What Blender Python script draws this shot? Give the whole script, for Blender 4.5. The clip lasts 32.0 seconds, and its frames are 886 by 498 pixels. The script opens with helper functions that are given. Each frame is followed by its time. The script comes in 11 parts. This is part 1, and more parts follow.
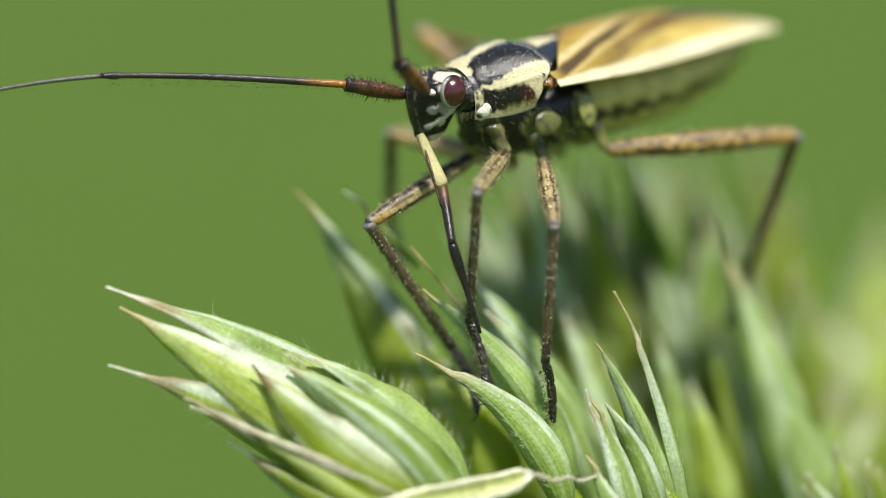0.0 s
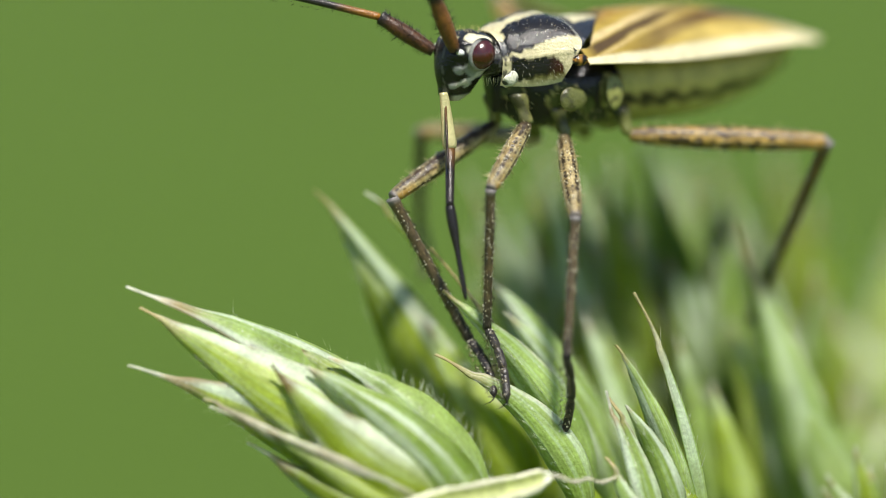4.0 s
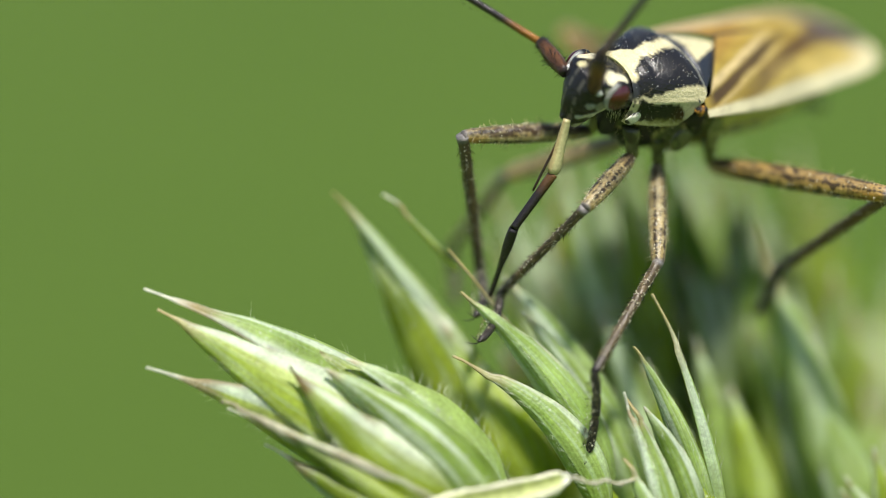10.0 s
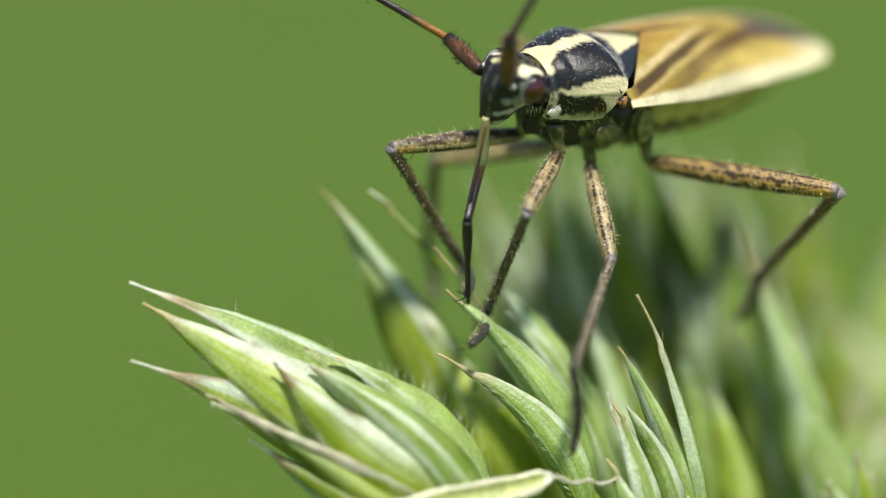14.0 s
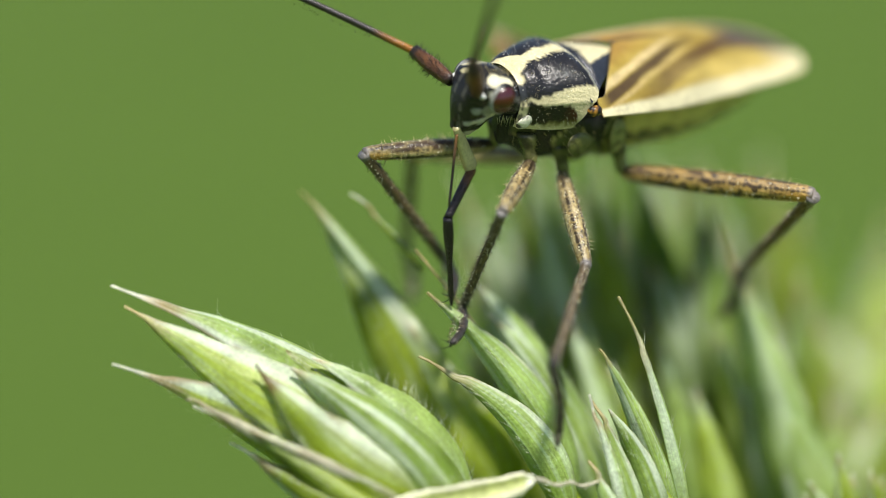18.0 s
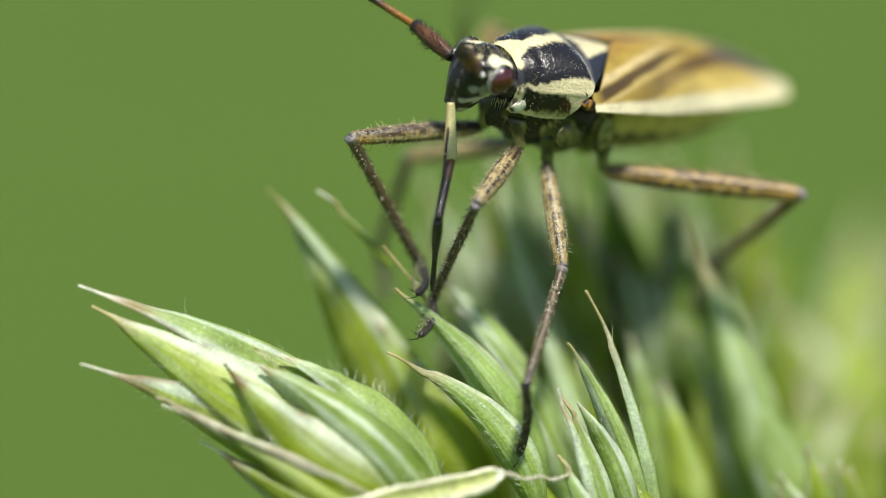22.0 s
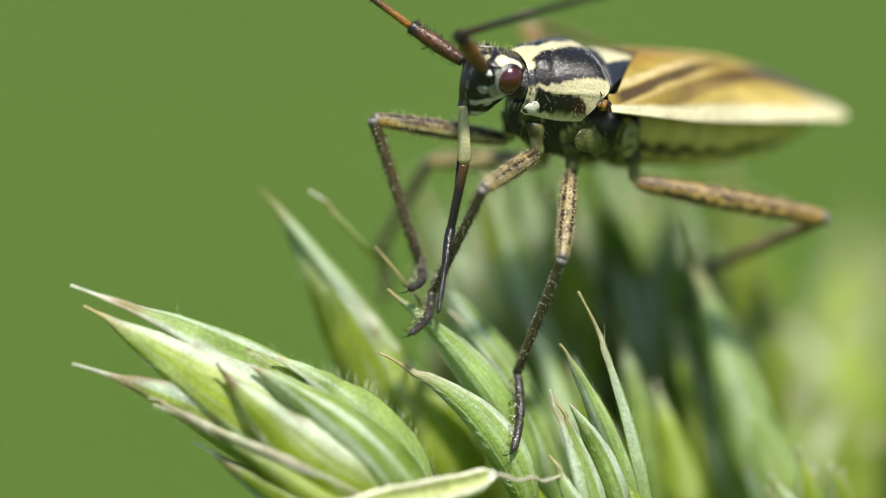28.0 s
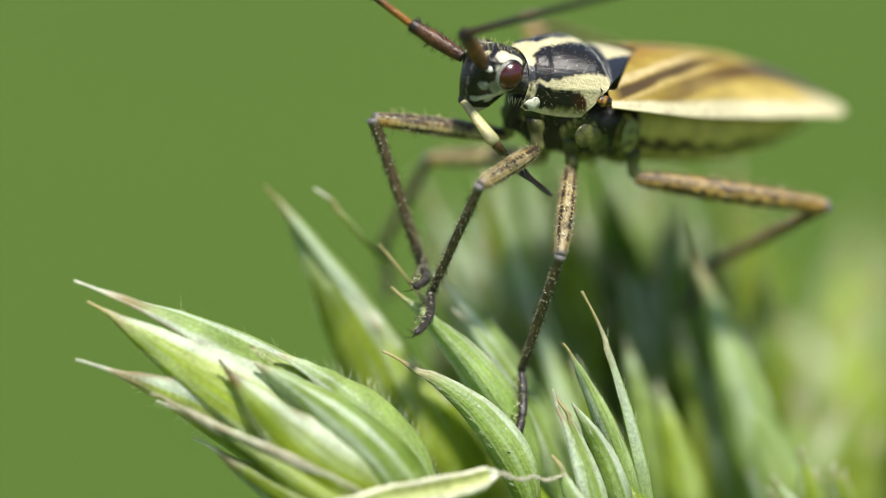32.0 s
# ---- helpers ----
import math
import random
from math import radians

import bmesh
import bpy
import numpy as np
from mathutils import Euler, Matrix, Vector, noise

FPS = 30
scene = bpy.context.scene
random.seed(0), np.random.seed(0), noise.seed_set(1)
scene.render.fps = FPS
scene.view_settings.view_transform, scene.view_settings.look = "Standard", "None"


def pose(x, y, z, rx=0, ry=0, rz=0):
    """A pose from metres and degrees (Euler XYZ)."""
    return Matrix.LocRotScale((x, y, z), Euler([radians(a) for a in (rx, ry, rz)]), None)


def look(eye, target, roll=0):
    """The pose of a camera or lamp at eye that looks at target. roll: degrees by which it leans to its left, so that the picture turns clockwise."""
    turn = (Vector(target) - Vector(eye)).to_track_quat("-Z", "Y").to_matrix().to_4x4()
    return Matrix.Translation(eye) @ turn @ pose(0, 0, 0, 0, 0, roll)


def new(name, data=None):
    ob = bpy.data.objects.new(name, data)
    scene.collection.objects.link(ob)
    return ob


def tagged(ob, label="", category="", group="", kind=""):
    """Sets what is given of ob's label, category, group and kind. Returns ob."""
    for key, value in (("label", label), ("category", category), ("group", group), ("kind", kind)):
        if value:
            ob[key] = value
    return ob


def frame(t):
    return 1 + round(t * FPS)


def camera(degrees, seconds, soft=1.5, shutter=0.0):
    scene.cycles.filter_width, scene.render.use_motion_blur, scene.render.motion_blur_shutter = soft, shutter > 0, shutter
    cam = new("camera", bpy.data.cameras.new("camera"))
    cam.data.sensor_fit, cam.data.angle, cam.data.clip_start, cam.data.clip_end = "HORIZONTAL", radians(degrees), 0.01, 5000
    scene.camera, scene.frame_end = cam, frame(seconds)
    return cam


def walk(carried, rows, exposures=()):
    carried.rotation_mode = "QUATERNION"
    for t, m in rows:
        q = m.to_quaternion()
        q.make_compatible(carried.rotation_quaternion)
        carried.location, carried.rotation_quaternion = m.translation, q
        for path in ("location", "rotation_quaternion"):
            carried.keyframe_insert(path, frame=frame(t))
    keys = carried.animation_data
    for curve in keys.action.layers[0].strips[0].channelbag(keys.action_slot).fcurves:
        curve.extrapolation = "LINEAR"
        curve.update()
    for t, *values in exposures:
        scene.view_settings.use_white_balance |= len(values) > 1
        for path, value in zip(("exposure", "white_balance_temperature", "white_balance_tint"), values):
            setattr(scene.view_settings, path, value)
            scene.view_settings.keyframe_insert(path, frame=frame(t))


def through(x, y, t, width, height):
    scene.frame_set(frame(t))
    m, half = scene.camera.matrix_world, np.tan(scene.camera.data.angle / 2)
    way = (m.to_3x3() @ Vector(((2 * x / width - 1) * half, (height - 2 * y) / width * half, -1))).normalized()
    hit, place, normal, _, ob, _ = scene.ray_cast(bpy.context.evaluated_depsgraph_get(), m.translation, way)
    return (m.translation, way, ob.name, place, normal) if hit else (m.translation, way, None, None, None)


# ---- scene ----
# Design space: millimetres round the insect, x to the right, y away, z up, leaning 12 degrees; TILT sets it in the world.
TILT = Matrix.Translation((0, 0, 0.62)) @ pose(0, 0, 0, -12)


def mm(x, y, z, rx=0, ry=0, rz=0):
    return pose(x * 0.001, y * 0.001, z * 0.001, rx, ry, rz)


def W(p):
    """World place, in metres, of a point of the design space."""
    return TILT @ (Vector(p) * 0.001)


# ---- camera ----
cam = camera(15.0, 32.0, soft=0.8)
cam.data.dof.use_dof = True
cam.data.dof.focus_distance = 0.0552
cam.data.dof.aperture_fstop = 26.0
walk(cam, [(0, TILT @ mm(0.001, -54.973, -0.011, 89.995, 0.929, -0.491)), (0.5, TILT @ mm(0.006, -54.955, -0.014, 89.987, 0.960, -0.388)), (1, TILT @ mm(0.004, -54.967, -0.016, 89.961, 0.938, -0.365)), (1.5, TILT @ mm(0.003, -54.970, -0.013, 90.021, 0.835, -0.288)), (2, TILT @ mm(0.005, -54.958, -0.016, 90.014, 0.779, -0.377)), (2.5, TILT @ mm(0.012, -54.939, -0.013, 90.010, 0.810, -0.291)), (3, TILT @ mm(0.007, -54.954, -0.014, 90.020, 0.928, -0.171)), (3.5, TILT @ mm(0.004, -54.953, -0.018, 90.024, 0.880, -0.108)), (4, TILT @ mm(0.005, -54.954, -0.016, 90.022, 0.779, -0.141)), (4.5, TILT @ mm(0.012, -54.932, -0.016, 90.060, 0.696, -0.010)), (6.5, TILT @ mm(-0.001, -55.002, 0.004, 90.035, 0.897, 0.048)), (7, TILT @ mm(0.001, -55.011, 0.004, 90.061, 0.853, 0.076)), (7.5, TILT @ mm(0.007, -54.967, -0.000, 90.012, 0.750, 0.046)), (8, TILT @ mm(0.009, -54.975, 0.006, 89.987, 0.962, 0.065)), (8.5, TILT @ mm(0.070, -54.920, 0.013, 90.016, 1.080, 0.203)), (9, TILT @ mm(0.018, -54.934, -0.013, 90.092, 0.972, 0.152)), (9.5, TILT @ mm(0.028, -54.951, 0.010, 90.045, 0.940, 0.154)), (10, TILT @ mm(0.060, -54.924, 0.009, 90.027, 0.849, 0.218)), (10.5, TILT @ mm(0.056, -54.958, -0.014, 90.014, 0.953, 0.140)), (11, TILT @ mm(0.024, -55.003, -0.047, 90.013, 0.584, 0.110)), (11.5, TILT @ mm(-0.032, -55.068, -0.043, 89.999, 0.587, 0.096)), (12, TILT @ mm(0.006, -54.985, -0.038, 90.019, 0.243, 0.093)), (12.5, TILT @ mm(0.001, -55.013, -0.024, 90.018, 0.035, 0.010)), (13, TILT @ mm(0.002, -55.000, 0.001, 89.999, -0.002, 0.002)), (13.5, TILT @ mm(0.005, -55.020, -0.005, 89.990, -0.042, 0.011)), (14, TILT @ mm(0.034, -54.985, 0.031, 89.964, 0.021, -0.053)), (14.5, TILT @ mm(0.034, -54.990, 0.017, 90.020, 0.221, -0.070)), (16.5, TILT @ mm(0.034, -54.998, -0.019, 90.030, 0.485, -0.230)), (17, TILT @ mm(0.038, -54.977, 0.029, 89.982, 0.399, -0.301)), (17.5, TILT @ mm(0.045, -54.964, 0.047, 89.961, 0.206, -0.309)), (18, TILT @ mm(0.034, -54.998, -0.002, 90.043, 0.170, -0.367)), (18.5, TILT @ mm(0.030, -55.000, 0.001, 90.043, 0.233, -0.482)), (19, TILT @ mm(0.046, -54.978, 0.011, 90.021, 0.533, -0.493)), (19.5, TILT @ mm(0.037, -54.996, 0.041, 89.984, 0.571, -0.550)), (20, TILT @ mm(0.043, -54.995, -0.014, 90.031, 0.316, -0.580)), (20.5, TILT @ mm(0.061, -54.973, 0.020, 89.959, 0.490, -0.688)), (21, TILT @ mm(0.048, -54.979, -0.037, 90.052, 0.246, -0.823)), (21.5, TILT @ mm(0.049, -55.016, 0.034, 89.936, 0.862, -0.881)), (22, TILT @ mm(0.051, -55.011, -0.013, 89.974, 0.849, -0.910)), (22.5, TILT @ mm(0.021, -54.988, 0.018, 89.946, 0.973, -1.009)), (23, TILT @ mm(0.024, -54.977, 0.016, 89.997, 0.217, -1.048)), (23.5, TILT @ mm(0.031, -54.950, 0.015, 89.969, -0.789, -0.933)), (24, TILT @ mm(-0.014, -55.024, 0.011, 89.920, 0.251, -0.989)), (24.5, TILT @ mm(0.003, -55.043, 0.009, 89.941, 0.447, -0.990)), (25, TILT @ mm(0.024, -55.032, 0.023, 89.915, 0.575, -0.994)), (25.5, TILT @ mm(0.037, -55.022, 0.024, 89.902, 0.002, -1.028)), (27.5, TILT @ mm(0.054, -55.005, 0.031, 89.911, -0.060, -1.037)), (28, TILT @ mm(0.031, -55.021, 0.003, 89.969, 0.690, -1.060)), (28.5, TILT @ mm(0.008, -55.010, -0.018, 90.009, 0.495, -1.014)), (29, TILT @ mm(0.013, -55.009, 0.002, 89.994, 0.442, -0.981)), (29.5, TILT @ mm(0.010, -55.022, 0.019, 89.938, 0.352, -0.998)), (30, TILT @ mm(0.023, -55.012, -0.020, 89.976, 0.270, -0.946)), (30.5, TILT @ mm(0.039, -55.012, 0.002, 89.935, 0.219, -0.935)), (31, TILT @ mm(0.024, -54.997, -0.026, 89.950, 0.220, -0.929)), (31.5, TILT @ mm(0.038, -54.989, 0.002, 89.970, 0.273, -0.955)), (32, TILT @ mm(0.043, -55.005, 0.013, 89.934, 0.222, -0.979))])

# ---- world and sun ----
SUN = (TILT.to_3x3() @ Vector((0.15, -0.68, 1.0))).normalized()
world = bpy.data.worlds.new("sky")
scene.world = world
world.use_nodes = True
wn = world.node_tree
sky = wn.nodes.new("ShaderNodeTexSky")
sky.sky_type = "NISHITA"
sky.sun_disc = False
sky.sun_elevation = math.asin(SUN.z)
sky.sun_rotation = math.atan2(SUN.x, SUN.y)
wn.links.new(sky.outputs["Color"], wn.nodes["Background"].inputs["Color"])
wn.nodes["Background"].inputs["Strength"].default_value = 0.1
sun = new("sun", bpy.data.lights.new("sun", "SUN"))
sun.data.energy, sun.data.angle, sun.data.color = 5.0, radians(6.0), (1.0, 0.95, 0.87)
sun.matrix_world = look(SUN * 30, (0, 0, 0))
scene.view_settings.exposure = 0.22


# ---- materials ----
def material(name, rough, spec=0.5, grain=0.12, scale=9000.0, bump=0.25, through=0.0, blotch=0.15):
    """Takes its colour from the mesh's tint, broken up by grain at two scales, with fine relief; through: light let through."""
    m = bpy.data.materials.new(name)
    m.use_nodes = True
    n, li = m.node_tree.nodes, m.node_tree.links
    b = n["Principled BSDF"]
    tint = n.new("ShaderNodeAttribute")
    tint.attribute_name = "tint"
    co = n.new("ShaderNodeTexCoord")
    fine, broad = n.new("ShaderNodeTexNoise"), n.new("ShaderNodeTexNoise")
    fine.inputs["Scale"].default_value, fine.inputs["Detail"].default_value = scale, 4
    broad.inputs["Scale"].default_value, broad.inputs["Detail"].default_value = scale / 9, 3
    last = tint.outputs["Color"]
    for tex, amount in ((fine, grain), (broad, blotch)):
        li.new(co.outputs["Object"], tex.inputs["Vector"])
        span = n.new("ShaderNodeMapRange")
        span.inputs["From Min"].default_value, span.inputs["From Max"].default_value = 0.3, 0.7
        span.inputs["To Min"].default_value, span.inputs["To Max"].default_value = 1 - amount * 1.6, 1 + amount * 1.6
        li.new(tex.outputs["Fac"], span.inputs["Value"])
        mul = n.new("ShaderNodeMix")
        mul.data_type, mul.blend_type = "RGBA", "MULTIPLY"
        mul.inputs["Factor"].default_value = 1.0
        li.new(last, mul.inputs["A"])
        li.new(span.outputs["Result"], mul.inputs["B"])
        last = mul.outputs["Result"]
    li.new(last, b.inputs["Base Color"])
    b.inputs["Roughness"].default_value = rough
    b.inputs["Specular IOR Level"].default_value = spec
    bp = n.new("ShaderNodeBump")
    bp.inputs["Strength"].default_value, bp.inputs["Distance"].default_value = bump, 0.00003
    li.new(fine.outputs["Fac"], bp.inputs["Height"])
    li.new(bp.outputs["Normal"], b.inputs["Normal"])
    if through:
        tr, ms = n.new("ShaderNodeBsdfTranslucent"), n.new("ShaderNodeMixShader")
        li.new(last, tr.inputs["Color"])
        li.new(bp.outputs["Normal"], tr.inputs["Normal"])
        ms.inputs["Fac"].default_value = through
        li.new(b.outputs["BSDF"], ms.inputs[1])
        li.new(tr.outputs["BSDF"], ms.inputs[2])
        li.new(ms.outputs["Shader"], n["Material Output"].inputs["Surface"])
    return m


def add_nerves(m):
    """Lengthwise nerves in colour and relief, a waxy bluish bloom that comes and goes in streaks and carries painted
    sky sheen, and a few pale specks.
    """
    n, li = m.node_tree.nodes, m.node_tree.links
    b = n["Principled BSDF"]

    def math_(op, a, c):
        q = n.new("ShaderNodeMath")
        q.operation = op
        for k, v in enumerate((a, c)):
            if isinstance(v, (int, float)):
                q.inputs[k].default_value = v
            elif v is not None:
                li.new(v, q.inputs[k])
        return q.outputs[0]

    def span(v, a, c, lo, hi):
        q = n.new("ShaderNodeMapRange")
        for k, x in zip(("From Min", "From Max", "To Min", "To Max"), (a, c, lo, hi)):
            q.inputs[k].default_value = x
        li.new(v, q.inputs["Value"])
        return q.outputs["Result"]

    def blend(kind, fac, a, c):
        q = n.new("ShaderNodeMix")
        q.data_type, q.blend_type = "RGBA", kind
        for k, v in (("Factor", fac), ("A", a), ("B", c)):
            if isinstance(v, (float, tuple)):
                q.inputs[k].default_value = v
            else:
                li.new(v, q.inputs[k])
        return q.outputs["Result"]

    at, sep = n.new("ShaderNodeAttribute"), n.new("ShaderNodeSeparateXYZ")
    at.attribute_name = "lay"
    li.new(at.outputs["Vector"], sep.inputs[0])
    across, along, own = sep.outputs

    def streaks(fine, length, shift, detail):
        put, tex = n.new("ShaderNodeCombineXYZ"), n.new("ShaderNodeTexNoise")
        li.new(math_("MULTIPLY", across, fine), put.inputs[0])
        li.new(math_("MULTIPLY", along, length), put.inputs[1])
        li.new(math_("ADD", own, shift), put.inputs[2])
        li.new(put.outputs[0], tex.inputs["Vector"])
        tex.inputs["Scale"].default_value, tex.inputs["Detail"].default_value = 1.0, detail
        return tex.outputs["Fac"]

    wave = math_("SINE", math_("MULTIPLY", across, 46.0), None)
    src = b.inputs["Base Color"].links[0].from_socket
    col = blend("MULTIPLY", 1.0, src, span(wave, -1.0, 1.0, 0.97, 1.025))
    col = blend("MULTIPLY", 1.0, col, span(streaks(26.0, 0.35, 0.0, 2), 0.3, 0.7, 0.86, 1.12))
    lum = n.new("ShaderNodeSeparateColor")
    li.new(src, lum.inputs[0])
    # wax bloom plus the sky's bluish sheen, both mixed into the colour
    bloom = math_("MULTIPLY", span(streaks(9.0, 0.3, 5.0, 4), 0.5, 0.68, 0.0, 0.4), span(lum.outputs["Green"], 0.15, 0.5, 0.0, 1.0))
    col = blend("MIX", bloom, col, (0.64, 0.78, 0.62, 1))
    vor, co = n.new("ShaderNodeTexVoronoi"), n.new("ShaderNodeTexCoord")
    vor.inputs["Scale"].default_value = 5200
    li.new(co.outputs["Object"], vor.inputs["Vector"])
    spot = math_("MULTIPLY", span(vor.outputs["Distance"], 0.15, 0.08, 0.0, 0.8), span(streaks(3.0, 0.7, 9.0, 1), 0.42, 0.55, 0.0, 1.0))
    col2 = blend("MIX", spot, col, (0.8, 0.85, 0.7, 1))
    li.new(col2, b.inputs["Base Color"])
    tr = [x for x in n if x.type == "BSDF_TRANSLUCENT"][0]
    li.new(blend("MIX", 0.4, col, (0.76, 0.82, 0.13, 1)), tr.inputs["Color"])
    low = n.new("ShaderNodeBump")
    low.inputs["Strength"].default_value, low.inputs["Distance"].default_value = 0.05, 0.00002
    li.new(wave, low.inputs["Height"])
    li.new(low.outputs["Normal"], [x for x in n if x.type == "BUMP" and x != low][0].inputs["Normal"])


LEAF = material("leaf", 0.34, 0.36, grain=0.12, scale=17000, bump=0.5, through=0.45, blotch=0.1)
YOUNG_LEAF = material("young_leaf", 0.5, 0.14, grain=0.12, scale=17000, bump=0.4, through=0.55, blotch=0.12)
add_nerves(LEAF)
add_nerves(YOUNG_LEAF)
HAIR = material("hair", 0.4, 0.5, grain=0.05, through=0.3)
CHITIN = material("chitin", 0.22, 0.5, grain=0.08, scale=22000, bump=0.6, blotch=0.1)
WING = material("wing", 0.36, 0.5, grain=0.05, scale=14000, bump=0.25, through=0.12, blotch=0.08)
LEG = material("leg", 0.3, 0.5, grain=0.2, scale=24000, bump=0.6, blotch=0.15)
EYE = material("eye", 0.22, 1.0, grain=0.15, scale=60000, bump=0.12)
STRAW = material("straw", 0.5, 0.4, grain=0.15, scale=12000, bump=0.3, through=0.25)


def ground_material():
    m = bpy.data.materials.new("meadow")
    m.use_nodes = True
    n, li = m.node_tree.nodes, m.node_tree.links
    b = n["Principled BSDF"]
    co = n.new("ShaderNodeTexCoord")
    last = None
    for scale, c0, c1 in ((2.2, (0.064, 0.114, 0.018), (0.079, 0.133, 0.0235)), (60.0, (0.75, 0.78, 0.7), (1.2, 1.18, 1.2))):
        tex, ramp = n.new("ShaderNodeTexNoise"), n.new("ShaderNodeValToRGB")
        tex.inputs["Scale"].default_value, tex.inputs["Detail"].default_value = scale, 5
        li.new(co.outputs["Object"], tex.inputs["Vector"])
        li.new(tex.outputs["Fac"], ramp.inputs["Fac"])
        ramp.color_ramp.elements[0].position, ramp.color_ramp.elements[1].position = 0.35, 0.65
        ramp.color_ramp.elements[0].color, ramp.color_ramp.elements[1].color = (*c0, 1), (*c1, 1)
        if last:
            mul = n.new("ShaderNodeMix")
            mul.data_type, mul.blend_type = "RGBA", "MULTIPLY"
            mul.inputs["Factor"].default_value = 1.0
            li.new(last, mul.inputs["A"])
            li.new(ramp.outputs["Color"], mul.inputs["B"])
            last = mul.outputs["Result"]
        else:
            last = ramp.outputs["Color"]
    li.new(last, b.inputs["Base Color"])
    b.inputs["Roughness"].default_value = 0.8
    b.inputs["Specular IOR Level"].default_value = 0.05
    return m


# ---- mesh helpers ----
def part(name, shape, mat, parent, label="", smooth=True, lay=None):
    """One mesh object, under its thing or part. shape: vertices in metres, faces, and a colour for each vertex."""
    verts, faces, cols = shape
    me = bpy.data.meshes.new(name)
    me.from_pydata([tuple(v) for v in verts], [], faces)
    at = me.attributes.new("tint", "FLOAT_COLOR", "POINT")
    at.data.foreach_set("color", np.array([(*c, 1.0) for c in cols], dtype=np.float32).ravel())
    if lay:
        me.attributes.new("lay", "FLOAT_VECTOR", "POINT").data.foreach_set("vector", lay)
    me.materials.append(mat)
    me.polygons.foreach_set("use_smooth", [smooth] * len(me.polygons))
    me.update()
    ob = new(name, me)
    ob.parent = parent
    if label:
        tagged(ob, label)
    return ob


def join(*shapes):
    verts, faces, cols = [], [], []
    for v, f, c in shapes:
        k = len(verts)
        verts += list(v)
        faces += [tuple(i + k for i in q) for q in f]
        cols += list(c)
    return verts, faces, cols


def mixc(a, b, k):
    k = min(1.0, max(0.0, k))
    return tuple(a[i] + (b[i] - a[i]) * k for i in range(3))


def ramp(x, a, b):
    return min(1.0, max(0.0, (x - a) / (b - a)))


def rings(rows, colour, close=True, caps=True):
    """A skin over rows of points (each row a ring when close). colour(point, i, j)."""
    n = len(rows[0])
    verts = [p for r in rows for p in r]
    cols = [colour(p, i, j) for i, r in enumerate(rows) for j, p in enumerate(r)]
    faces = []
    for i in range(len(rows) - 1):
        for j in range(n if close else n - 1):
            a, b = i * n + j, i * n + (j + 1) % n
            faces.append((a, b, b + n, a + n))
    if caps and close:
        faces.append(tuple(range(n - 1, -1, -1)))
        k = (len(rows) - 1) * n
        faces.append(tuple(range(k, k + n)))
    return verts, faces, cols


def tube(length, radius, colour, rows=24, n=12, bow=None, flat=1.0):
    """A limb along local x, in mm given, metres made. radius(s), bow(s): sideways z in mm. colour(s, angle)."""
    pts, k = [], 0.001
    for i in range(rows + 1):
        s = i / rows
        r, o = radius(s), bow(s) if bow else 0.0
        pts.append([Vector((s * length, r * math.cos(2 * math.pi * j / n) * flat, r * math.sin(2 * math.pi * j / n) + o)) * k for j in range(n)])
    return rings(pts, lambda p, i, j: colour(i / rows, 2 * math.pi * j / n))


def spikes(items):
    """Hairs: (root, tip, thickness in mm, colour), each a slender three-sided spike; roots and tips in metres."""
    verts, faces, cols = [], [], []
    for a, b, r, c in items:
        a, b = Vector(a), Vector(b)
        d = (b - a).normalized()
        u = d.orthogonal().normalized()
        v = d.cross(u)
        k = len(verts)
        for q in range(3):
            w = 2 * math.pi * q / 3
            verts.append(a + (u * math.cos(w) + v * math.sin(w)) * r * 0.001)
        verts.append(b)
        faces += [(k, k + 1, k + 3), (k + 1, k + 2, k + 3), (k + 2, k, k + 3)]
        cols += [c] * 4
    return verts, faces, cols


# ---- ground ----
def ground():
    me = bpy.data.meshes.new("ground")
    rows = [-600, -60, -8, -2, -0.5, 0, 0.5, 2, 8, 60, 600]
    verts = [(x, y, 0.0) for y in rows for x in rows]
    n = len(rows)
    me.from_pydata(verts, [], [(j * n + i, j * n + i + 1, (j + 1) * n + i + 1, (j + 1) * n + i) for j in range(n - 1) for i in range(n - 1)])
    me.materials.append(ground_material())
    tagged(new("ground", me), "sunlit green meadow far out of focus", "meadow", kind="structure")


ground()

# ---- the grass ear ----
GREEN, PALE = (0.19, 0.31, 0.012), (0.5, 0.61, 0.085)
WHITE, BROWN, TAN = (0.74, 0.84, 0.67), (0.36, 0.22, 0.1), (0.66, 0.56, 0.34)
FOOT = W((2.5, 5.0, 0.0))
FOOT.z = 0.0
AXIS = (3.1, 5.6)
ear = new("grass_ear")
ear.location = FOOT
tagged(ear, "green flowering grass ear with hairy pointed spikelets on a thin stalk", "grass")


LOOKS = {
    "green": ((0.18, 0.3, 0.035), (0.38, 0.51, 0.13)), "blue": ((0.25, 0.39, 0.06), (0.44, 0.58, 0.19)), "lime": ((0.38, 0.5, 0.035), (0.56, 0.68, 0.13)),
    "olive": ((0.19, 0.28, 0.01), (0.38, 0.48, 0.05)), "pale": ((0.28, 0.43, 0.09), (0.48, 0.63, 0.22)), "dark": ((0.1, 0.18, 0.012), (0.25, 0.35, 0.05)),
    # the darkest green has the shade of the ear's inside painted in
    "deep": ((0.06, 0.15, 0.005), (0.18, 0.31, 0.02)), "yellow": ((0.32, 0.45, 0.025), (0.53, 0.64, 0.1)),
}


def E_(p):
    return W(p) - FOOT


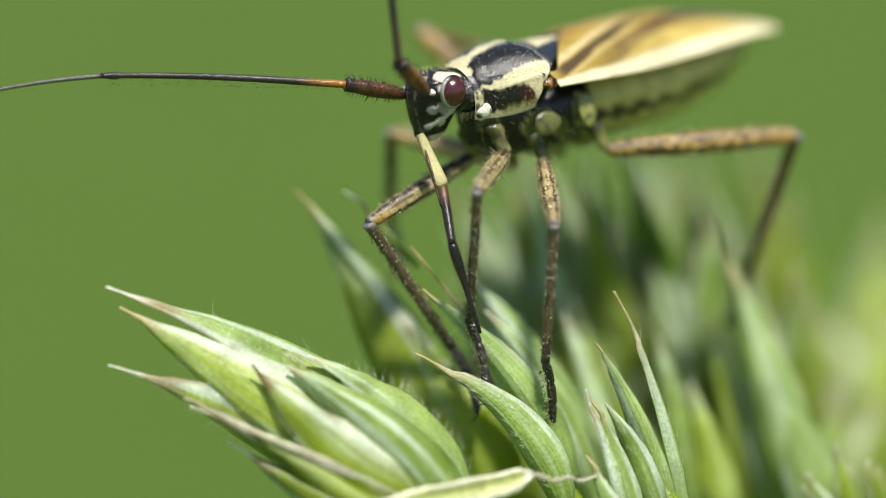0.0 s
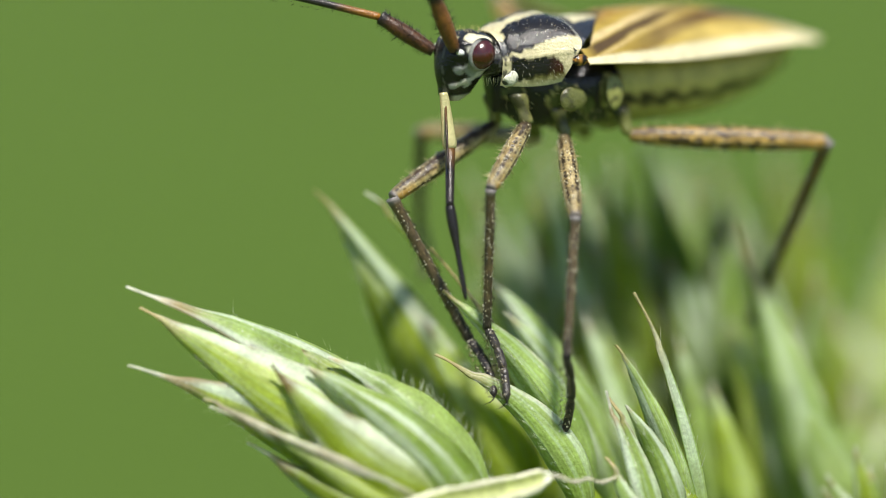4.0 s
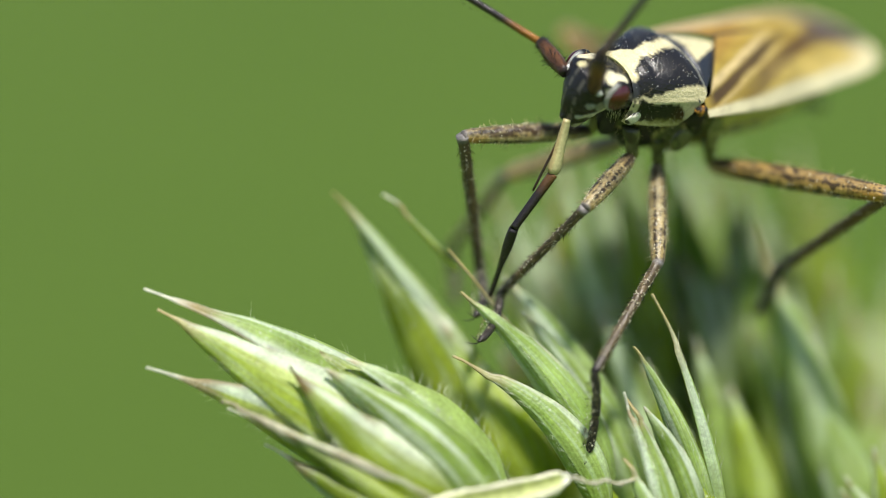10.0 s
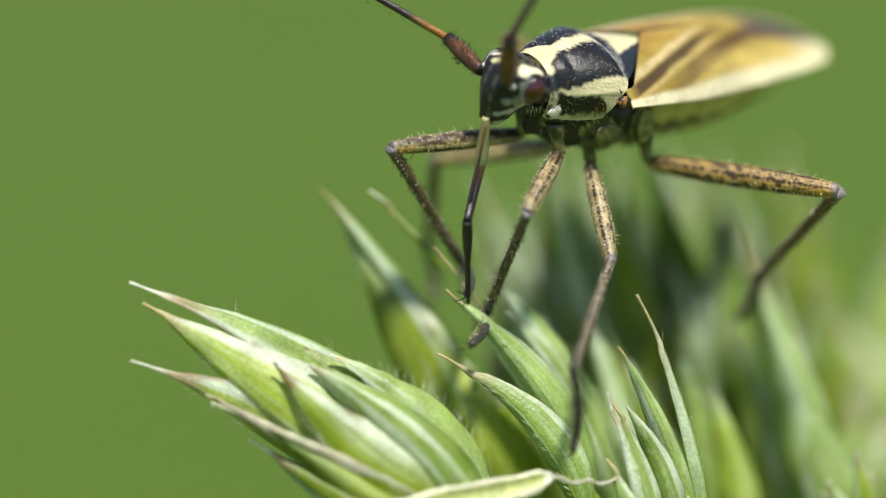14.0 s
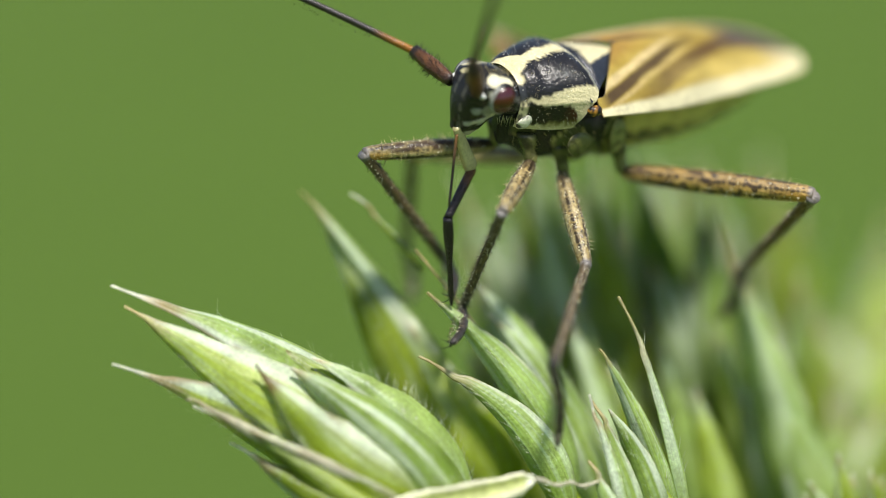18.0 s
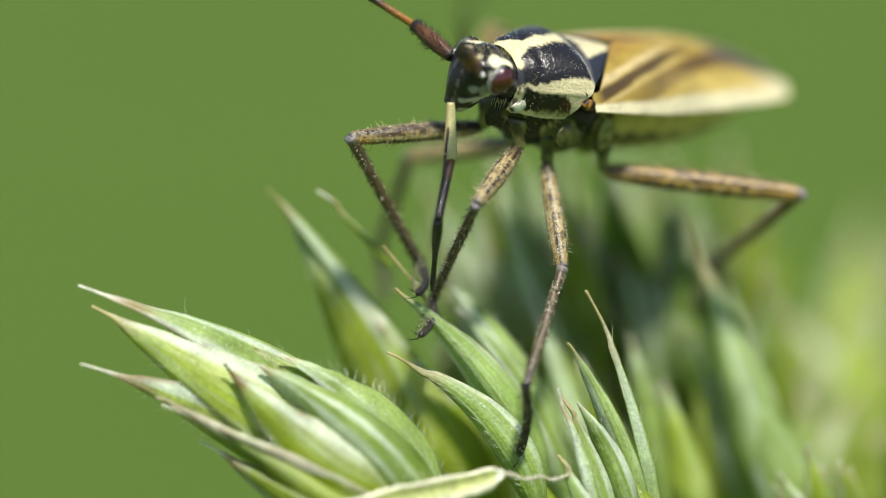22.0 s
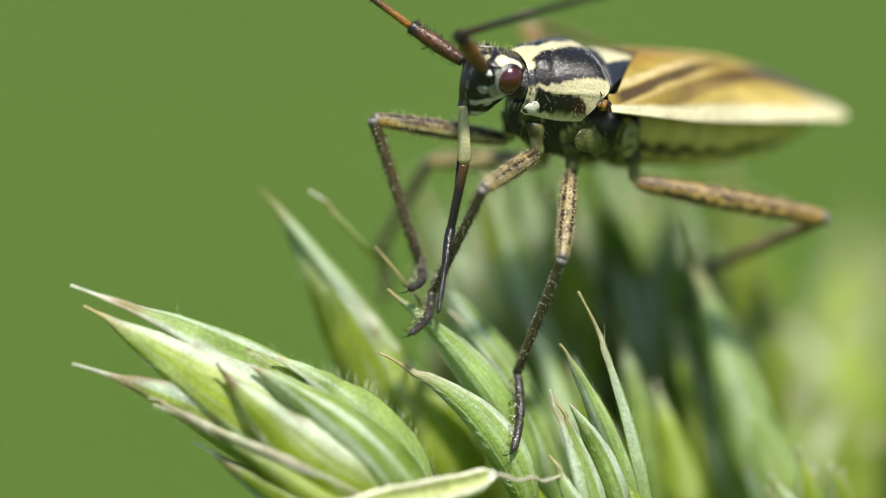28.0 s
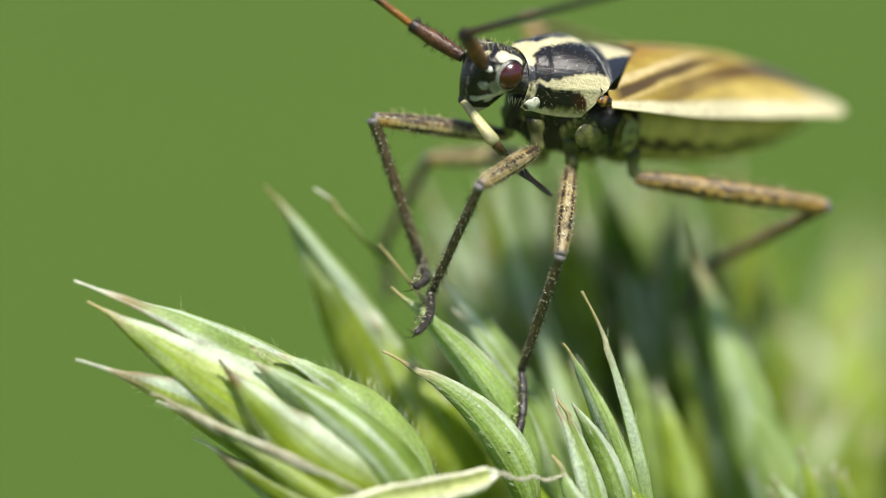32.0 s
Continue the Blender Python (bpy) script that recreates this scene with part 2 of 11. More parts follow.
def stalk(dx=0.0, dy=0.0):
    """Stalk from the ground up, then the rachis of the ear."""
    line = [Vector((0, 0.004, 0)), Vector((0.002, 0.002, 0.2)), Vector((0.001, 0.0, 0.42))] + [E_((x + dx, y + dy, z)) for x, y, z in ((3.2, 5.6, -26), (3.0, 5.4, -12), (3.2, 6.0, -6), (4.0, 7.5, -1.0))]
    rad = [0.0011, 0.001, 0.0009, 0.0008, 0.0006, 0.0005, 0.0002]
    pts, rs = [], []
    for i in range(len(line) - 1):
        for s in range(6):
            pts.append(line[i].lerp(line[i + 1], s / 6))
            rs.append(rad[i] + (rad[i + 1] - rad[i]) * s / 6)
    rows = []
    for p, r in zip(pts, rs):
        rows.append([p + Vector((math.cos(a), math.sin(a), 0)) * r for a in [2 * math.pi * j / 10 for j in range(10)]])
    part("stalk", rings(rows, lambda p, i, j: GREEN if j % 3 else PALE), LEAF, ear)


stalk()


def glume(base, tip, r, keel, awn=0.15, sag=(0, 0, 0), span=75, flat=0.62, look_="green", seed=0, rows=30, n=45, tail=0.25, bands=((0.82, 0.2, 0.8), (-0.86, 0.14, 0.7)), tint="white"):
    """A folded, boat-shaped husk from base to tip (design mm): keel is the way its back faces, awn the share that is bristle."""
    base, tip, sag = Vector(base), Vector(tip), Vector(sag)
    ax = (tip - base).normalized()
    keel = Vector(keel)
    keel = (keel - ax * keel.dot(ax)).normalized()
    side = ax.cross(keel)
    rnd = random.Random(seed)
    ph, wob = rnd.uniform(0, 6.28), rnd.uniform(0.6, 1.3)
    outer, inner = [], []
    for i in range(rows + 1):
        v = i / rows
        c = base.lerp(tip, v) + sag * 4 * v * (1 - v)
        b = 1 - awn
        q = min(1.0, v / (1 - 0.35 * awn))
        w = r * max(tail * (1 - q), 1.05 * math.sin(math.pi * q ** 0.62) ** (0.9 + 1.6 * awn)) + 0.04 + 0.025 * (1 - v)
        w *= 1 + 0.35 * noise.noise(Vector((v * 13, seed * 1.3, 0.4))) * ramp(v, 0.6, 0.85)
        if v > b:
            c = c + side * 0.05 * wob * math.sin((v - b) / max(awn, 0.01) * 3 + ph) * awn * 4
        ro, ri = [], []
        for j in range(n):
            u = 2 * j / (n - 1) - 1
            a = radians(span) * u
            rip = 1 + 0.012 * math.sin(u * 13 + ph) * (w / r) + 0.015 * math.sin(v * 19 + u * 5 + ph) + 0.05 * max(0.0, 1 - abs(u) * 9)
            d = keel * (math.cos(a) - 0.45) + side * math.sin(a) * flat
            ro.append(c + d * w * rip)
            ri.append(c + d * w * rip * 0.9 - keel * 0.012)
        outer.append(ro)
        inner.append(ri)

    def colour(p, i, j):
        v, u = i / rows, 2 * j / (n - 1) - 1
        mot = noise.noise(Vector((p.x * 1.6, p.y * 1.6 + seed, p.z * 1.6)))
        if look_ == "straw":
            return mixc(mixc((0.8, 0.77, 0.64), (0.42, 0.3, 0.16), 0.12 + 1.6 * mot), (0.3, 0.4, 0.1), 0.6 * ramp(v, 0.4, 0.0))
        streak = noise.noise(Vector((u * 7 + seed, v * 2.5, 9.1)))
        a, b = LOOKS[look_]
        g = mixc(a, b, 0.5 + 0.7 * mot)
        for at, wide, much in bands:
            g = mixc(g, WHITE, much * ramp(abs(u - at) + 0.1 * streak, wide, wide * 0.55) * ramp(v, 0.12, 0.4))
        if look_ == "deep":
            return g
        g = mixc(g, WHITE, 0.2 * ramp(streak, 0.2, 0.5) * ramp(v, 0.4, 0.75))
        # dry, flaky margins
        flake = noise.noise(Vector((u * 4 + seed, v * 22, 3.3)))
        g = mixc(g, (0.82, 0.83, 0.7), 0.85 * ramp(flake, 0.05, 0.22) * ramp(abs(u), 0.72, 0.9) * ramp(v, 0.35, 0.55))
        g = mixc(g, (0.24, 0.15, 0.06), 0.7 * ramp(flake, -0.15, -0.32) * ramp(abs(u), 0.8, 0.93) * ramp(v, 0.5, 0.7))
        g = mixc(g, WHITE, (0.55 if tint == "white" else 0.2) * ramp(v + 0.2 * streak, 0.76, 0.9))
        dry = ramp(v + 0.05 * streak, 1 - awn * 1.35, 1 - awn * 1.0)
        g = mixc(g, (0.2, 0.12, 0.05) if tint == "brown" else mixc(BROWN, TAN, 0.4 + 2 * streak), (0.85 if tint != "tan" else 0.6) * dry)
        end = {"white": (0.9, 0.89, 0.82), "brown": (0.13, 0.08, 0.035), "tan": (0.62, 0.5, 0.26)}[tint]
        return mixc(g, end, 0.95 * ramp(v, 1 - awn * 0.7, 1 - awn * 0.5))

    sheet_o = rings(outer, colour, close=False)
    sheet_i = rings(inner, colour, close=False)
    verts, faces, cols = join(sheet_o, (sheet_i[0], [tuple(reversed(f)) for f in sheet_i[1]], sheet_i[2]))
    k = (rows + 1) * n
    for i in range(rows):
        a, b = i * n, (i + 1) * n
        faces.append((a, b, b + k, a + k))
        faces.append((a + n - 1, a + n - 1 + k, b + n - 1 + k, b + n - 1))
    verts = [E_(v) for v in verts]
    mid = [[E_(p) for p in r] for r in outer]
    # how a point lies on its husk: across, along (in half millimetres), and a number of its own
    lay = [q for i in range(rows + 1) for j in range(n) for q in (2 * j / (n - 1) - 1 + 0.03 * math.sin(i * 0.3 + ph), 2 * i / rows * (tip - base).length, seed * 1.7)] * 2
    return (verts, faces, cols), mid, E_(base + ax) - E_(base), lay


def cilia(mid, ax, cols_at, lo, hi, count, length, seed):
    """Fine hairs along a keel or margin."""
    rnd = random.Random(seed)
    out, n = [], len(mid[0])
    for k in range(count):
        v = rnd.uniform(lo, hi)
        fi = v * (len(mid) - 1.001)
        i = int(fi)
        j = cols_at if cols_at >= 0 else rnd.randrange(n)
        j = max(0, min(n - 1, j + rnd.choice((-1, 0, 0, 1))))
        p = mid[i][j].lerp(mid[i + 1][j], fi - i)
        c = sum((mid[i][q] for q in range(n)), Vector()) / n
        d = (p - c).normalized() + ax.normalized() * rnd.uniform(0.3, 0.9) + Vector((rnd.uniform(-1, 1), rnd.uniform(-1, 1), rnd.uniform(-1, 1))) * 0.25
        out.append((p, p + d.normalized() * length * 0.001 * rnd.uniform(0.4, 1.2), 0.0028, (0.7, 0.76, 0.56)))
    return spikes(out)


count = [0]


def spikelet(base, husks, hairs=60, mat=LEAF):
    """A spikelet: its short stalk and floret core, the husks round it, and their hairs."""
    count[0] += 1
    sd = count[0] * 17
    base = Vector(base)
    tip = sum((Vector(h[1]) for h in husks), Vector()) / len(husks)
    low = base + (base - tip).normalized() * 0.8
    root = Vector((AXIS[0] + 0.08 * math.sin(sd), AXIS[1], base.z - 2.2)) if base.z < -3.5 else low + (Vector((AXIS[0] + 0.5, AXIS[1] + 1.2, low.z - 1.5)) - low) * 0.4
    rows = []
    for s in range(9):
        q = s / 8
        c = root.lerp(low, q) if q < 0.5 else low.lerp(base.lerp(tip, 0.35), (q - 0.5) * 2)
        rr = 0.12 + 0.16 * max(0, 1 - abs(q - 0.75) * 5)
        rows.append([E_(c + Vector((math.cos(a) * rr, math.sin(a) * rr, 0.3 * rr * math.sin(a)))) for a in [2 * math.pi * j / 8 for j in range(8)]])
    sp = part("spikelet", rings(rows, lambda p, i, j: mixc(GREEN, PALE, 0.4)), LEAF, ear)
    fur = []
    for k, h in enumerate(husks):
        opt = h[4] if len(h) > 4 else {}
        hair = opt.get("hair", 1.0)
        opt = {a: b for a, b in opt.items() if a != "hair"}
        shape, mid, ax, lines = glume(h[0], h[1], h[2], h[3], seed=sd + k, **opt)
        part("husk", shape, mat, sp, lay=lines)
        if hairs and hair:
            fur.append(cilia(mid, ax, len(mid[0]) // 2, 0.15, 0.8, int(hairs * hair * 0.7), 0.27, sd + k))
            fur.append(cilia(mid, ax, -1, 0.2, 0.85, int(hairs * hair), 0.05, sd + k + 5))
    if fur:
        part("fine_hairs", join(*fur), HAIR, sp, "short pale hairs along the husks")
    return sp


def plain_spikelet(base, tip, r, face, seed, florets=4, looks=("yellow", "yellow", "green")):
    """A spikelet of two husks and a few florets in two ranks, as they stand all over the ear."""
    rnd = random.Random(seed)
    base, tip = Vector(base), Vector(tip)
    ax = (tip - base).normalized()
    face = Vector(face)
    side = ax.cross(face).normalized()
    ln = (tip - base).length
    hs = []
    for k in range(florets + 2):
        sg = 1 if k % 2 else -1
        s = 0.05 + 0.07 * k
        b = base + ax * ln * s * 0.9 + side * sg * r * 0.25
        t = base + ax * ln * (0.68 + 0.08 * k) * rnd.uniform(0.93, 1.05) + side * sg * r * (1.3 - 0.17 * k) + face * rnd.uniform(-0.2, 0.2)
        hs.append((b, t, r * rnd.uniform(0.7, 0.95), side * sg * 0.7 + face * rnd.uniform(0.3, 0.9), dict(awn=rnd.uniform(0.12, 0.22), look_=rnd.choice(looks), rows=18, n=15)))
    return spikelet(base, hs, hairs=18, mat=YOUNG_LEAF)


# two-ranked spikelet that reaches out to the front
spikelet((0.15, 0.60, -4.29), [
    ((0.53, 0.90, -4.30), (-5.01, -0.35, -0.54), 1.0, (-0.3, -0.1, 1), dict(awn=0.16, hair=0.2, look_="blue", sag=(0.12, 0, 0.36), bands=((-0.22, 0.14, 0.9), (-0.9, 0.16, 1.0)))),
    ((0.34, 0.30, -4.35), (-4.79, -0.30, -0.87), 1.25, (-0.5, -0.8, -0.35), dict(awn=0.1, look_="lime", sag=(0, 0, 0.05), bands=((0.86, 0.2, 0.9),), tint="tan")),
    ((-0.22, 0.30, -4.29), (-5.00, -0.40, -1.83), 0.9, (-0.4, -0.6, -1), dict(awn=0.2, look_="lime", sag=(0, 0, 0.33), bands=((0.8, 0.26, 1.0),))),
], hairs=70)
spikelet((1.07, -0.20, -4.50), [
    ((0.60, -0.30, -4.58), (-2.65, -0.70, -1.82), 1.1, (-0.6, -0.8, -0.4), dict(awn=0.1, look_="olive", sag=(-0.12, 0, -0.2), bands=((0.86, 0.2, 0.8),), tint="brown")),
    ((0.47, 0.15, -4.47), (-2.58, 0.00, -1.43), 0.85, (0.3, -0.4, 1), dict(awn=0.1, look_="olive", sag=(0.1, 0, 0.22), bands=((-0.05, 0.1, 0.4), (-0.9, 0.2, 0.5)), tint="brown")),
    ((0.74, 0.10, -4.80), (-1.75, -0.25, -1.72), 0.85, (0.45, -0.35, 1), dict(awn=0.05, look_="blue", sag=(0.3, 0, 0.36), bands=((-0.93, 0.12, 1.0),))),
    ((0.83, -0.35, -4.72), (-2.09, -0.50, -1.87), 0.95, (0.1, -1, 0.45), dict(awn=0.05, look_="green", sag=(0.14, 0, 0.2), bands=((-0.85, 0.16, 0.9), (-0.3, 0.07, 0.7), (0.1, 0.07, 0.85), (0.93, 0.1, 1.0)))),
], hairs=100)
spikelet((0.15, -0.60, -4.74), [
    ((0.14, -0.60, -4.55), (-3.67, -0.50, -2.48), 0.5, (-0.5, -0.5, -1), dict(awn=0.2, look_="olive", sag=(0, 0, 0.1), bands=((0.7, 0.3, 0.9),))),
    ((-0.22, -0.90, -4.79), (-3.08, -0.50, -3.09), 0.5, (-0.4, -0.8, 0.4), dict(awn=0.22, look_="olive", sag=(0, 0, -0.02), bands=((-0.8, 0.2, 0.8),))),
    ((-0.35, -1.00, -3.96), (-2.72, -0.90, -2.87), 0.13, (0.1, -0.8, 0.6), dict(awn=0.06, look_="straw", hair=0.5, sag=(0, 0, 0.03))),
    ((0.55, -0.80, -5.04), (-2.73, -0.80, -2.89), 0.55, (-0.3, -0.9, 0.1), dict(awn=0.06, look_="olive", sag=(-0.05, 0, 0.05), bands=((0.85, 0.2, 0.8),), tint="brown")),
    ((-2.02, -0.80, -3.29), (-3.76, -0.60, -2.36), 0.1, (0.1, -0.8, 0.6), dict(awn=0.15, look_="straw", hair=0.3, sag=(0, 0, 0.03))),
], hairs=50)
# the middle one, on which the front feet stand
spikelet((2.71, 0.70, -4.56), [
    ((2.49, 0.40, -4.54), (-0.05, 0.20, -1.75), 0.52, (-0.6, -0.8, 0.0), dict(awn=0.2, hair=0.8, look_="blue", sag=(0.42, 0, 0.3), bands=((-0.8, 0.3, 1.0), (0.9, 0.15, 0.8)), tint="tan")),
    ((2.59, 0.90, -3.84), (0.12, 0.55, -0.68), 0.5, (-0.2, -0.9, 0.2), dict(awn=0.08, look_="pale", sag=(0.2, 0, 0.16), bands=((-0.75, 0.25, 0.9),), tint="tan")),
    ((2.99, 1.90, -4.23), (0.86, 1.80, -0.45), 0.5, (0.5, -0.5, 0.8), dict(awn=0.06, look_="blue", sag=(0.25, 0, 0.2), bands=((-0.75, 0.35, 1.0),))),
    ((3.11, 1.50, -4.63), (1.16, 1.40, -1.05), 0.5, (0.3, -0.9, 0.4), dict(awn=0.06, look_="blue", sag=(0.2, 0, 0.2), bands=((-0.4, 0.2, 1.0), (-0.9, 0.2, 1.0)))),
    ((2.82, 1.70, -4.27), (-0.06, 0.90, 0.03), 0.2, (-0.8, -0.2, 0.4), dict(awn=0.3, look_="green", sag=(0.1, 0, 0.06), tint="tan")),
], hairs=70)
# the blurred one behind it, with a long bristle
spikelet((1.43, 2.60, -4.49), [
    # its broad white band paints the highlight along the upper edge
    ((1.40, 2.30, -4.25), (-2.0, 2.10, 1.04), 0.6, (-0.3, -0.6, 0.9), dict(awn=0.1, look_="green", sag=(0.1, 0, 0.22), bands=((-0.15, 0.45, 0.8),), tint="tan")),
    ((1.21, 2.40, -4.33), (-1.7, 2.30, 0.62), 1.15, (-0.8, -0.5, -0.4), dict(awn=0.06, look_="olive", sag=(0, 0, 0.12), bands=((0.9, 0.2, 0.4),))),
    ((0.06, 1.80, -0.32), (-1.14, 1.70, 1.00), 0.03, (-0.6, -0.4, 0.6), dict(awn=0.3, hair=0, look_="olive", sag=(-0.02, 0, 0.04))),
    ((1.72, 3.20, -4.29), (-1.06, 3.00, -0.53), 1.1, (-0.9, -0.3, -0.2), dict(awn=0.1, look_="olive")),
    ((1.61, 2.00, -4.37), (-0.28, 1.90, -1.10), 0.9, (-0.6, -0.8, -0.2), dict(awn=0.1, look_="yellow", bands=())),
], hairs=30)
# the small pointed one at the front
spikelet((4.51, 0.30, -4.82), [
    ((4.45, 0.40, -4.74), (3.28, 0.20, -0.74), 0.15, (0.7, -0.5, 0.4), dict(awn=0.26, look_="pale", sag=(0.1, 0, 0.15), bands=((-0.5, 0.5, 0.9),), tint="tan")),
    ((4.28, 0.30, -4.82), (2.95, 0.30, -1.61), 0.25, (0.3, -1, 0.2), dict(awn=0.1, look_="blue", sag=(0.1, 0, 0.2), bands=((-0.75, 0.3, 1.0), (0.3, 0.1, 0.5)), tint="tan")),
    ((4.11, 0.35, -4.83), (3.07, 0.40, -1.84), 0.16, (-0.3, -1, 0.2), dict(awn=0.1, look_="pale", sag=(0.06, 0, 0.1), bands=((0.0, 0.5, 1.0),), tint="brown")),
    ((4.03, 0.10, -4.80), (3.08, 0.00, -2.59), 0.33, (-0.2, -1, 0.1), dict(awn=0.06, look_="green", sag=(0.05, 0, 0.2), bands=((0.7, 0.3, 1.0), (-0.8, 0.15, 0.7)))),
    ((3.47, -0.20, -5.00), (2.74, 0.00, -2.35), 0.15, (-0.8, -0.5, 0.2), dict(awn=0.2, look_="pale", sag=(0.05, 0, 0.12), bands=((0.0, 1.0, 1.0),))),
    ((3.66, -0.10, -4.97), (2.84, 0.05, -2.44), 0.26, (-0.5, -0.8, 0.2), dict(awn=0.2, look_="green", sag=(0.05, 0, 0.12), tint="tan")),
    ((3.45, -0.30, -4.95), (2.75, -0.30, -3.40), 0.3, (-0.7, -0.7, 0.1), dict(awn=0.2, look_="pale", sag=(0, 0, 0), tint="tan")),
], hairs=30)
# soft green ones low behind the feet
spikelet((3.90, 2.90, -5.10), [
    ((3.76, 3.10, -4.87), (2.55, 2.90, -1.15), 0.6, (-0.4, -0.9, 0.1), dict(awn=0.06, look_="pale", bands=((0.3, 0.4, 0.6),))),
    ((4.24, 3.00, -5.06), (3.27, 2.80, -1.93), 0.6, (-0.3, -0.9, 0.1), dict(awn=0.06, look_="olive", bands=())),
    ((4.95, 3.30, -5.09), (4.17, 3.20, -1.55), 0.6, (-0.2, -0.9, 0.1), dict(awn=0.06, look_="green", bands=())),
    ((5.41, 3.00, -5.26), (4.74, 3.00, -2.33), 0.6, (0.1, -0.9, 0.1), dict(awn=0.06, look_="yellow", bands=())),
], hairs=8)
# pale tips between the feet and the hind ones
spikelet((4.30, 3.60, -4.99), [
    ((5.17, 5.40, -4.73), (3.70, 5.20, 1.88), 0.6, (-0.3, -0.9, 0.2), dict(awn=0.08, look_="pale", sag=(0.1, 0, 0.1), bands=((0.2, 0.5, 0.5),))),
    ((3.88, 3.60, -4.88), (2.72, 3.60, -0.83), 0.5, (-0.3, -0.9, 0.2), dict(awn=0.08, look_="olive", bands=())),
    ((3.25, 4.60, -3.85), (1.89, 4.40, 1.51), 0.5, (-0.3, -0.9, 0.2), dict(awn=0.08, look_="pale", bands=((0.2, 0.35, 0.7),))),
], hairs=12)
spikelet((5.32, 5.20, -5.25), [
    ((5.92, 5.80, -4.76), (4.81, 6.20, 1.08), 0.6, (0.2, -0.9, 0.1), dict(awn=0.08, look_="green")),
    ((5.81, 6.20, -4.59), (5.21, 6.20, -0.47), 0.6, (-0.4, -0.9, 0.1), dict(awn=0.08, look_="yellow", bands=())),
], hairs=12)
# a pale one further back
spikelet((7.01, 3.30, -5.08), [
    ((6.75, 3.50, -5.18), (5.18, 3.20, 0.39), 0.8, (-0.4, -0.9, 0.1), dict(awn=0.2, look_="blue", sag=(0.1, 0, 0.12), bands=((0.3, 0.3, 0.4),), tint="tan")),
    ((6.57, 3.80, -5.11), (5.71, 3.70, -1.24), 0.8, (0.5, -0.9, 0.1), dict(awn=0.1, look_="blue")),
    ((7.29, 3.20, -5.23), (5.99, 3.20, -2.02), 0.8, (0.6, -0.8, 0.1), dict(awn=0.1, look_="blue")),
    ((6.12, 4.20, -5.24), (5.14, 4.20, -1.25), 0.6, (-0.5, -0.8, 0.1), dict(awn=0.1, look_="yellow")),
], hairs=12)
# the hind ones, blurred; the shade between them is partly put into their colour
DEEP = [
    ((5.19, 5.00, -3.89), (4.61, 5.00, 0.96), 0.7, (-0.2, -0.9, 0.2)),
    ((6.78, 5.60, -4.14), (6.29, 5.60, 0.04), 0.7, (-0.2, -0.9, 0.2)),
    ((5.23, 5.30, -5.56), (4.36, 5.80, -2.08), 1.05, (-0.5, -0.9, 0.1)),
    ((7.34, 10.60, -3.95), (5.90, 10.60, 2.05), 1.05, (-0.5, -0.9, 0.2)),
    ((4.86, 5.80, -3.25), (3.46, 5.30, 1.79), 0.73, (-0.7, -0.7, 0.2)),
    ((3.79, 5.10, -3.21), (2.46, 4.60, 1.66), 0.63, (-0.5, -0.8, 0.2)),
    ((3.01, 5.60, -3.66), (0.97, 5.50, 1.48), 0.84, (-0.6, -0.8, 0.2)),
    ((5.42, 6.30, -3.70), (4.42, 6.00, 1.59), 0.73, (-0.4, -0.9, 0.2)),
    ((6.21, 7.00, -3.94), (5.25, 6.80, 0.79), 0.73, (-0.4, -0.9, 0.2)),
    ((4.56, 5.80, -4.08), (3.93, 5.50, 0.37), 0.84, (-0.4, -0.9, 0.2)),
    ((3.50, 5.30, -4.04), (2.18, 5.00, 0.46), 0.84, (-0.4, -0.9, 0.2)),
    ((2.66, 4.60, -4.59), (1.47, 4.60, -0.04), 0.84, (-0.4, -0.9, 0.2)),
    ((2.96, 4.60, -5.10), (1.57, 4.60, -1.24), 0.84, (-0.5, -0.9, 0.2)),
    ((2.16, 4.60, -5.20), (0.06, 4.60, -1.64), 0.84, (-0.6, -0.7, 0.2)),
]
BRIGHT = [
    ((8.49, 11.00, -4.29), (7.96, 11.00, 0.43), 1.5, (-0.2, -1, 0.2)),
    ((9.35, 10.00, -4.89), (8.69, 10.00, 0.04), 1.4, (-0.2, -1, 0.2)),
    ((8.19, 9.50, -5.06), (7.99, 9.50, -0.94), 1.5, (-0.2, -1, 0.2)),
    ((7.43, 2.00, -5.25), (6.73, 1.80, -3.42), 0.35, (-0.3, -1, 0)),
    ((8.04, 2.30, -5.28), (7.30, 2.10, -3.59), 0.35, (-0.3, -1, 0)),
    ((5.22, 6.40, -5.87), (4.89, 6.80, -2.27), 1.3, (0.0, -1, 0.4)),
    ((6.09, 7.00, -5.90), (5.42, 7.00, -2.77), 1.1, (-0.2, -1, 0.1)),
    ((6.87, 7.40, -5.96), (6.58, 7.60, -2.51), 1.5, (0, -1, 0.1)),
    ((7.77, 7.00, -5.92), (7.50, 7.40, -2.61), 1.5, (0, -1, 0.1)),
]
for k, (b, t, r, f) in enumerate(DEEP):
    # lighter and darker greens by place stand in for light and shade
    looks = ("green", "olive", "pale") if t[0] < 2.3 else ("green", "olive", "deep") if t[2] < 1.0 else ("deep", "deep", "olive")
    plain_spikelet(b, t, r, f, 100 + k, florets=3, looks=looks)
for k, (b, t, r, f) in enumerate(BRIGHT):
    plain_spikelet(b, t, r, f, 140 + k, florets=2, looks=("yellow", "green", "olive"))


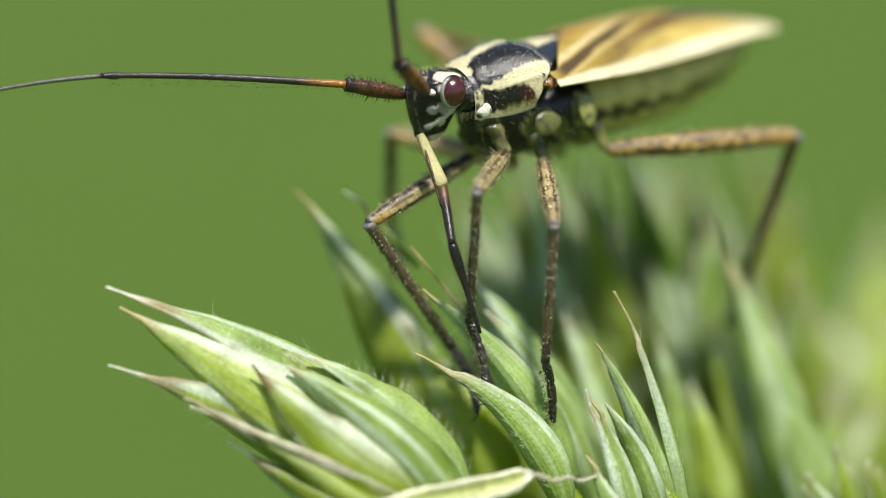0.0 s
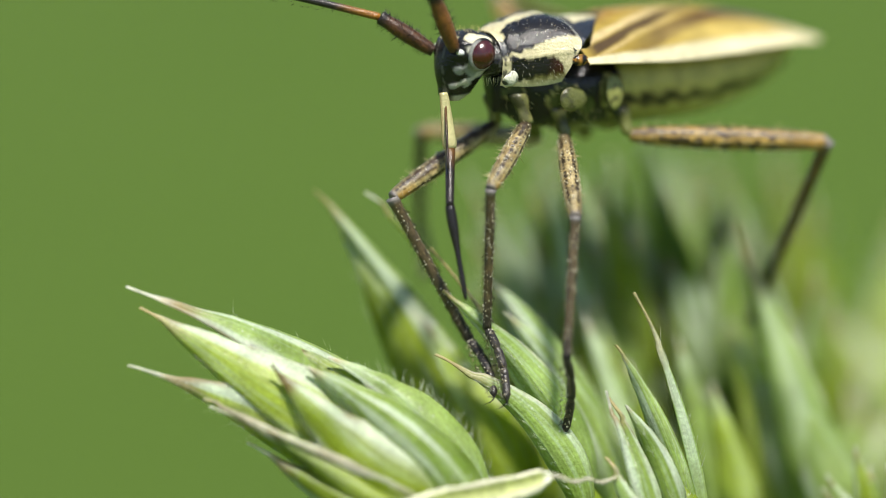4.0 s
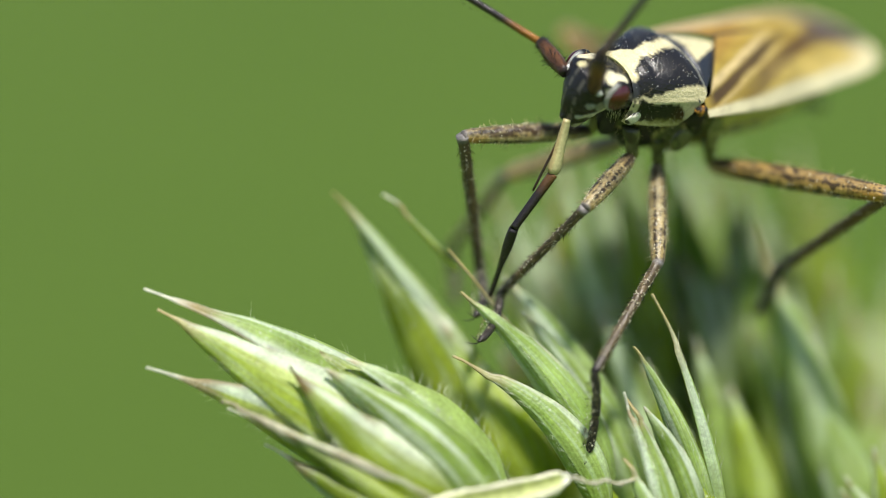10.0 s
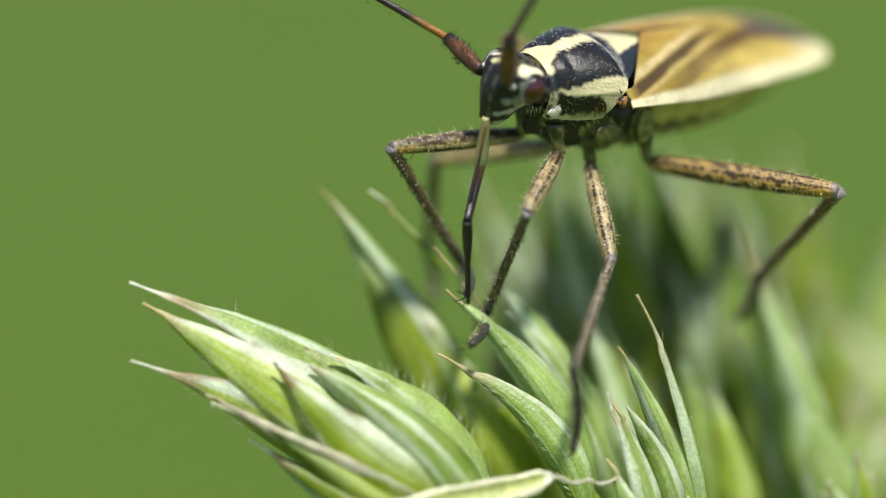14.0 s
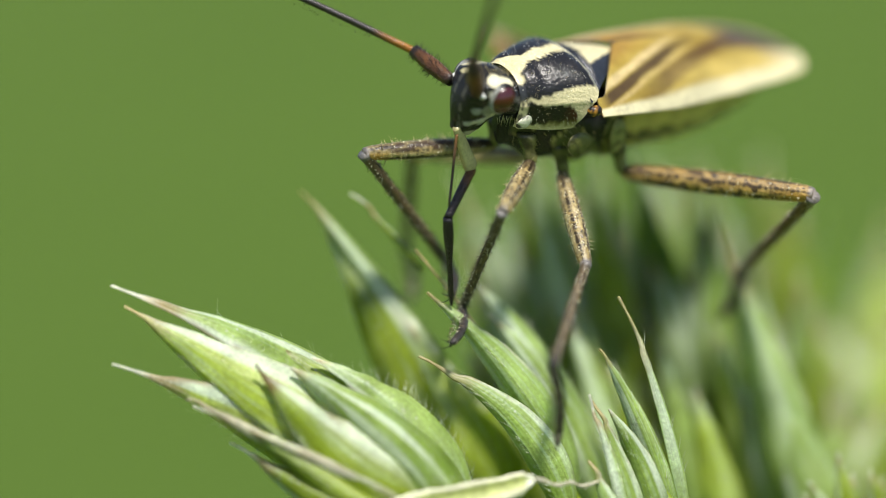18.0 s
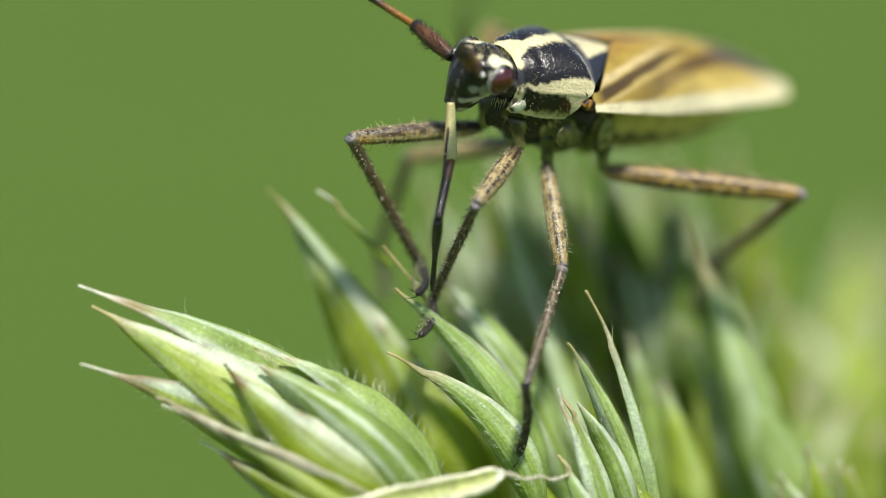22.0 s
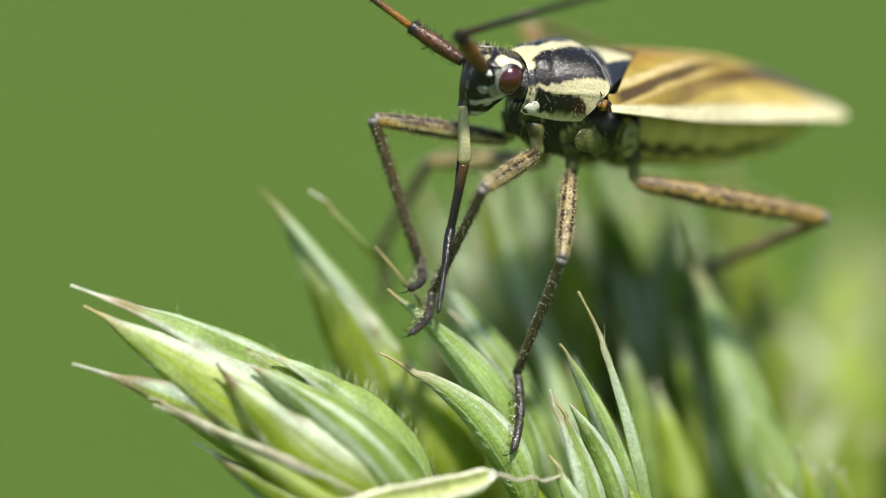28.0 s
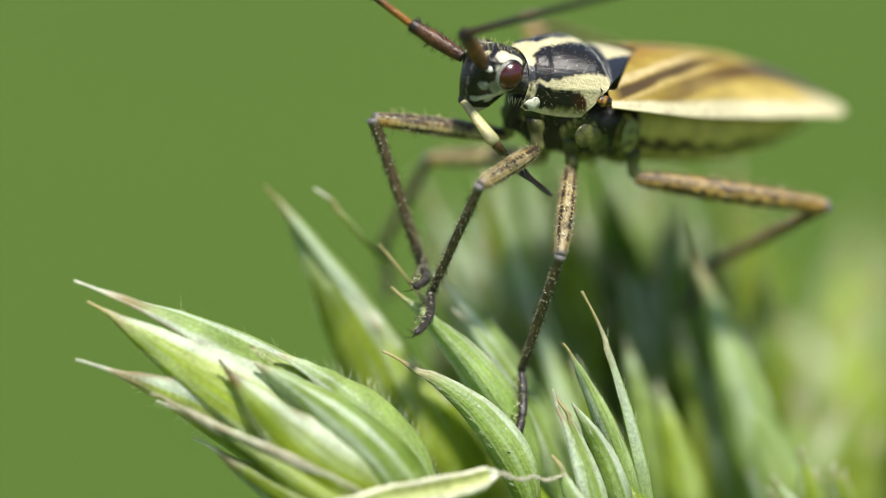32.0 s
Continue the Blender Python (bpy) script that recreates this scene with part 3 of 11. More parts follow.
# ---- the pale curled leaf edge and the anther thread in front ----
def curled_bract():
    """A leaf edge rolled in from both sides, with a groove along its face."""
    line = [Vector((-1.66, -1.40, -4.67)), Vector((-0.76, -1.30, -4.09)), Vector((0.14, -1.10, -3.86)), Vector((1.05, -0.90, -3.72)), Vector((1.65, -0.80, -3.60)), Vector((1.86, -0.80, -3.63))]
    wid = [0.32, 0.27, 0.25, 0.24, 0.19, 0.05]
    rows, m = [], 36
    for i in range(len(line) - 1):
        for s in range(10):
            q = s / 10
            c, w = line[i].lerp(line[i + 1], q), wid[i] + (wid[i + 1] - wid[i]) * q
            row = []
            for a in [2 * math.pi * j / m for j in range(m)]:
                near = (a + math.pi - 0.25) % (2 * math.pi) - math.pi
                dip = 0.75 * math.exp(-(near / 0.62) ** 2)
                wave = 1 + 0.05 * math.sin(i * 6 + q * 7 + 2 * a)
                row.append(E_(c + Vector((0, -0.7 * w * math.cos(a) * (1 - dip) * wave, w * math.sin(a) * wave - 0.8 * w))))
            rows.append(row)

    def colour(p, i, j):
        near = abs((2 * math.pi * j / m + math.pi - 0.25) % (2 * math.pi) - math.pi)
        c = mixc((0.52, 0.58, 0.2), (0.88, 0.86, 0.64), ramp(near, 0.45, 0.8))
        c = mixc(c, (0.56, 0.6, 0.24), 0.8 * ramp(near, 1.3, 1.9))
        return mixc(c, (0.92, 0.92, 0.8), 0.8 * ramp(i, 10 * (len(line) - 1) - 9, 10 * (len(line) - 1) - 4))

    return rings(rows, colour)


part("bract", curled_bract(), STRAW, ear, "pale yellow curled bract")


def thread():
    rnd = random.Random(5)
    a, b = Vector((1.83, -0.80, -3.69)), Vector((2.90, -0.40, -3.77))
    items, rows = [], []
    for i in range(25):
        q = i / 24
        c = a.lerp(b, q) + Vector((0, 0, -0.04 * math.sin(q * 3.1) + 0.03 * math.sin(q * 14)))
        r = 0.02 + rnd.uniform(0, 0.02)
        rows.append([E_(c + Vector((0, math.cos(w) * r, math.sin(w) * r))) for w in [2 * math.pi * j / 6 for j in range(6)]])
    for i in range(90):
        p = rows[rnd.randrange(25)][rnd.randrange(6)]
        d = Vector((rnd.uniform(-1, 1), rnd.uniform(-1, 1), rnd.uniform(-1, 1))).normalized()
        items.append((p, p + d * 0.00004, 0.02, (0.9, 0.88, 0.74)))
    return join(rings(rows, lambda p, i, j: (0.72, 0.68, 0.48)), spikes(items))


part("anther_thread", thread(), HAIR, ear, "dried pale anther thread with pollen grains")

# ---- a second ear behind, far out of focus ----
FOOT = W((7.5, 14.0, 0.0))
FOOT.z = 0.0
AXIS = (6.6, 13.5)
ear = new("grass_ear")
ear.location = FOOT
tagged(ear, "soft green grass ear standing behind the other one", "grass")
stalk(3.5, 7.9)
FAR = [
    ((4.07, 9.50, -4.10), (2.79, 10.00, 2.30), 1.1, (-0.3, -1, 0.2)), ((5.09, 10.00, -4.14), (3.83, 11.00, 2.23), 1.2, (-0.3, -1, 0.2)),
    ((6.01, 10.50, -4.17), (4.96, 12.00, 2.54), 1.3, (-0.3, -1, 0.2)), ((6.83, 11.00, -4.20), (5.81, 12.00, 1.70), 1.3, (-0.3, -1, 0.2)),
    ((7.60, 11.00, -4.42), (6.81, 12.50, 1.26), 1.4, (-0.2, -1, 0.2)), ((2.97, 9.00, -4.07), (1.57, 9.00, 1.52), 1.0, (-0.3, -1, 0.2)),
]
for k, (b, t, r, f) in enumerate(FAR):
    # mostly the darkest green: shade behind the bug put into the husk colour
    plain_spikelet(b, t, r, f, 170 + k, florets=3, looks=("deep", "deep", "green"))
BRIGHT_FAR = [
    ((9.92, 14.00, -6.01), (8.89, 15.00, 0.13), 2.3, (-0.2, -1, 0.3)),
    ((9.37, 16.00, -5.47), (8.54, 17.00, 0.86), 2.2, (-0.3, -1, 0.3)),
    ((10.15, 11.00, -5.97), (9.18, 12.00, 0.12), 2.0, (-0.1, -1, 0.3)),
    ((7.92, 10.00, -6.21), (7.38, 11.00, -0.32), 1.9, (0.1, -1, 0.4)),
    ((6.62, 9.00, -6.12), (6.36, 9.60, -1.29), 1.7, (0.0, -1, 0.4)),
    ((9.15, 11.00, -6.31), (8.51, 12.00, -0.44), 2.0, (0.1, -1, 0.2)),
]
for k, (b, t, r, f) in enumerate(BRIGHT_FAR):
    plain_spikelet(b, t, r, f, 190 + k, florets=2, looks=("green", "olive", "green"))

# ---- the plant bug: forward x, left y, up z, millimetres ----
CREAM, BLACK = (0.64, 0.58, 0.34), (0.012, 0.011, 0.0105)
bug = new("plant_bug")
tagged(bug, "black and cream striped plant bug with amber wings on grass", "insect")


def rough_edge(x, y, k=6.0, a=0.05):
    return a * noise.noise(Vector((x * k, y * k, 3.3)))


# the trunk leans to its left on its legs; wings and abdomen point a little to its right
LEAN = mm(0, 0.5, -0.34) @ pose(0, 0, 0, -9) @ mm(0, -0.5, 0.34)
TAIL = LEAN @ pose(0, 0, 0, 0, 0, 4.0)


def pronotum():
    rows, N, M = [], 72, 90
    for i in range(N + 1):
        s = i / N
        x = 1.24 - 1.14 * s
        hw = 0.56 + 0.46 * s ** 0.85
        top = 0.0 + 0.25 * math.sin(min(1, s * 1.12) * math.pi / 2) - 0.05 * ramp(s, 0.88, 1.0)
        mid = -0.5 + 0.12 * s
        bot = -0.84 + 0.06 * s - 0.05 * math.sin(s * 3.1)
        row = []
        for j in range(M + 1):
            u = 2 * j / M - 1
            a = u * radians(125)
            over = max(0.0, abs(a) - math.pi / 2) / radians(35)
            ca = max(0.0, math.cos(a))
            y = hw * math.copysign(abs(math.sin(a)) ** 0.88 if not over else 1 - 0.12 * over ** 2, a)
            z = mid + (top - mid) * ca ** (1.0 - 0.25 * s) + (bot - mid) * over
            callus = 0.035 * math.exp(-((s - 0.22) / 0.1) ** 2) * math.exp(-((abs(u) - 0.3) / 0.12) ** 2)
            groove = -0.03 * math.exp(-((s - 0.075) / 0.03) ** 2) - 0.018 * math.exp(-((s - 0.36) / 0.05) ** 2) * ramp(abs(u), 0.6, 0.4)
            ridge = 0.02 * math.exp(-((abs(u) - 0.66) / 0.03) ** 2)
            xb = x - 0.1 * math.cos(u * 1.5) * ramp(s, 0.6, 1.0) - 0.07 * math.exp(-((abs(u) - 0.56) / 0.12) ** 2) * s ** 6 + 0.2 * ramp(abs(u), 0.62, 0.95) * s ** 3
            row.append(Vector((xb, y * (1 + ridge), z + callus + groove)) * 0.001)
        rows.append(row)

    def colour(p, i, j):
        s, u = i / N, abs(2 * j / M - 1)
        e = rough_edge(p.x * 1000, p.y * 1000, 5.0, 0.035) + rough_edge(p.x * 1000, p.y * 1000, 19.0, 0.03)
        c = CREAM
        # the two broad black bands beside the pale middle line
        mid = 0.05 + 0.17 * ramp(s, 0.34, 0.06) ** 1.2 + 0.03 * ramp(s, 0.9, 1.0)
        lo = 0.585 - 0.1 * ramp(s, 0.1, 0.8)
        front = 0.1 - 0.14 * ramp(u, 0.3, 0.38)
        k = ramp(u + e, mid - 0.012, mid + 0.012) * ramp(u + e, lo + 0.012, lo - 0.012) * ramp(s + e, front, front + 0.03) * ramp(s + 0.5 * e, 0.985, 0.965)
        c = mixc(c, BLACK, k)
        # grey and black collar side
        k = ramp(u + e, 0.3, 0.33) * ramp(u + e, 0.62, 0.59) * ramp(s, 0.1, 0.06)
        c = mixc(c, (0.04, 0.042, 0.046), 0.9 * k)
        # black side below the cream stripe, brown towards its hind end
        lo2 = 0.62 + 0.08 * ramp(s, 0.1, 0.7) + 0.2 * ramp(s, 0.7, 0.95) ** 1.5
        k = ramp(u + e, lo2 - 0.012, lo2 + 0.012) * ramp(u + e, 0.93, 0.9) * ramp(s + e, 0.1, 0.14) * ramp(s, 1.0, 0.97)
        c = mixc(c, mixc(BLACK, (0.07, 0.017, 0.008), ramp(s, 0.6, 0.9)), k)
        c = mixc(c, (0.22, 0.2, 0.06), 0.7 * ramp(u + e, 0.86, 0.9) * ramp(u + e, 0.97, 0.94) * ramp(s, 0.3, 0.5))
        c = mixc(c, (0.03, 0.03, 0.03), 0.85 * ramp(noise.noise(p * 15000), -0.05, 0.12) * ramp(s, 0.16, 0.1) * ramp(u, 0.56, 0.62) * ramp(u, 0.98, 0.9))
        # bluish hind margin
        return mixc(c, (0.1, 0.115, 0.125), 0.8 * ramp(s, 0.965, 0.985) * ramp(u, 0.56, 0.48))

    verts, faces, cols = rings(rows, colour, close=False)
    pn = part("pronotum", (verts, faces, cols), CHITIN, bug, "cream pronotum with two broad black bands")
    pn.matrix_basis = LEAN
    rnd, fur = random.Random(77), []
    for k in range(240):
        p = rows[rnd.randrange(2, N)][rnd.randrange(9, M - 8)]
        d = Vector((-0.6, p.y * 900, 0.9)).normalized()
        fur.append((p, p + d * 0.00005 * rnd.uniform(0.5, 1.3), 0.0025, (0.36, 0.3, 0.15)))
    for k in range(46):
        i, j = rnd.randrange(4, N - 6), rnd.choice((rnd.randrange(2, 9), M - rnd.randrange(2, 9)))
        p = rows[i][j]
        d = Vector((rnd.uniform(-0.3, 0.3), math.copysign(0.7, p.y), -0.6)).normalized()
        fur.append((p, p + d * 0.00009 * rnd.uniform(0.6, 1.4), 0.004, (0.8, 0.76, 0.55)))
    part("bristles", spikes(fur), HAIR, pn, "short golden bristles")
    fur = []
    for k in range(150):
        p = rows[rnd.randrange(3, N)][rnd.randrange(8, M - 7)] + Vector((0, 0, 0.000004))
        for q in range(2):
            d = Vector((rnd.uniform(-1, 1), rnd.uniform(-1, 1), rnd.uniform(0, 1))).normalized()
            fur.append((p, p + d * 0.000014, rnd.uniform(0.004, 0.009), (0.85, 0.83, 0.74)))
    part("pollen", spikes(fur), HAIR, pn, "pale pollen grains")
    # dark neck ring that closes the gap to the head
    rr = []
    for i in range(9):
        q = i / 8
        k = 0.97 - 0.16 * q ** 1.6
        rr.append([Vector((1.2 + 0.2 * q, 0.56 * k * math.sin(a), -0.47 + (0.44 if math.cos(a) > 0 else 0.3) * k * math.cos(a))) * 0.001 for a in [2 * math.pi * j / 40 for j in range(40)]])
    part("neck", rings(rr, lambda p, i, j: mixc(BLACK, (0.12, 0.12, 0.1), ramp(noise.noise(p * 14000), 0.1, 0.4))), CHITIN, pn, "black neck ring behind the head")
    # white lobes under the collar, one on each side
    for sg in (1, -1):
        rr = []
        for i in range(13):
            q = math.pi * (i + 0.4) / 12.8
            rr.append([Vector((1.08 + 0.16 * math.cos(q) + 0.03 * math.sin(a * 2), sg * (0.6 + 0.07 * math.sin(q) * math.cos(a)), -0.7 + 0.13 * math.sin(q) * math.sin(a) - 0.09 * math.cos(q) + 0.05 * math.cos(q) ** 2)) * 0.001 for a in [2 * math.pi * j / 18 for j in range(18)]])
        part("collar_lobe", rings(rr, lambda p, i, j: mixc((0.74, 0.73, 0.58), (0.05, 0.05, 0.04), ramp(noise.noise(p * 9000), 0.22, 0.35))), CHITIN, pn, "white lobe under the collar")


def scutellum():
    """Black shoulders, then the cream shield whose point lies between the wings."""
    rows, N, M = [], 36, 50
    for i in range(N + 1):
        s = i / N
        hw = 1.04 * (1 - s) ** 0.8 + 0.012
        row = []
        for j in range(M + 1):
            u = 2 * j / M - 1
            dome = 0.14 + 0.05 * math.sin(s * 2.6) - 0.06 * s
            row.append(Vector((0.14 - 1.2 * s, hw * u, dome - 0.42 * abs(u) ** 2.4 * (1 - s) - 0.05 * math.exp(-((s - 0.22) / 0.05) ** 2))) * 0.001)
        rows.append(row)

    def colour(p, i, j):
        s, u = i / N, abs(2 * j / M - 1)
        e = rough_edge(p.x * 1000, p.y * 1000, 6, 0.05)
        c = mixc((0.024, 0.028, 0.036), CREAM, ramp(u + e, 0.54, 0.48) * ramp(s + e, 0.28, 0.34) * ramp(s + e, 0.97, 0.93))
        c = mixc(c, (0.7, 0.62, 0.3), ramp(math.hypot((s - 0.13) / 0.1, (u - 0.52) / 0.14) + 2 * e, 1.0, 0.8))
        return mixc(c, BLACK, ramp(u, 0.03, 0.015) * ramp(s, 0.45, 0.3))

    part("scutellum", rings(rows, colour, close=False), CHITIN, bug, "cream scutellum with black shoulders").matrix_basis = LEAN


def head():
    rows, N, M = [], 60, 64
    for i in range(N + 1):
        q = i / N
        z = 0.06 - 1.16 * q
        back = 1.16 + 0.04 * q + 0.72 * max(0, q - 0.4) ** 1.05
        front = 1.97 + 0.17 * math.sin(min(1.0, q * 1.25) * 2.3)
        grow = math.sin(min(1, q / 0.16) * math.pi / 2) if q < 0.16 else 1
        hw = (0.47 - 0.35 * ramp(q, 0.34, 1.0) ** 0.8) * grow + 0.02
        cx, hx = (front + back) / 2, (front - back) / 2 * grow * (1 if q < 0.92 else 1 - (q - 0.92) * 7) + 0.01
        row = []
        for a in [2 * math.pi * j / M for j in range(M)]:
            x, y = cx + hx * math.copysign(abs(math.cos(a)) ** 0.8, math.cos(a)), hw * math.copysign(abs(math.sin(a)) ** 0.9, math.sin(a))
            # cheek pads and the furrows between them, and the collar-like rim behind the eye
            pad = sum(h * math.exp(-((x - px) / w) ** 2 - ((z - pz) / w) ** 2) for px, pz, w, h in ((1.92, -0.55, 0.09, 0.05), (1.78, -0.78, 0.1, 0.06), (1.55, -0.68, 0.14, 0.05), (1.97, -0.83, 0.07, 0.04)))
            row.append(Vector((x, y + math.copysign(pad, y) * min(1.0, abs(y) / 0.1), z)) * 0.001)
        rows.append(row)

    def colour(p, i, j):
        x, y, z = p.x * 1000, abs(p.y * 1000), p.z * 1000
        e = rough_edge(x, p.y * 1000 + z, 9, 0.045)

        def blot(bx, by, bz, r, tone, c):
            return mixc(tone, c, ramp(math.hypot(math.hypot(x - bx, y - by), z - bz) + e, r, r + 0.03))

        c = BLACK
        # pale marks on the crown beside each eye, and the small one between the antennae
        c = blot(1.68, 0.33, -0.06, 0.13, (0.75, 0.7, 0.46), c)
        c = blot(1.5, 0.4, 0.0, 0.12, (0.75, 0.7, 0.46), c)
        c = blot(1.8, 0.42, -0.24, 0.06, (0.66, 0.64, 0.52), c)
        c = blot(1.92, 0.17, -0.06, 0.05, (0.6, 0.55, 0.3), c)
        # grey cheeks under the eye
        c = mixc(c, (0.34, 0.36, 0.33), 0.9 * ramp(math.hypot((x - 1.58) / 0.3, (z + 0.52) / 0.2) + e, 1.0, 0.9) * ramp(y, 0.2, 0.3))
        c = blot(1.92, 0.3, -0.55, 0.075, (0.36, 0.37, 0.35), c)
        c = blot(1.78, 0.27, -0.78, 0.08, (0.5, 0.5, 0.44), c)
        c = blot(1.97, 0.2, -0.83, 0.05, (0.42, 0.42, 0.38), c)
        # pale seam along the lower edge of the face and the pale lip
        k = ramp(abs(z + 0.74 + 0.5 * (x - 1.75)) + e, 0.06, 0.03) * ramp(x, 1.98, 1.9) * ramp(y, 0.12, 0.18)
        c = mixc(c, (0.6, 0.58, 0.46), k)
        c = mixc(c, (0.55, 0.52, 0.36), ramp(z + e, -0.98, -1.03) * ramp(x, 2.0, 1.9))
        c = mixc(c, (0.66, 0.64, 0.46), ramp(abs(x - 1.28) + e, 0.09, 0.05) * ramp(z, -0.2, -0.3))
        return mixc(c, (0.2, 0.19, 0.15), 0.4 * ramp(abs(y - 0.12) + e, 0.025, 0.01) * ramp(x, 2.0, 2.05))

    h = part("head", rings(rows, colour), CHITIN, bug, "shiny black head with cream marks")
    h.matrix_basis = LEAN
    for sg in (1, -1):
        rr, n1, n2 = [], 26, 32
        tilt = Euler((0, radians(-14), 0)).to_matrix()
        c = Vector((1.6, 0.46 * sg, -0.3))
        for i in range(1, n1):
            th = math.pi * i / n1
            rr.append([(c + tilt @ Vector((0.23 * math.sin(th) * math.cos(a), 0.22 * math.sin(th) * math.sin(a), 0.255 * math.cos(th)))) * 0.001 for a in [2 * math.pi * j / n2 for j in range(n2)]])
        part("eye", rings(rr, lambda p, i, j: (0.06, 0.007, 0.006)), EYE, h, "dark red compound eye")
        # pale socket round the eye, black behind it
        rr = []
        for i in range(33):
            q = 2 * math.pi * i / 32
            o = c + tilt @ Vector((0.21 * math.sin(q), 0.02 * sg, 0.24 * math.cos(q)))
            out = tilt @ Vector((math.sin(q), 0, math.cos(q)))
            rr.append([(o + out * 0.036 * math.cos(a) + Vector((0, 0.06 * sg * math.sin(a), 0))) * 0.001 for a in [2 * math.pi * j / 10 for j in range(10)]])
        part("eye_socket", rings(rr, lambda p, i, j: mixc((0.012, 0.012, 0.012), (0.3, 0.31, 0.28), ramp(p.x * 1000 - 0.5 * (p.z * 1000 + 0.3), 1.5, 1.66)), caps=False), CHITIN, h, "pale rim round the eye, black behind")
        # white antennal tubercle
        rr = []
        for i in range(9):
            th = math.pi * (i + 0.5) / 9
            rr.append([(Vector((1.93, 0.36 * sg, -0.27)) + Vector((0.075 * math.cos(th), 0.08 * math.sin(th) * math.cos(a), 0.075 * math.sin(th) * math.sin(a)))) * 0.001 for a in [2 * math.pi * j / 14 for j in range(14)]])
        part("antenna_socket", rings(rr, lambda p, i, j: mixc((0.72, 0.72, 0.68), BLACK, ramp(p.z * 1000, -0.28, -0.31))), CHITIN, h, "white and black antenna socket")
    fur = []
    rnd = random.Random(8)
    for k in range(60):
        x, y = rnd.uniform(1.3, 2.0), rnd.uniform(-0.35, 0.35)
        a = Vector((x, y, 0.03)) * 0.001
        fur.append((a, a + Vector((rnd.uniform(-0.02, 0.08), rnd.uniform(-0.05, 0.05), 0.08)) * 0.001, 0.004, (0.6, 0.5, 0.2)))
    for k in range(50):
        x, y = rnd.uniform(1.0, 1.5), rnd.choice((1, -1)) * rnd.uniform(0.3, 0.45)
        a = Vector((x, y, -0.72)) * 0.001
        fur.append((a, a + Vector((rnd.uniform(-0.06, 0.08), rnd.uniform(-0.02, 0.08), -0.14)) * 0.001, 0.005, (0.7, 0.66, 0.4)))
    part("bristles", spikes(fur), HAIR, h, "fine golden bristles")


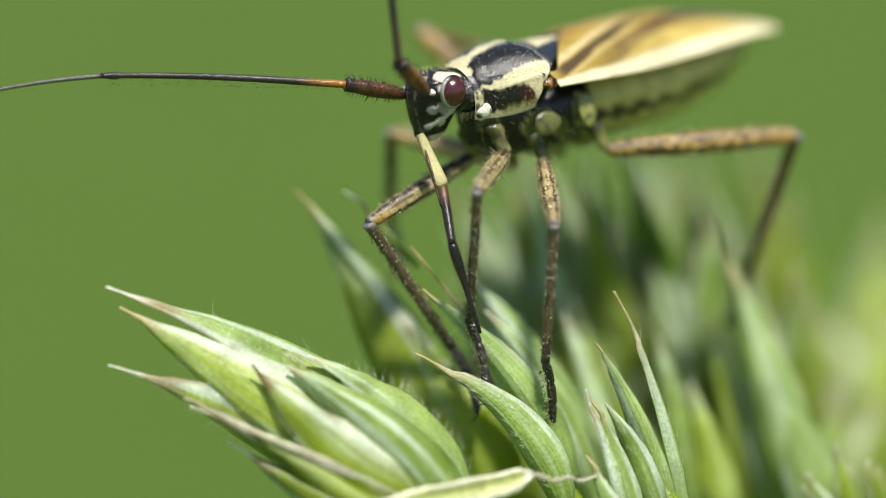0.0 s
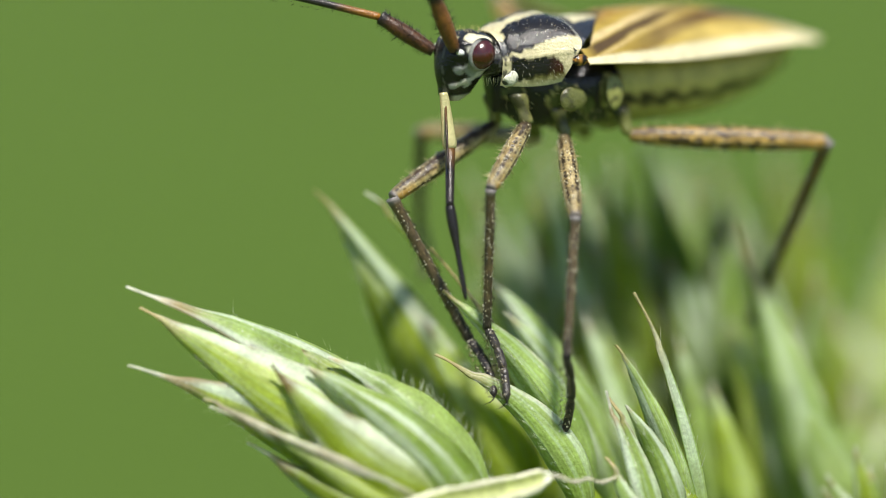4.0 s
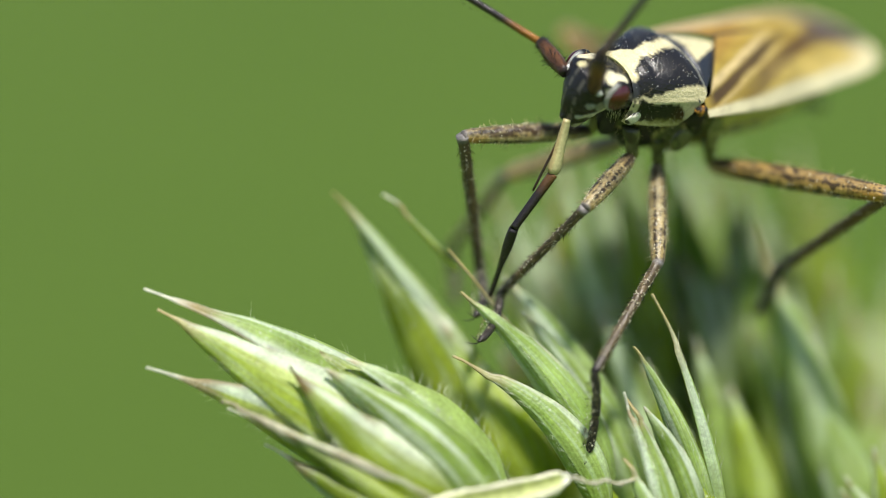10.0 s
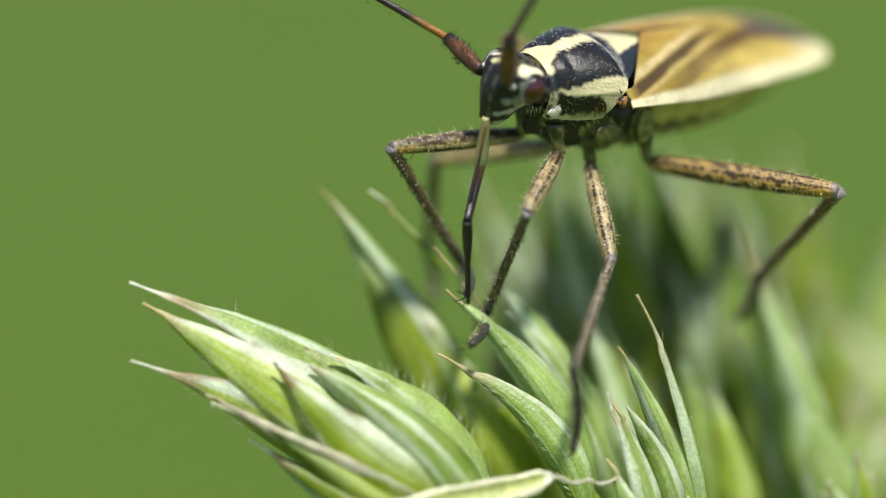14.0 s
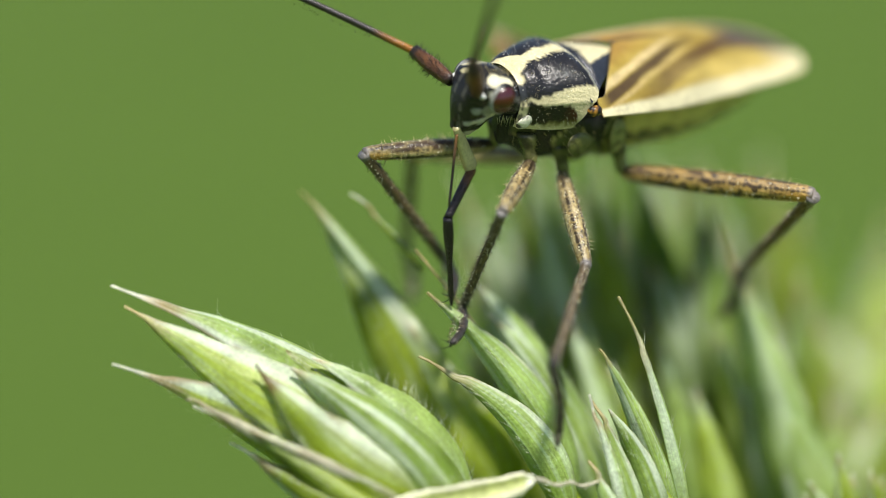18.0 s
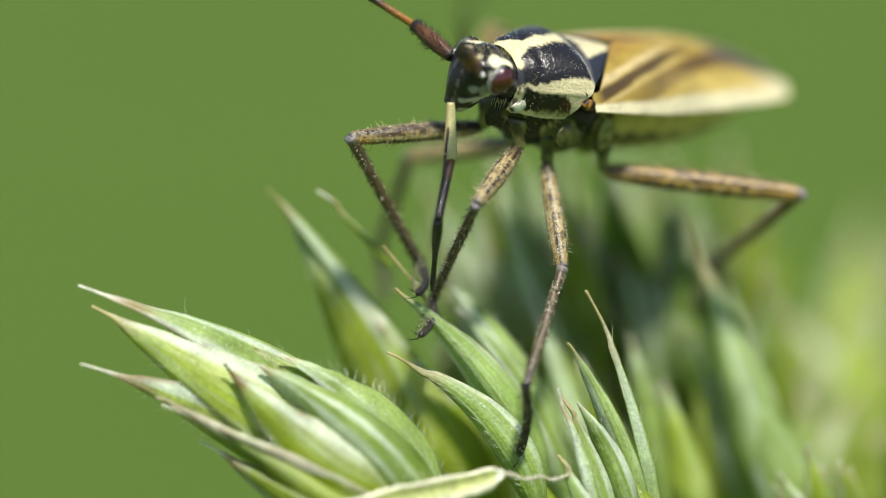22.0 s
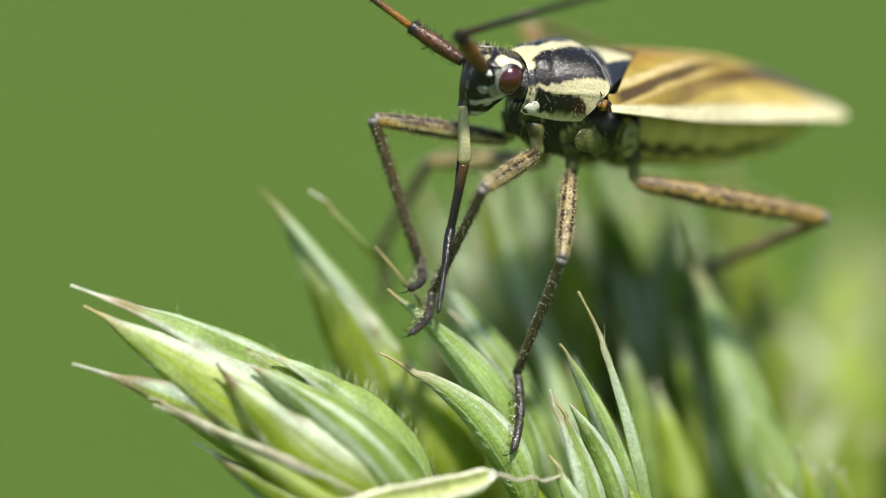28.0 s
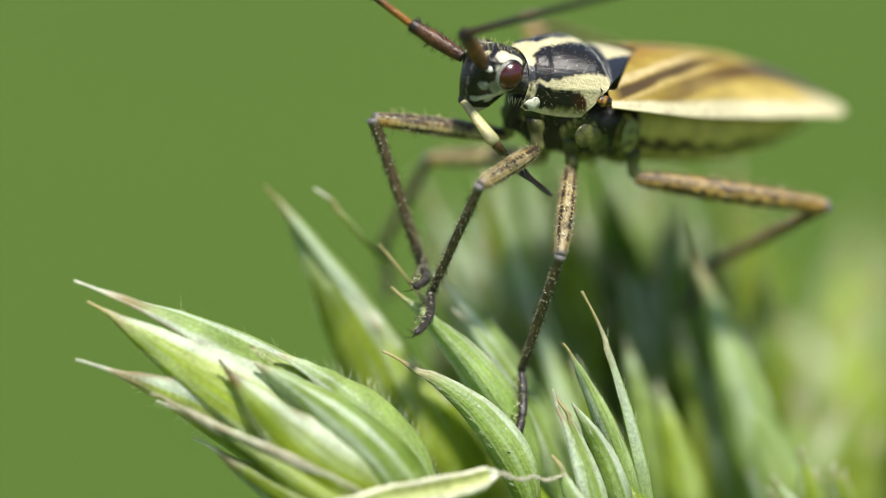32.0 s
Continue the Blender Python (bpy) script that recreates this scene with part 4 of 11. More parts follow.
def thorax():
    """Under the pronotum: black plates with pale cream side lobes."""
    rows, N, M = [], 40, 44
    for i in range(N + 1):
        s = i / N
        x = 1.15 - 2.5 * s
        w = math.sin(max(0.05, min(0.97, s * 0.9 + 0.08)) * math.pi) ** 0.5
        hw = (0.36 + 0.55 * math.sin(min(1.0, s * 1.5) * math.pi / 2)) * (0.75 + 0.25 * w)
        bot = -1.2 - 0.5 * math.sin(min(1, s * 1.5 + 0.1) * math.pi / 2) + 0.05 * math.sin(s * 19)
        rows.append([Vector((x, hw * math.sin(a) * (1 + 0.05 * math.sin(s * 22)) * (1 - 0.22 * (1 - math.cos(a)) * (1 if abs(math.sin(a)) < 2 else 0)), (-0.45 + bot) / 2 + (-0.45 - bot) / 2 * math.cos(a))) * 0.001 for a in [2 * math.pi * j / M for j in range(M)]])

    def colour(p, i, j):
        x, y, z = p.x * 1000, abs(p.y * 1000), p.z * 1000
        e = rough_edge(x, z, 7, 0.06)
        c = BLACK
        for cx, cz, a, b in ((0.1, -1.12, 0.32, 0.26), (-0.72, -1.05, 0.2, 0.3), (-0.95, -1.4, 0.16, 0.1), (0.95, -0.95, 0.2, 0.12), (-0.32, -1.3, 0.14, 0.16)):
            d = math.hypot((x - cx) / a, (z - cz) / b) + e * 2
            c = mixc(mixc((0.4, 0.36, 0.12), (0.1, 0.115, 0.035), ramp(d, 0.85, 0.75)), c, ramp(d, 0.9, 1.0))
        return mixc(c, (0.3, 0.3, 0.08), ramp(z, -1.5, -1.65))

    th = part("thorax", rings(rows, colour), CHITIN, bug, "black and pale green underside")
    rnd, fur = random.Random(31), []
    for k in range(170):
        r = rows[rnd.randrange(2, N - 4)]
        j = rnd.choice((1, -1)) * rnd.randrange(8, 21)
        p = r[j % M]
        mid_ = sum(r, Vector()) / M
        d = (p - mid_).normalized() + Vector((rnd.uniform(-0.5, 0.3), 0, -0.5))
        fur.append((p, p + d.normalized() * 0.00012 * rnd.uniform(0.5, 1.3), 0.006, (0.66, 0.58, 0.28)))
    part("bristles", spikes(fur), HAIR, th, "fine golden bristles")
    for sg in (1, -1):
        for lx, ly, lz, lw, lh, tone in ((0.08, 0.82, -1.14, 0.27, 0.2, (0.13, 0.14, 0.04)), (-0.72, 0.86, -1.08, 0.17, 0.3, (0.24, 0.25, 0.07))):
            rr = []
            for i in range(11):
                q = math.pi * (i + 0.3) / 10.6
                rr.append([(Vector((lx, ly * sg, lz)) + Vector((lw * math.sin(q) * math.cos(a), 0.055 * math.cos(q) * sg, lh * math.sin(q) * math.sin(a) * (1 + 0.15 * math.cos(a))))) * 0.001 for a in [2 * math.pi * j / 18 for j in range(18)]])
            part("side_lobe", rings(rr, lambda p, i, j: mixc(mixc(tone, (0.55, 0.5, 0.2), ramp(i, 4.0, 4.8) * ramp(i, 6.5, 5.4)), (0.03, 0.03, 0.015), 0.8 * ramp(noise.noise(p * 6000 + Vector((lx, 0, 0))), 0.05, 0.3))), CHITIN, bug, "pale green side lobe")
        rr = []
        for i in range(9):
            th = math.pi * (i + 0.5) / 9
            rr.append([(Vector((0.04, 1.06 * sg, -0.42)) + Vector((0.15 * math.cos(th), 0.09 * math.sin(th) * math.cos(a), 0.1 * math.sin(th) * math.sin(a)))) * 0.001 for a in [2 * math.pi * j / 12 for j in range(12)]])
        part("tegula", rings(rr, lambda p, i, j: mixc((0.46, 0.22, 0.035), BLACK, ramp(rough_edge(p.x * 1000, p.z * 1000, 14, 1), 0.02, 0.12))), CHITIN, bug, "orange and black wing root").matrix_basis = LEAN


def abdomen():
    rows, N, M = [], 46, 40
    for i in range(N + 1):
        s = i / N
        x = -0.9 - 4.35 * s
        hw = 0.86 * math.sin(max(0.02, min(1, 0.35 + 0.65 * s) * math.pi)) ** 0.55 if s > 0.4 else 0.86
        hw = max(0.03, hw)
        bot = -1.74 + 0.78 * ramp(s, 0.3, 1.0) ** 2.4
        top = -0.3 - 0.2 * s
        seg = 1 + 0.012 * abs(math.sin(s * 7 * math.pi))
        rows.append([Vector((x, hw * seg * math.copysign(abs(math.sin(a)) ** 0.8, math.sin(a)), (top + bot) / 2 + (top - bot) / 2 * math.cos(a))) * 0.001 for a in [2 * math.pi * j / M for j in range(M)]])

    def colour(p, i, j):
        s = i / N
        a = 2 * math.pi * j / M
        h = (1 - math.cos(a)) / 2
        e = rough_edge(p.x * 1000, p.z * 1000, 4, 0.08)
        c = mixc((0.66, 0.58, 0.15), (0.3, 0.3, 0.06), ramp(h, 0.7, 0.9) + 0.3 * ramp(s, 0.3, 0.0))
        k = ramp(abs(h - 0.64) + e, 0.1, 0.06)
        c = mixc(c, BLACK, 0.95 * k)
        return mixc(c, (0.2, 0.15, 0.04), 0.4 * ramp(abs(math.sin(s * 7 * math.pi)), 0.15, 0.0))

    part("abdomen", rings(rows, colour), CHITIN, bug, "yellow green abdomen with a dark side stripe").matrix_basis = TAIL


def edge(x):
    """Half the width of the closed wings, and the height of their outer edge and of their middle, at x."""
    s = ramp(-x, 0.05, 5.75)
    ye = 1.2 + 0.05 * math.sin(min(1, s * 2.2) * math.pi) - 0.12 * ramp(s, 0.55, 0.8) - 0.33 * ramp(s, 0.75, 0.95) ** 1.6
    ye *= max(0.02, (1 - ramp(s, 0.9, 1.0) ** 2) ** 0.5)
    ze = -0.5 - 0.08 * ramp(s, 0.0, 0.3) + 0.07 * ramp(s, 0.4, 0.75) - 0.08 * ramp(s, 0.8, 1.0)
    return ye, ze, 0.12 + 0.07 * math.sin(min(1.0, s * 1.7) * 3.14) - 0.72 * ramp(s, 0.5, 1.0) ** 1.6


def forewing(sg):
    N, M = 80, 44
    rows = []
    for i in range(N + 1):
        s = i / N
        row = []
        for j in range(M + 1):
            v = j / M
            x0 = 0.03 - 5.75 * s
            ye, ze, zc = edge(x0)
            yi = min(0.94, 1.0 * (1 + (x0 + 0.1) / 0.95)) if x0 > -1.05 else 0.22 * sg * ramp(-x0, 1.05, 3.2) - (0.35 * ramp(-x0, 3.7, 5.0) * ye if sg > 0 else 0.0)
            yi = max(yi, 0.0) if x0 > -1.05 else yi
            y = yi + (ye - yi) * v
            z = zc + (ze - zc) * max(0.0, abs(y) / max(ye, 0.01)) ** 2.1 + 0.02 + (0.012 if sg > 0 else 0.0)
            z += 0.018 * math.sin(v * 9 + 0.5) * ramp(s, 0.0, 0.2) * (1 - s)
            if x0 > -1.05:
                z -= 0.03 * (1 - v)
            row.append(Vector((x0, y * sg, z)) * 0.001)
        rows.append(row)

    def colour(p, i, j):
        s = i / N
        x = 0.03 - 5.75 * s
        v = p.y * 1000 * sg / max(0.05, edge(x)[0])
        w = noise.noise(Vector((x * 1.2, v * 9, 1.7 + sg)))
        f = noise.noise(Vector((x * 5, v * 24, 4.7 + sg)))
        c = mixc((0.3, 0.2, 0.026), (0.5, 0.385, 0.085), 0.5 + 0.7 * w)
        g = v + 1.42 * s - 0.145 + 0.02 * w
        c = mixc(c, (0.3, 0.16, 0.03), 0.7 * ramp(g, 0.5, 0.3) * ramp(s, 0.5, 0.3))
        c = mixc(c, (0.68, 0.54, 0.27), 0.85 * ramp(abs(g - 0.6), 0.07, 0.03) * ramp(s, 0.45, 0.3))
        c = mixc(c, (0.07, 0.04, 0.018), 0.92 * ramp(abs(g - 0.735), 0.085, 0.045) * ramp(s, 0.01, 0.05) * ramp(s, 0.55, 0.35))
        c = mixc(c, (0.6, 0.46, 0.2), 0.6 * ramp(abs(g - 0.84), 0.04, 0.015) * ramp(s, 0.5, 0.35))
        c = mixc(c, (0.09, 0.045, 0.016), 0.88 * ramp(abs(g - 0.96 - 0.1 * s), 0.13, 0.07) * ramp(s, 0.16, 0.3) * ramp(s, 0.85, 0.65))
        c = mixc(c, (0.6, 0.46, 0.13), 0.8 * ramp(v, 0.5, 0.7) * ramp(s, 0.25, 0.5))
        c = mixc(c, (0.76, 0.7, 0.44), ramp(v + 0.03 * w, 0.9 - 0.2 * s, 0.94 - 0.14 * s))
        c = mixc(c, (0.76, 0.68, 0.4), 0.9 * ramp(s, 0.72, 0.9) * ramp(v, 0.3, 0.5))
        c = mixc(c, (0.085, 0.055, 0.035), 0.95 * ramp(s + 0.12 * v + 0.03 * w, 0.58, 0.68) * ramp(v + 0.05 * w, 0.52, 0.36))
        c = mixc(c, BLACK, ramp(j / M, 0.045, 0.02) * ramp(s, 0.42, 0.3))
        if sg < 0:
            c = mixc(c, (0.56, 0.4, 0.2), 0.6 * ramp(v, 0.15, 0.3))
        return mixc(c, (c[0] * 0.75, c[1] * 0.72, c[2] * 0.7), 0.6 * ramp(f, 0.1, 0.5))

    top = rings(rows, colour, close=False)
    low = [[q - Vector((0, 0, 0.00003)) for q in r] for r in rows]
    under = rings(low, lambda p, i, j: (0.4, 0.28, 0.1), close=False)
    verts, faces, cols = join(top, (under[0], [tuple(reversed(f)) for f in under[1]], under[2]))
    n, k = M + 1, (N + 1) * (M + 1)
    for i in range(N):
        a, b = i * n, (i + 1) * n
        faces.append((a, b, b + k, a + k))
        faces.append((a + M, a + M + k, b + M + k, b + M))
    part("forewing", (verts, faces, cols), WING, bug, "amber forewing with dark streaks and a cream outer edge").matrix_basis = TAIL


pronotum()
scutellum()
head()
thorax()
abdomen()
forewing(1)
forewing(-1)

LIMB = {}
TIBIA, TARSUS = (0.06, 0.047, 0.028), (0.024, 0.02, 0.018)


def limb_hairs(length, radius, count, hl, seed, colour, lo=0.05, hi=0.97, lean=0.5):
    rnd, out = random.Random(seed), []
    for k in range(count):
        s, a = rnd.uniform(lo, hi), rnd.uniform(0, 6.283)
        r = radius(s)
        p = Vector((s * length, r * math.cos(a), r * math.sin(a)))
        d = Vector((lean, math.cos(a), math.sin(a))).normalized() * hl * rnd.uniform(0.6, 1.3)
        out.append((p * 0.001, (p + d) * 0.001, 0.0058, colour))
    return spikes(out)


def pollen_glints(length, radius, count, seed):
    """Pollen grains stuck to a limb; extra pale ones imitate its glints."""
    rnd, out = random.Random(seed), []
    for k in range(count):
        s, a = rnd.uniform(0.05, 0.95), rnd.uniform(0, 6.283)
        r, q = radius(s) + 0.004, rnd.uniform(0.008, 0.018)
        p = Vector((s * length, r * math.cos(a), r * math.sin(a))) * 0.001
        for sg in (1, -1):
            out.append((p, p + Vector((math.sin(k), math.cos(a), math.sin(a) * sg)).normalized() * q * 0.0015, q, (0.88, 0.84, 0.64)))
    return spikes(out)


def leg(key, femur, tibia, tarsus, thick, seed):
    """Femur with rows of dark dots, bristly brown tibia, dark tarsus with two claws."""
    def rf(s):
        return thick * (0.72 + 0.34 * math.sin(min(1, s * 1.05) * math.pi) ** 0.8 + 0.06 * s) * (0.75 + 0.25 * ramp(s, 0.0, 0.06)) * (1 - 0.2 * ramp(s, 0.96, 1.0))

    def cf(s, a):
        w = noise.noise(Vector((s * femur * 9, a * 1.2, seed)))
        up = math.sin(a)
        c = mixc((0.42, 0.31, 0.1), (0.52, 0.45, 0.24), 0.5 + 0.8 * w)
        if key[0] == "H":
            c = mixc(c, (0.44, 0.25, 0.035), 0.65)
        c = mixc(c, (0.3, 0.2, 0.11), 0.2 * ramp(up, 0.2, 0.7))
        c = mixc(c, (0.05, 0.035, 0.02), (0.9 if key[0] == "F" else 0.35) * ramp(s, 0.3, 0.1) * ramp(up, -0.4, 0.3))
        c = mixc(c, (0.06, 0.045, 0.025), (0.6 if key == "FR" else 0.25) * ramp(up, -0.1, 0.5))
        cell, best = 0.09, 9.0
        px, py = s * femur, a * thick
        ring = max(1, round(6.283 * thick / cell))
        for di in (-1, 0, 1):
            for dj in (-1, 0, 1):
                ci, cj = int(px / cell) + di, int(py / cell) + dj
                k = random.Random(ci * 131 + (cj % ring) * 17 + seed)
                row = k.choice((0.02, 0.027, 0.034, 0.04)) if (cj % ring) % 2 else k.choice((-0.03, 0.0, 0.014, 0.02))
                qx, qy = (ci + k.uniform(0.3, 0.7)) * cell, (cj + k.uniform(0.4, 0.6)) * cell
                best = min(best, math.hypot((px - qx) * 0.75, py - qy) - row)
        c = mixc(c, (0.022, 0.014, 0.008), 0.97 * ramp(best, 0.01, -0.006))
        blot = noise.noise(Vector((s * femur * 6.5, a * 1.6, seed + 40)))
        c = mixc(c, (0.045, 0.026, 0.014), (0.9 if key[1] == "R" or key == "HL" else 0.4) * ramp(blot + (0.15 if key[0] == "F" else 0.0), 0.12, 0.22) * (1.0 if key == "HL" else ramp(up, 0.0, 0.35)) * ramp(s, 0.9, 0.75))
        c = mixc(c, (0.46, 0.24, 0.035), 0.8 * ramp(s, 0.8, 0.92) * ramp(up, 0.4, -0.1))
        return mixc(c, (0.2, 0.18, 0.17), 0.85 * ramp(s, 0.97, 0.99))

    f = part("femur", tube(femur, rf, cf, rows=int(femur * 46), n=44), LEG, bug, "tan femur with rows of black dots")
    part("bristles", limb_hairs(femur, rf, 110, 0.14, seed, (0.62, 0.54, 0.3)), HAIR, f, "pale bristles")
    part("pollen", pollen_glints(femur, rf, 70 if key[0] == "H" else 120, seed + 3), HAIR, f, "pale pollen grains")

    def rt(s):
        return thick * (0.62 if key == "FR" else 0.55) * (1 + 0.28 * ramp(s, 0.08, 0.0) - 0.1 * s + 0.1 * ramp(s, 0.93, 1.0))

    def ct(s, a):
        w = noise.noise(Vector((s * tibia * 7, a, seed + 5)))
        c = mixc(TIBIA, (0.15, 0.105, 0.045), 0.45 + 0.9 * w)
        if key[0] == "H":
            c = mixc(c, (0.2, 0.115, 0.035), 0.6)
        c = mixc(c, (0.26, 0.25, 0.25), 0.7 * ramp(s, 0.045, 0.015))
        return mixc(c, TARSUS, ramp(s, 0.75, 1.0))

    t = part("tibia", tube(tibia, rt, ct, rows=44, n=14), LEG, bug, "dark brown bristly tibia")
    part("bristles", join(limb_hairs(tibia, rt, 200, 0.1, seed + 1, (0.06, 0.045, 0.03), lean=0.9), limb_hairs(tibia, rt, 160, 0.08, seed + 11, (0.42, 0.34, 0.17), lean=0.9)), HAIR, t, "short dark bristles")
    # real pollen, with grains added to stand in for glints on the tibia
    part("pollen", pollen_glints(tibia, rt, 170, seed + 4), HAIR, t, "pale pollen grains")

    def ra(s):
        joint = min(abs(s - 0.03), abs(s - 0.3), abs(s - 0.58))
        return thick * 0.58 * (1 - 0.2 * s - 0.3 * ramp(joint, 0.035, 0.0)) * (1 - 0.5 * ramp(s, 0.94, 1.0))

    def ca(s, a):
        joint = min(abs(s - 0.03), abs(s - 0.3), abs(s - 0.58))
        c = mixc(TARSUS, (0.055, 0.047, 0.04), 0.5 + 0.9 * noise.noise(Vector((s * 14, a, seed))))
        return mixc(c, (0.06, 0.048, 0.035), 0.8 * ramp(joint, 0.045, 0.015))

    bow = lambda s: -0.1 * math.sin(s * math.pi)
    t = part("tarsus", tube(tarsus, ra, ca, rows=54, n=14, bow=bow), LEG, bug, "black jointed foot")
    part("bristles", join(limb_hairs(tarsus, ra, 110, 0.08, seed + 2, (0.4, 0.33, 0.18), lean=0.9), limb_hairs(tarsus, ra, 60, 0.09, seed + 12, (0.03, 0.025, 0.02), lean=0.9)), HAIR, t, "fine bristles")
    part("pollen", pollen_glints(tarsus, ra, 70, seed + 6), HAIR, t, "pale pollen grains")
    claws = []
    for sg in (1, -1):
        pts = [Vector((tarsus + 0.11 * math.sin(q * 0.5), sg * 0.03 * q, 0.04 * q * q * 0.5)) for q in (0, 1, 2, 3)]
        for i, (a, b) in enumerate(zip(pts, pts[1:])):
            claws.append((a * 0.001, b * 0.001 + (b - a) * 0.0004, 0.022 - 0.005 * i, (0.02, 0.016, 0.014)))
    part("claw", spikes(claws), LEG, t, "small curved claws")
    return f


def legs():
    spec = [("FL", 1.57, 2.35, 1.27, 0.140), ("FR", 2.40, 2.70, 1.25, 0.150), ("ML", 1.97, 2.30, 1.48, 0.145), ("MR", 2.34, 1.99, 0.92, 0.160), ("HL", 3.34, 2.98, 0.97, 0.182), ("HR", 3.49, 4.25, 0.87, 0.180)]
    for k, (key, fe, ti, ta, th) in enumerate(spec):
        leg(key, fe, ti, ta, th, 20 + 7 * k)
        found = [o for o in bug.children if o.name.split(".")[0] in ("femur", "tibia", "tarsus")]
        for nm in ("femur", "tibia", "tarsus"):
            LIMB[key + "_" + nm] = [o for o in found if o.name.split(".")[0] == nm][-1]


legs()


def coxae():
    for k, (x, y, z) in enumerate(((0.81, 0.49, -1.49), (0.06, 0.48, -1.77), (-1.08, 0.67, -1.83))):
        tone = (0.24, 0.24, 0.08) if k == 0 else (0.15, 0.16, 0.04)
        for sg in (1, -1):
            rows = []
            for i in range(10):
                q = i / 9
                c = Vector((x + 0.1 * (1 - q), (y * 0.8 + 0.2 * y * q) * sg, z + 0.5 * (1 - q)))
                r = 0.17 - 0.075 * q + 0.015 * math.sin(q * 9)
                rows.append([(c + Vector((r * math.cos(a), r * math.sin(a) * 0.9, 0.0))) * 0.001 for a in [2 * math.pi * j / 14 for j in range(14)]])
            part("coxa", rings(rows, lambda p, i, j: mixc((0.05, 0.05, 0.02), tone, ramp(i + 9 * noise.noise(p * 5000), 2, 8))), CHITIN, bug, "pale green leg root")


coxae()


def rostrum():
    a = part("rostrum_base", tube(0.95, lambda s: 0.12 * (0.65 + 0.5 * s) * (1 - 0.4 * ramp(s, 0.93, 1.0)), lambda s, w: mixc((0.56, 0.52, 0.25), (0.3, 0.14, 0.03), 0.45 * ramp(math.cos(w - 1.6), 0.75, 0.95)), rows=20, n=16, flat=0.7), CHITIN, bug, "pale cream base of the beak")
    b = part("rostrum_middle", tube(1.1, lambda s: 0.085 - 0.015 * s, lambda s, w: mixc((0.13, 0.065, 0.022), (0.018, 0.014, 0.012), ramp(s, 0.05, 0.4)), rows=18, n=12), CHITIN, bug, "brown middle of the beak")
    c = part("rostrum_tip", tube(1.55, lambda s: 0.08 * (1 - 0.75 * s ** 1.6) + 0.012 * math.sin(s * 9), lambda s, w: (0.016, 0.013, 0.012), rows=24, n=12), CHITIN, bug, "black pointed tip of the beak")
    # the thin bristle that leaves the sheath where the beak bends
    d = part("stylet", tube(1.25, lambda s: 0.026 - 0.006 * s, lambda s, w: mixc((0.16, 0.08, 0.02), (0.03, 0.018, 0.01), ramp(s, 0.1, 0.5)), rows=10, n=8), CHITIN, bug, "thin brown bristle of the beak")
    LIMB["ro_base"], LIMB["ro_mid"], LIMB["ro_tip"], LIMB["stylet"] = a, b, c, d


def antennae():
    for key in ("R", "L"):
        rs = lambda s: 0.075 + 0.06 * math.sin(min(1, 0.15 + s) * 2.4)
        f = part("antenna_scape", tube(1.05, rs, lambda s, w: mixc((0.1, 0.042, 0.014) if key == "R" else (0.19, 0.08, 0.02), (0.02, 0.014, 0.012), ramp(s, 0.75, 0.95) + ramp(s, 0.12, 0.02) + 0.6 * noise.noise(Vector((s * 9, w, 2)))), rows=26, n=16), LEG, bug, "thick brown first antenna joint")
        part("bristles", limb_hairs(1.05, rs, 170, 0.11, 61, (0.02, 0.016, 0.013), lean=0.4), HAIR, f, "short black bristles")
        rr = lambda s: 0.066 - 0.02 * s + 0.02 * ramp(s, 0.92, 0.94) * ramp(s, 0.98, 0.95)
        g = part("antenna_second_joint", tube(4.0, rr, lambda s, w: mixc((0.34, 0.14, 0.016) if key == "R" else (0.06, 0.035, 0.018), (0.028, 0.024, 0.02), ramp(s, 0.03, 0.2)), rows=50, n=12, bow=lambda s: 0.1 * math.sin(s * 2.2)), LEG, bug, "long antenna joint, orange turning black")
        tail = tube(2.6, lambda s: 0.042 - 0.02 * s, lambda s, w: (0.1, 0.1, 0.08), rows=26, n=8, bow=lambda s: -0.25 * s * s)
        verts = [pose(0.00398, 0, 0.00008, 0, 5, 0) @ v for v in tail[0]]
        part("antenna_tip", (verts, tail[1], tail[2]), LEG, g, "thin grey antenna end")
        part("bristles", limb_hairs(4.0, rr, 160, 0.05, 63, (0.06, 0.05, 0.04), lean=0.9), HAIR, g, "short dark bristles")
        LIMB["ant" + key + "_scape"], LIMB["ant" + key + "_flag"] = f, g


rostrum()
antennae()


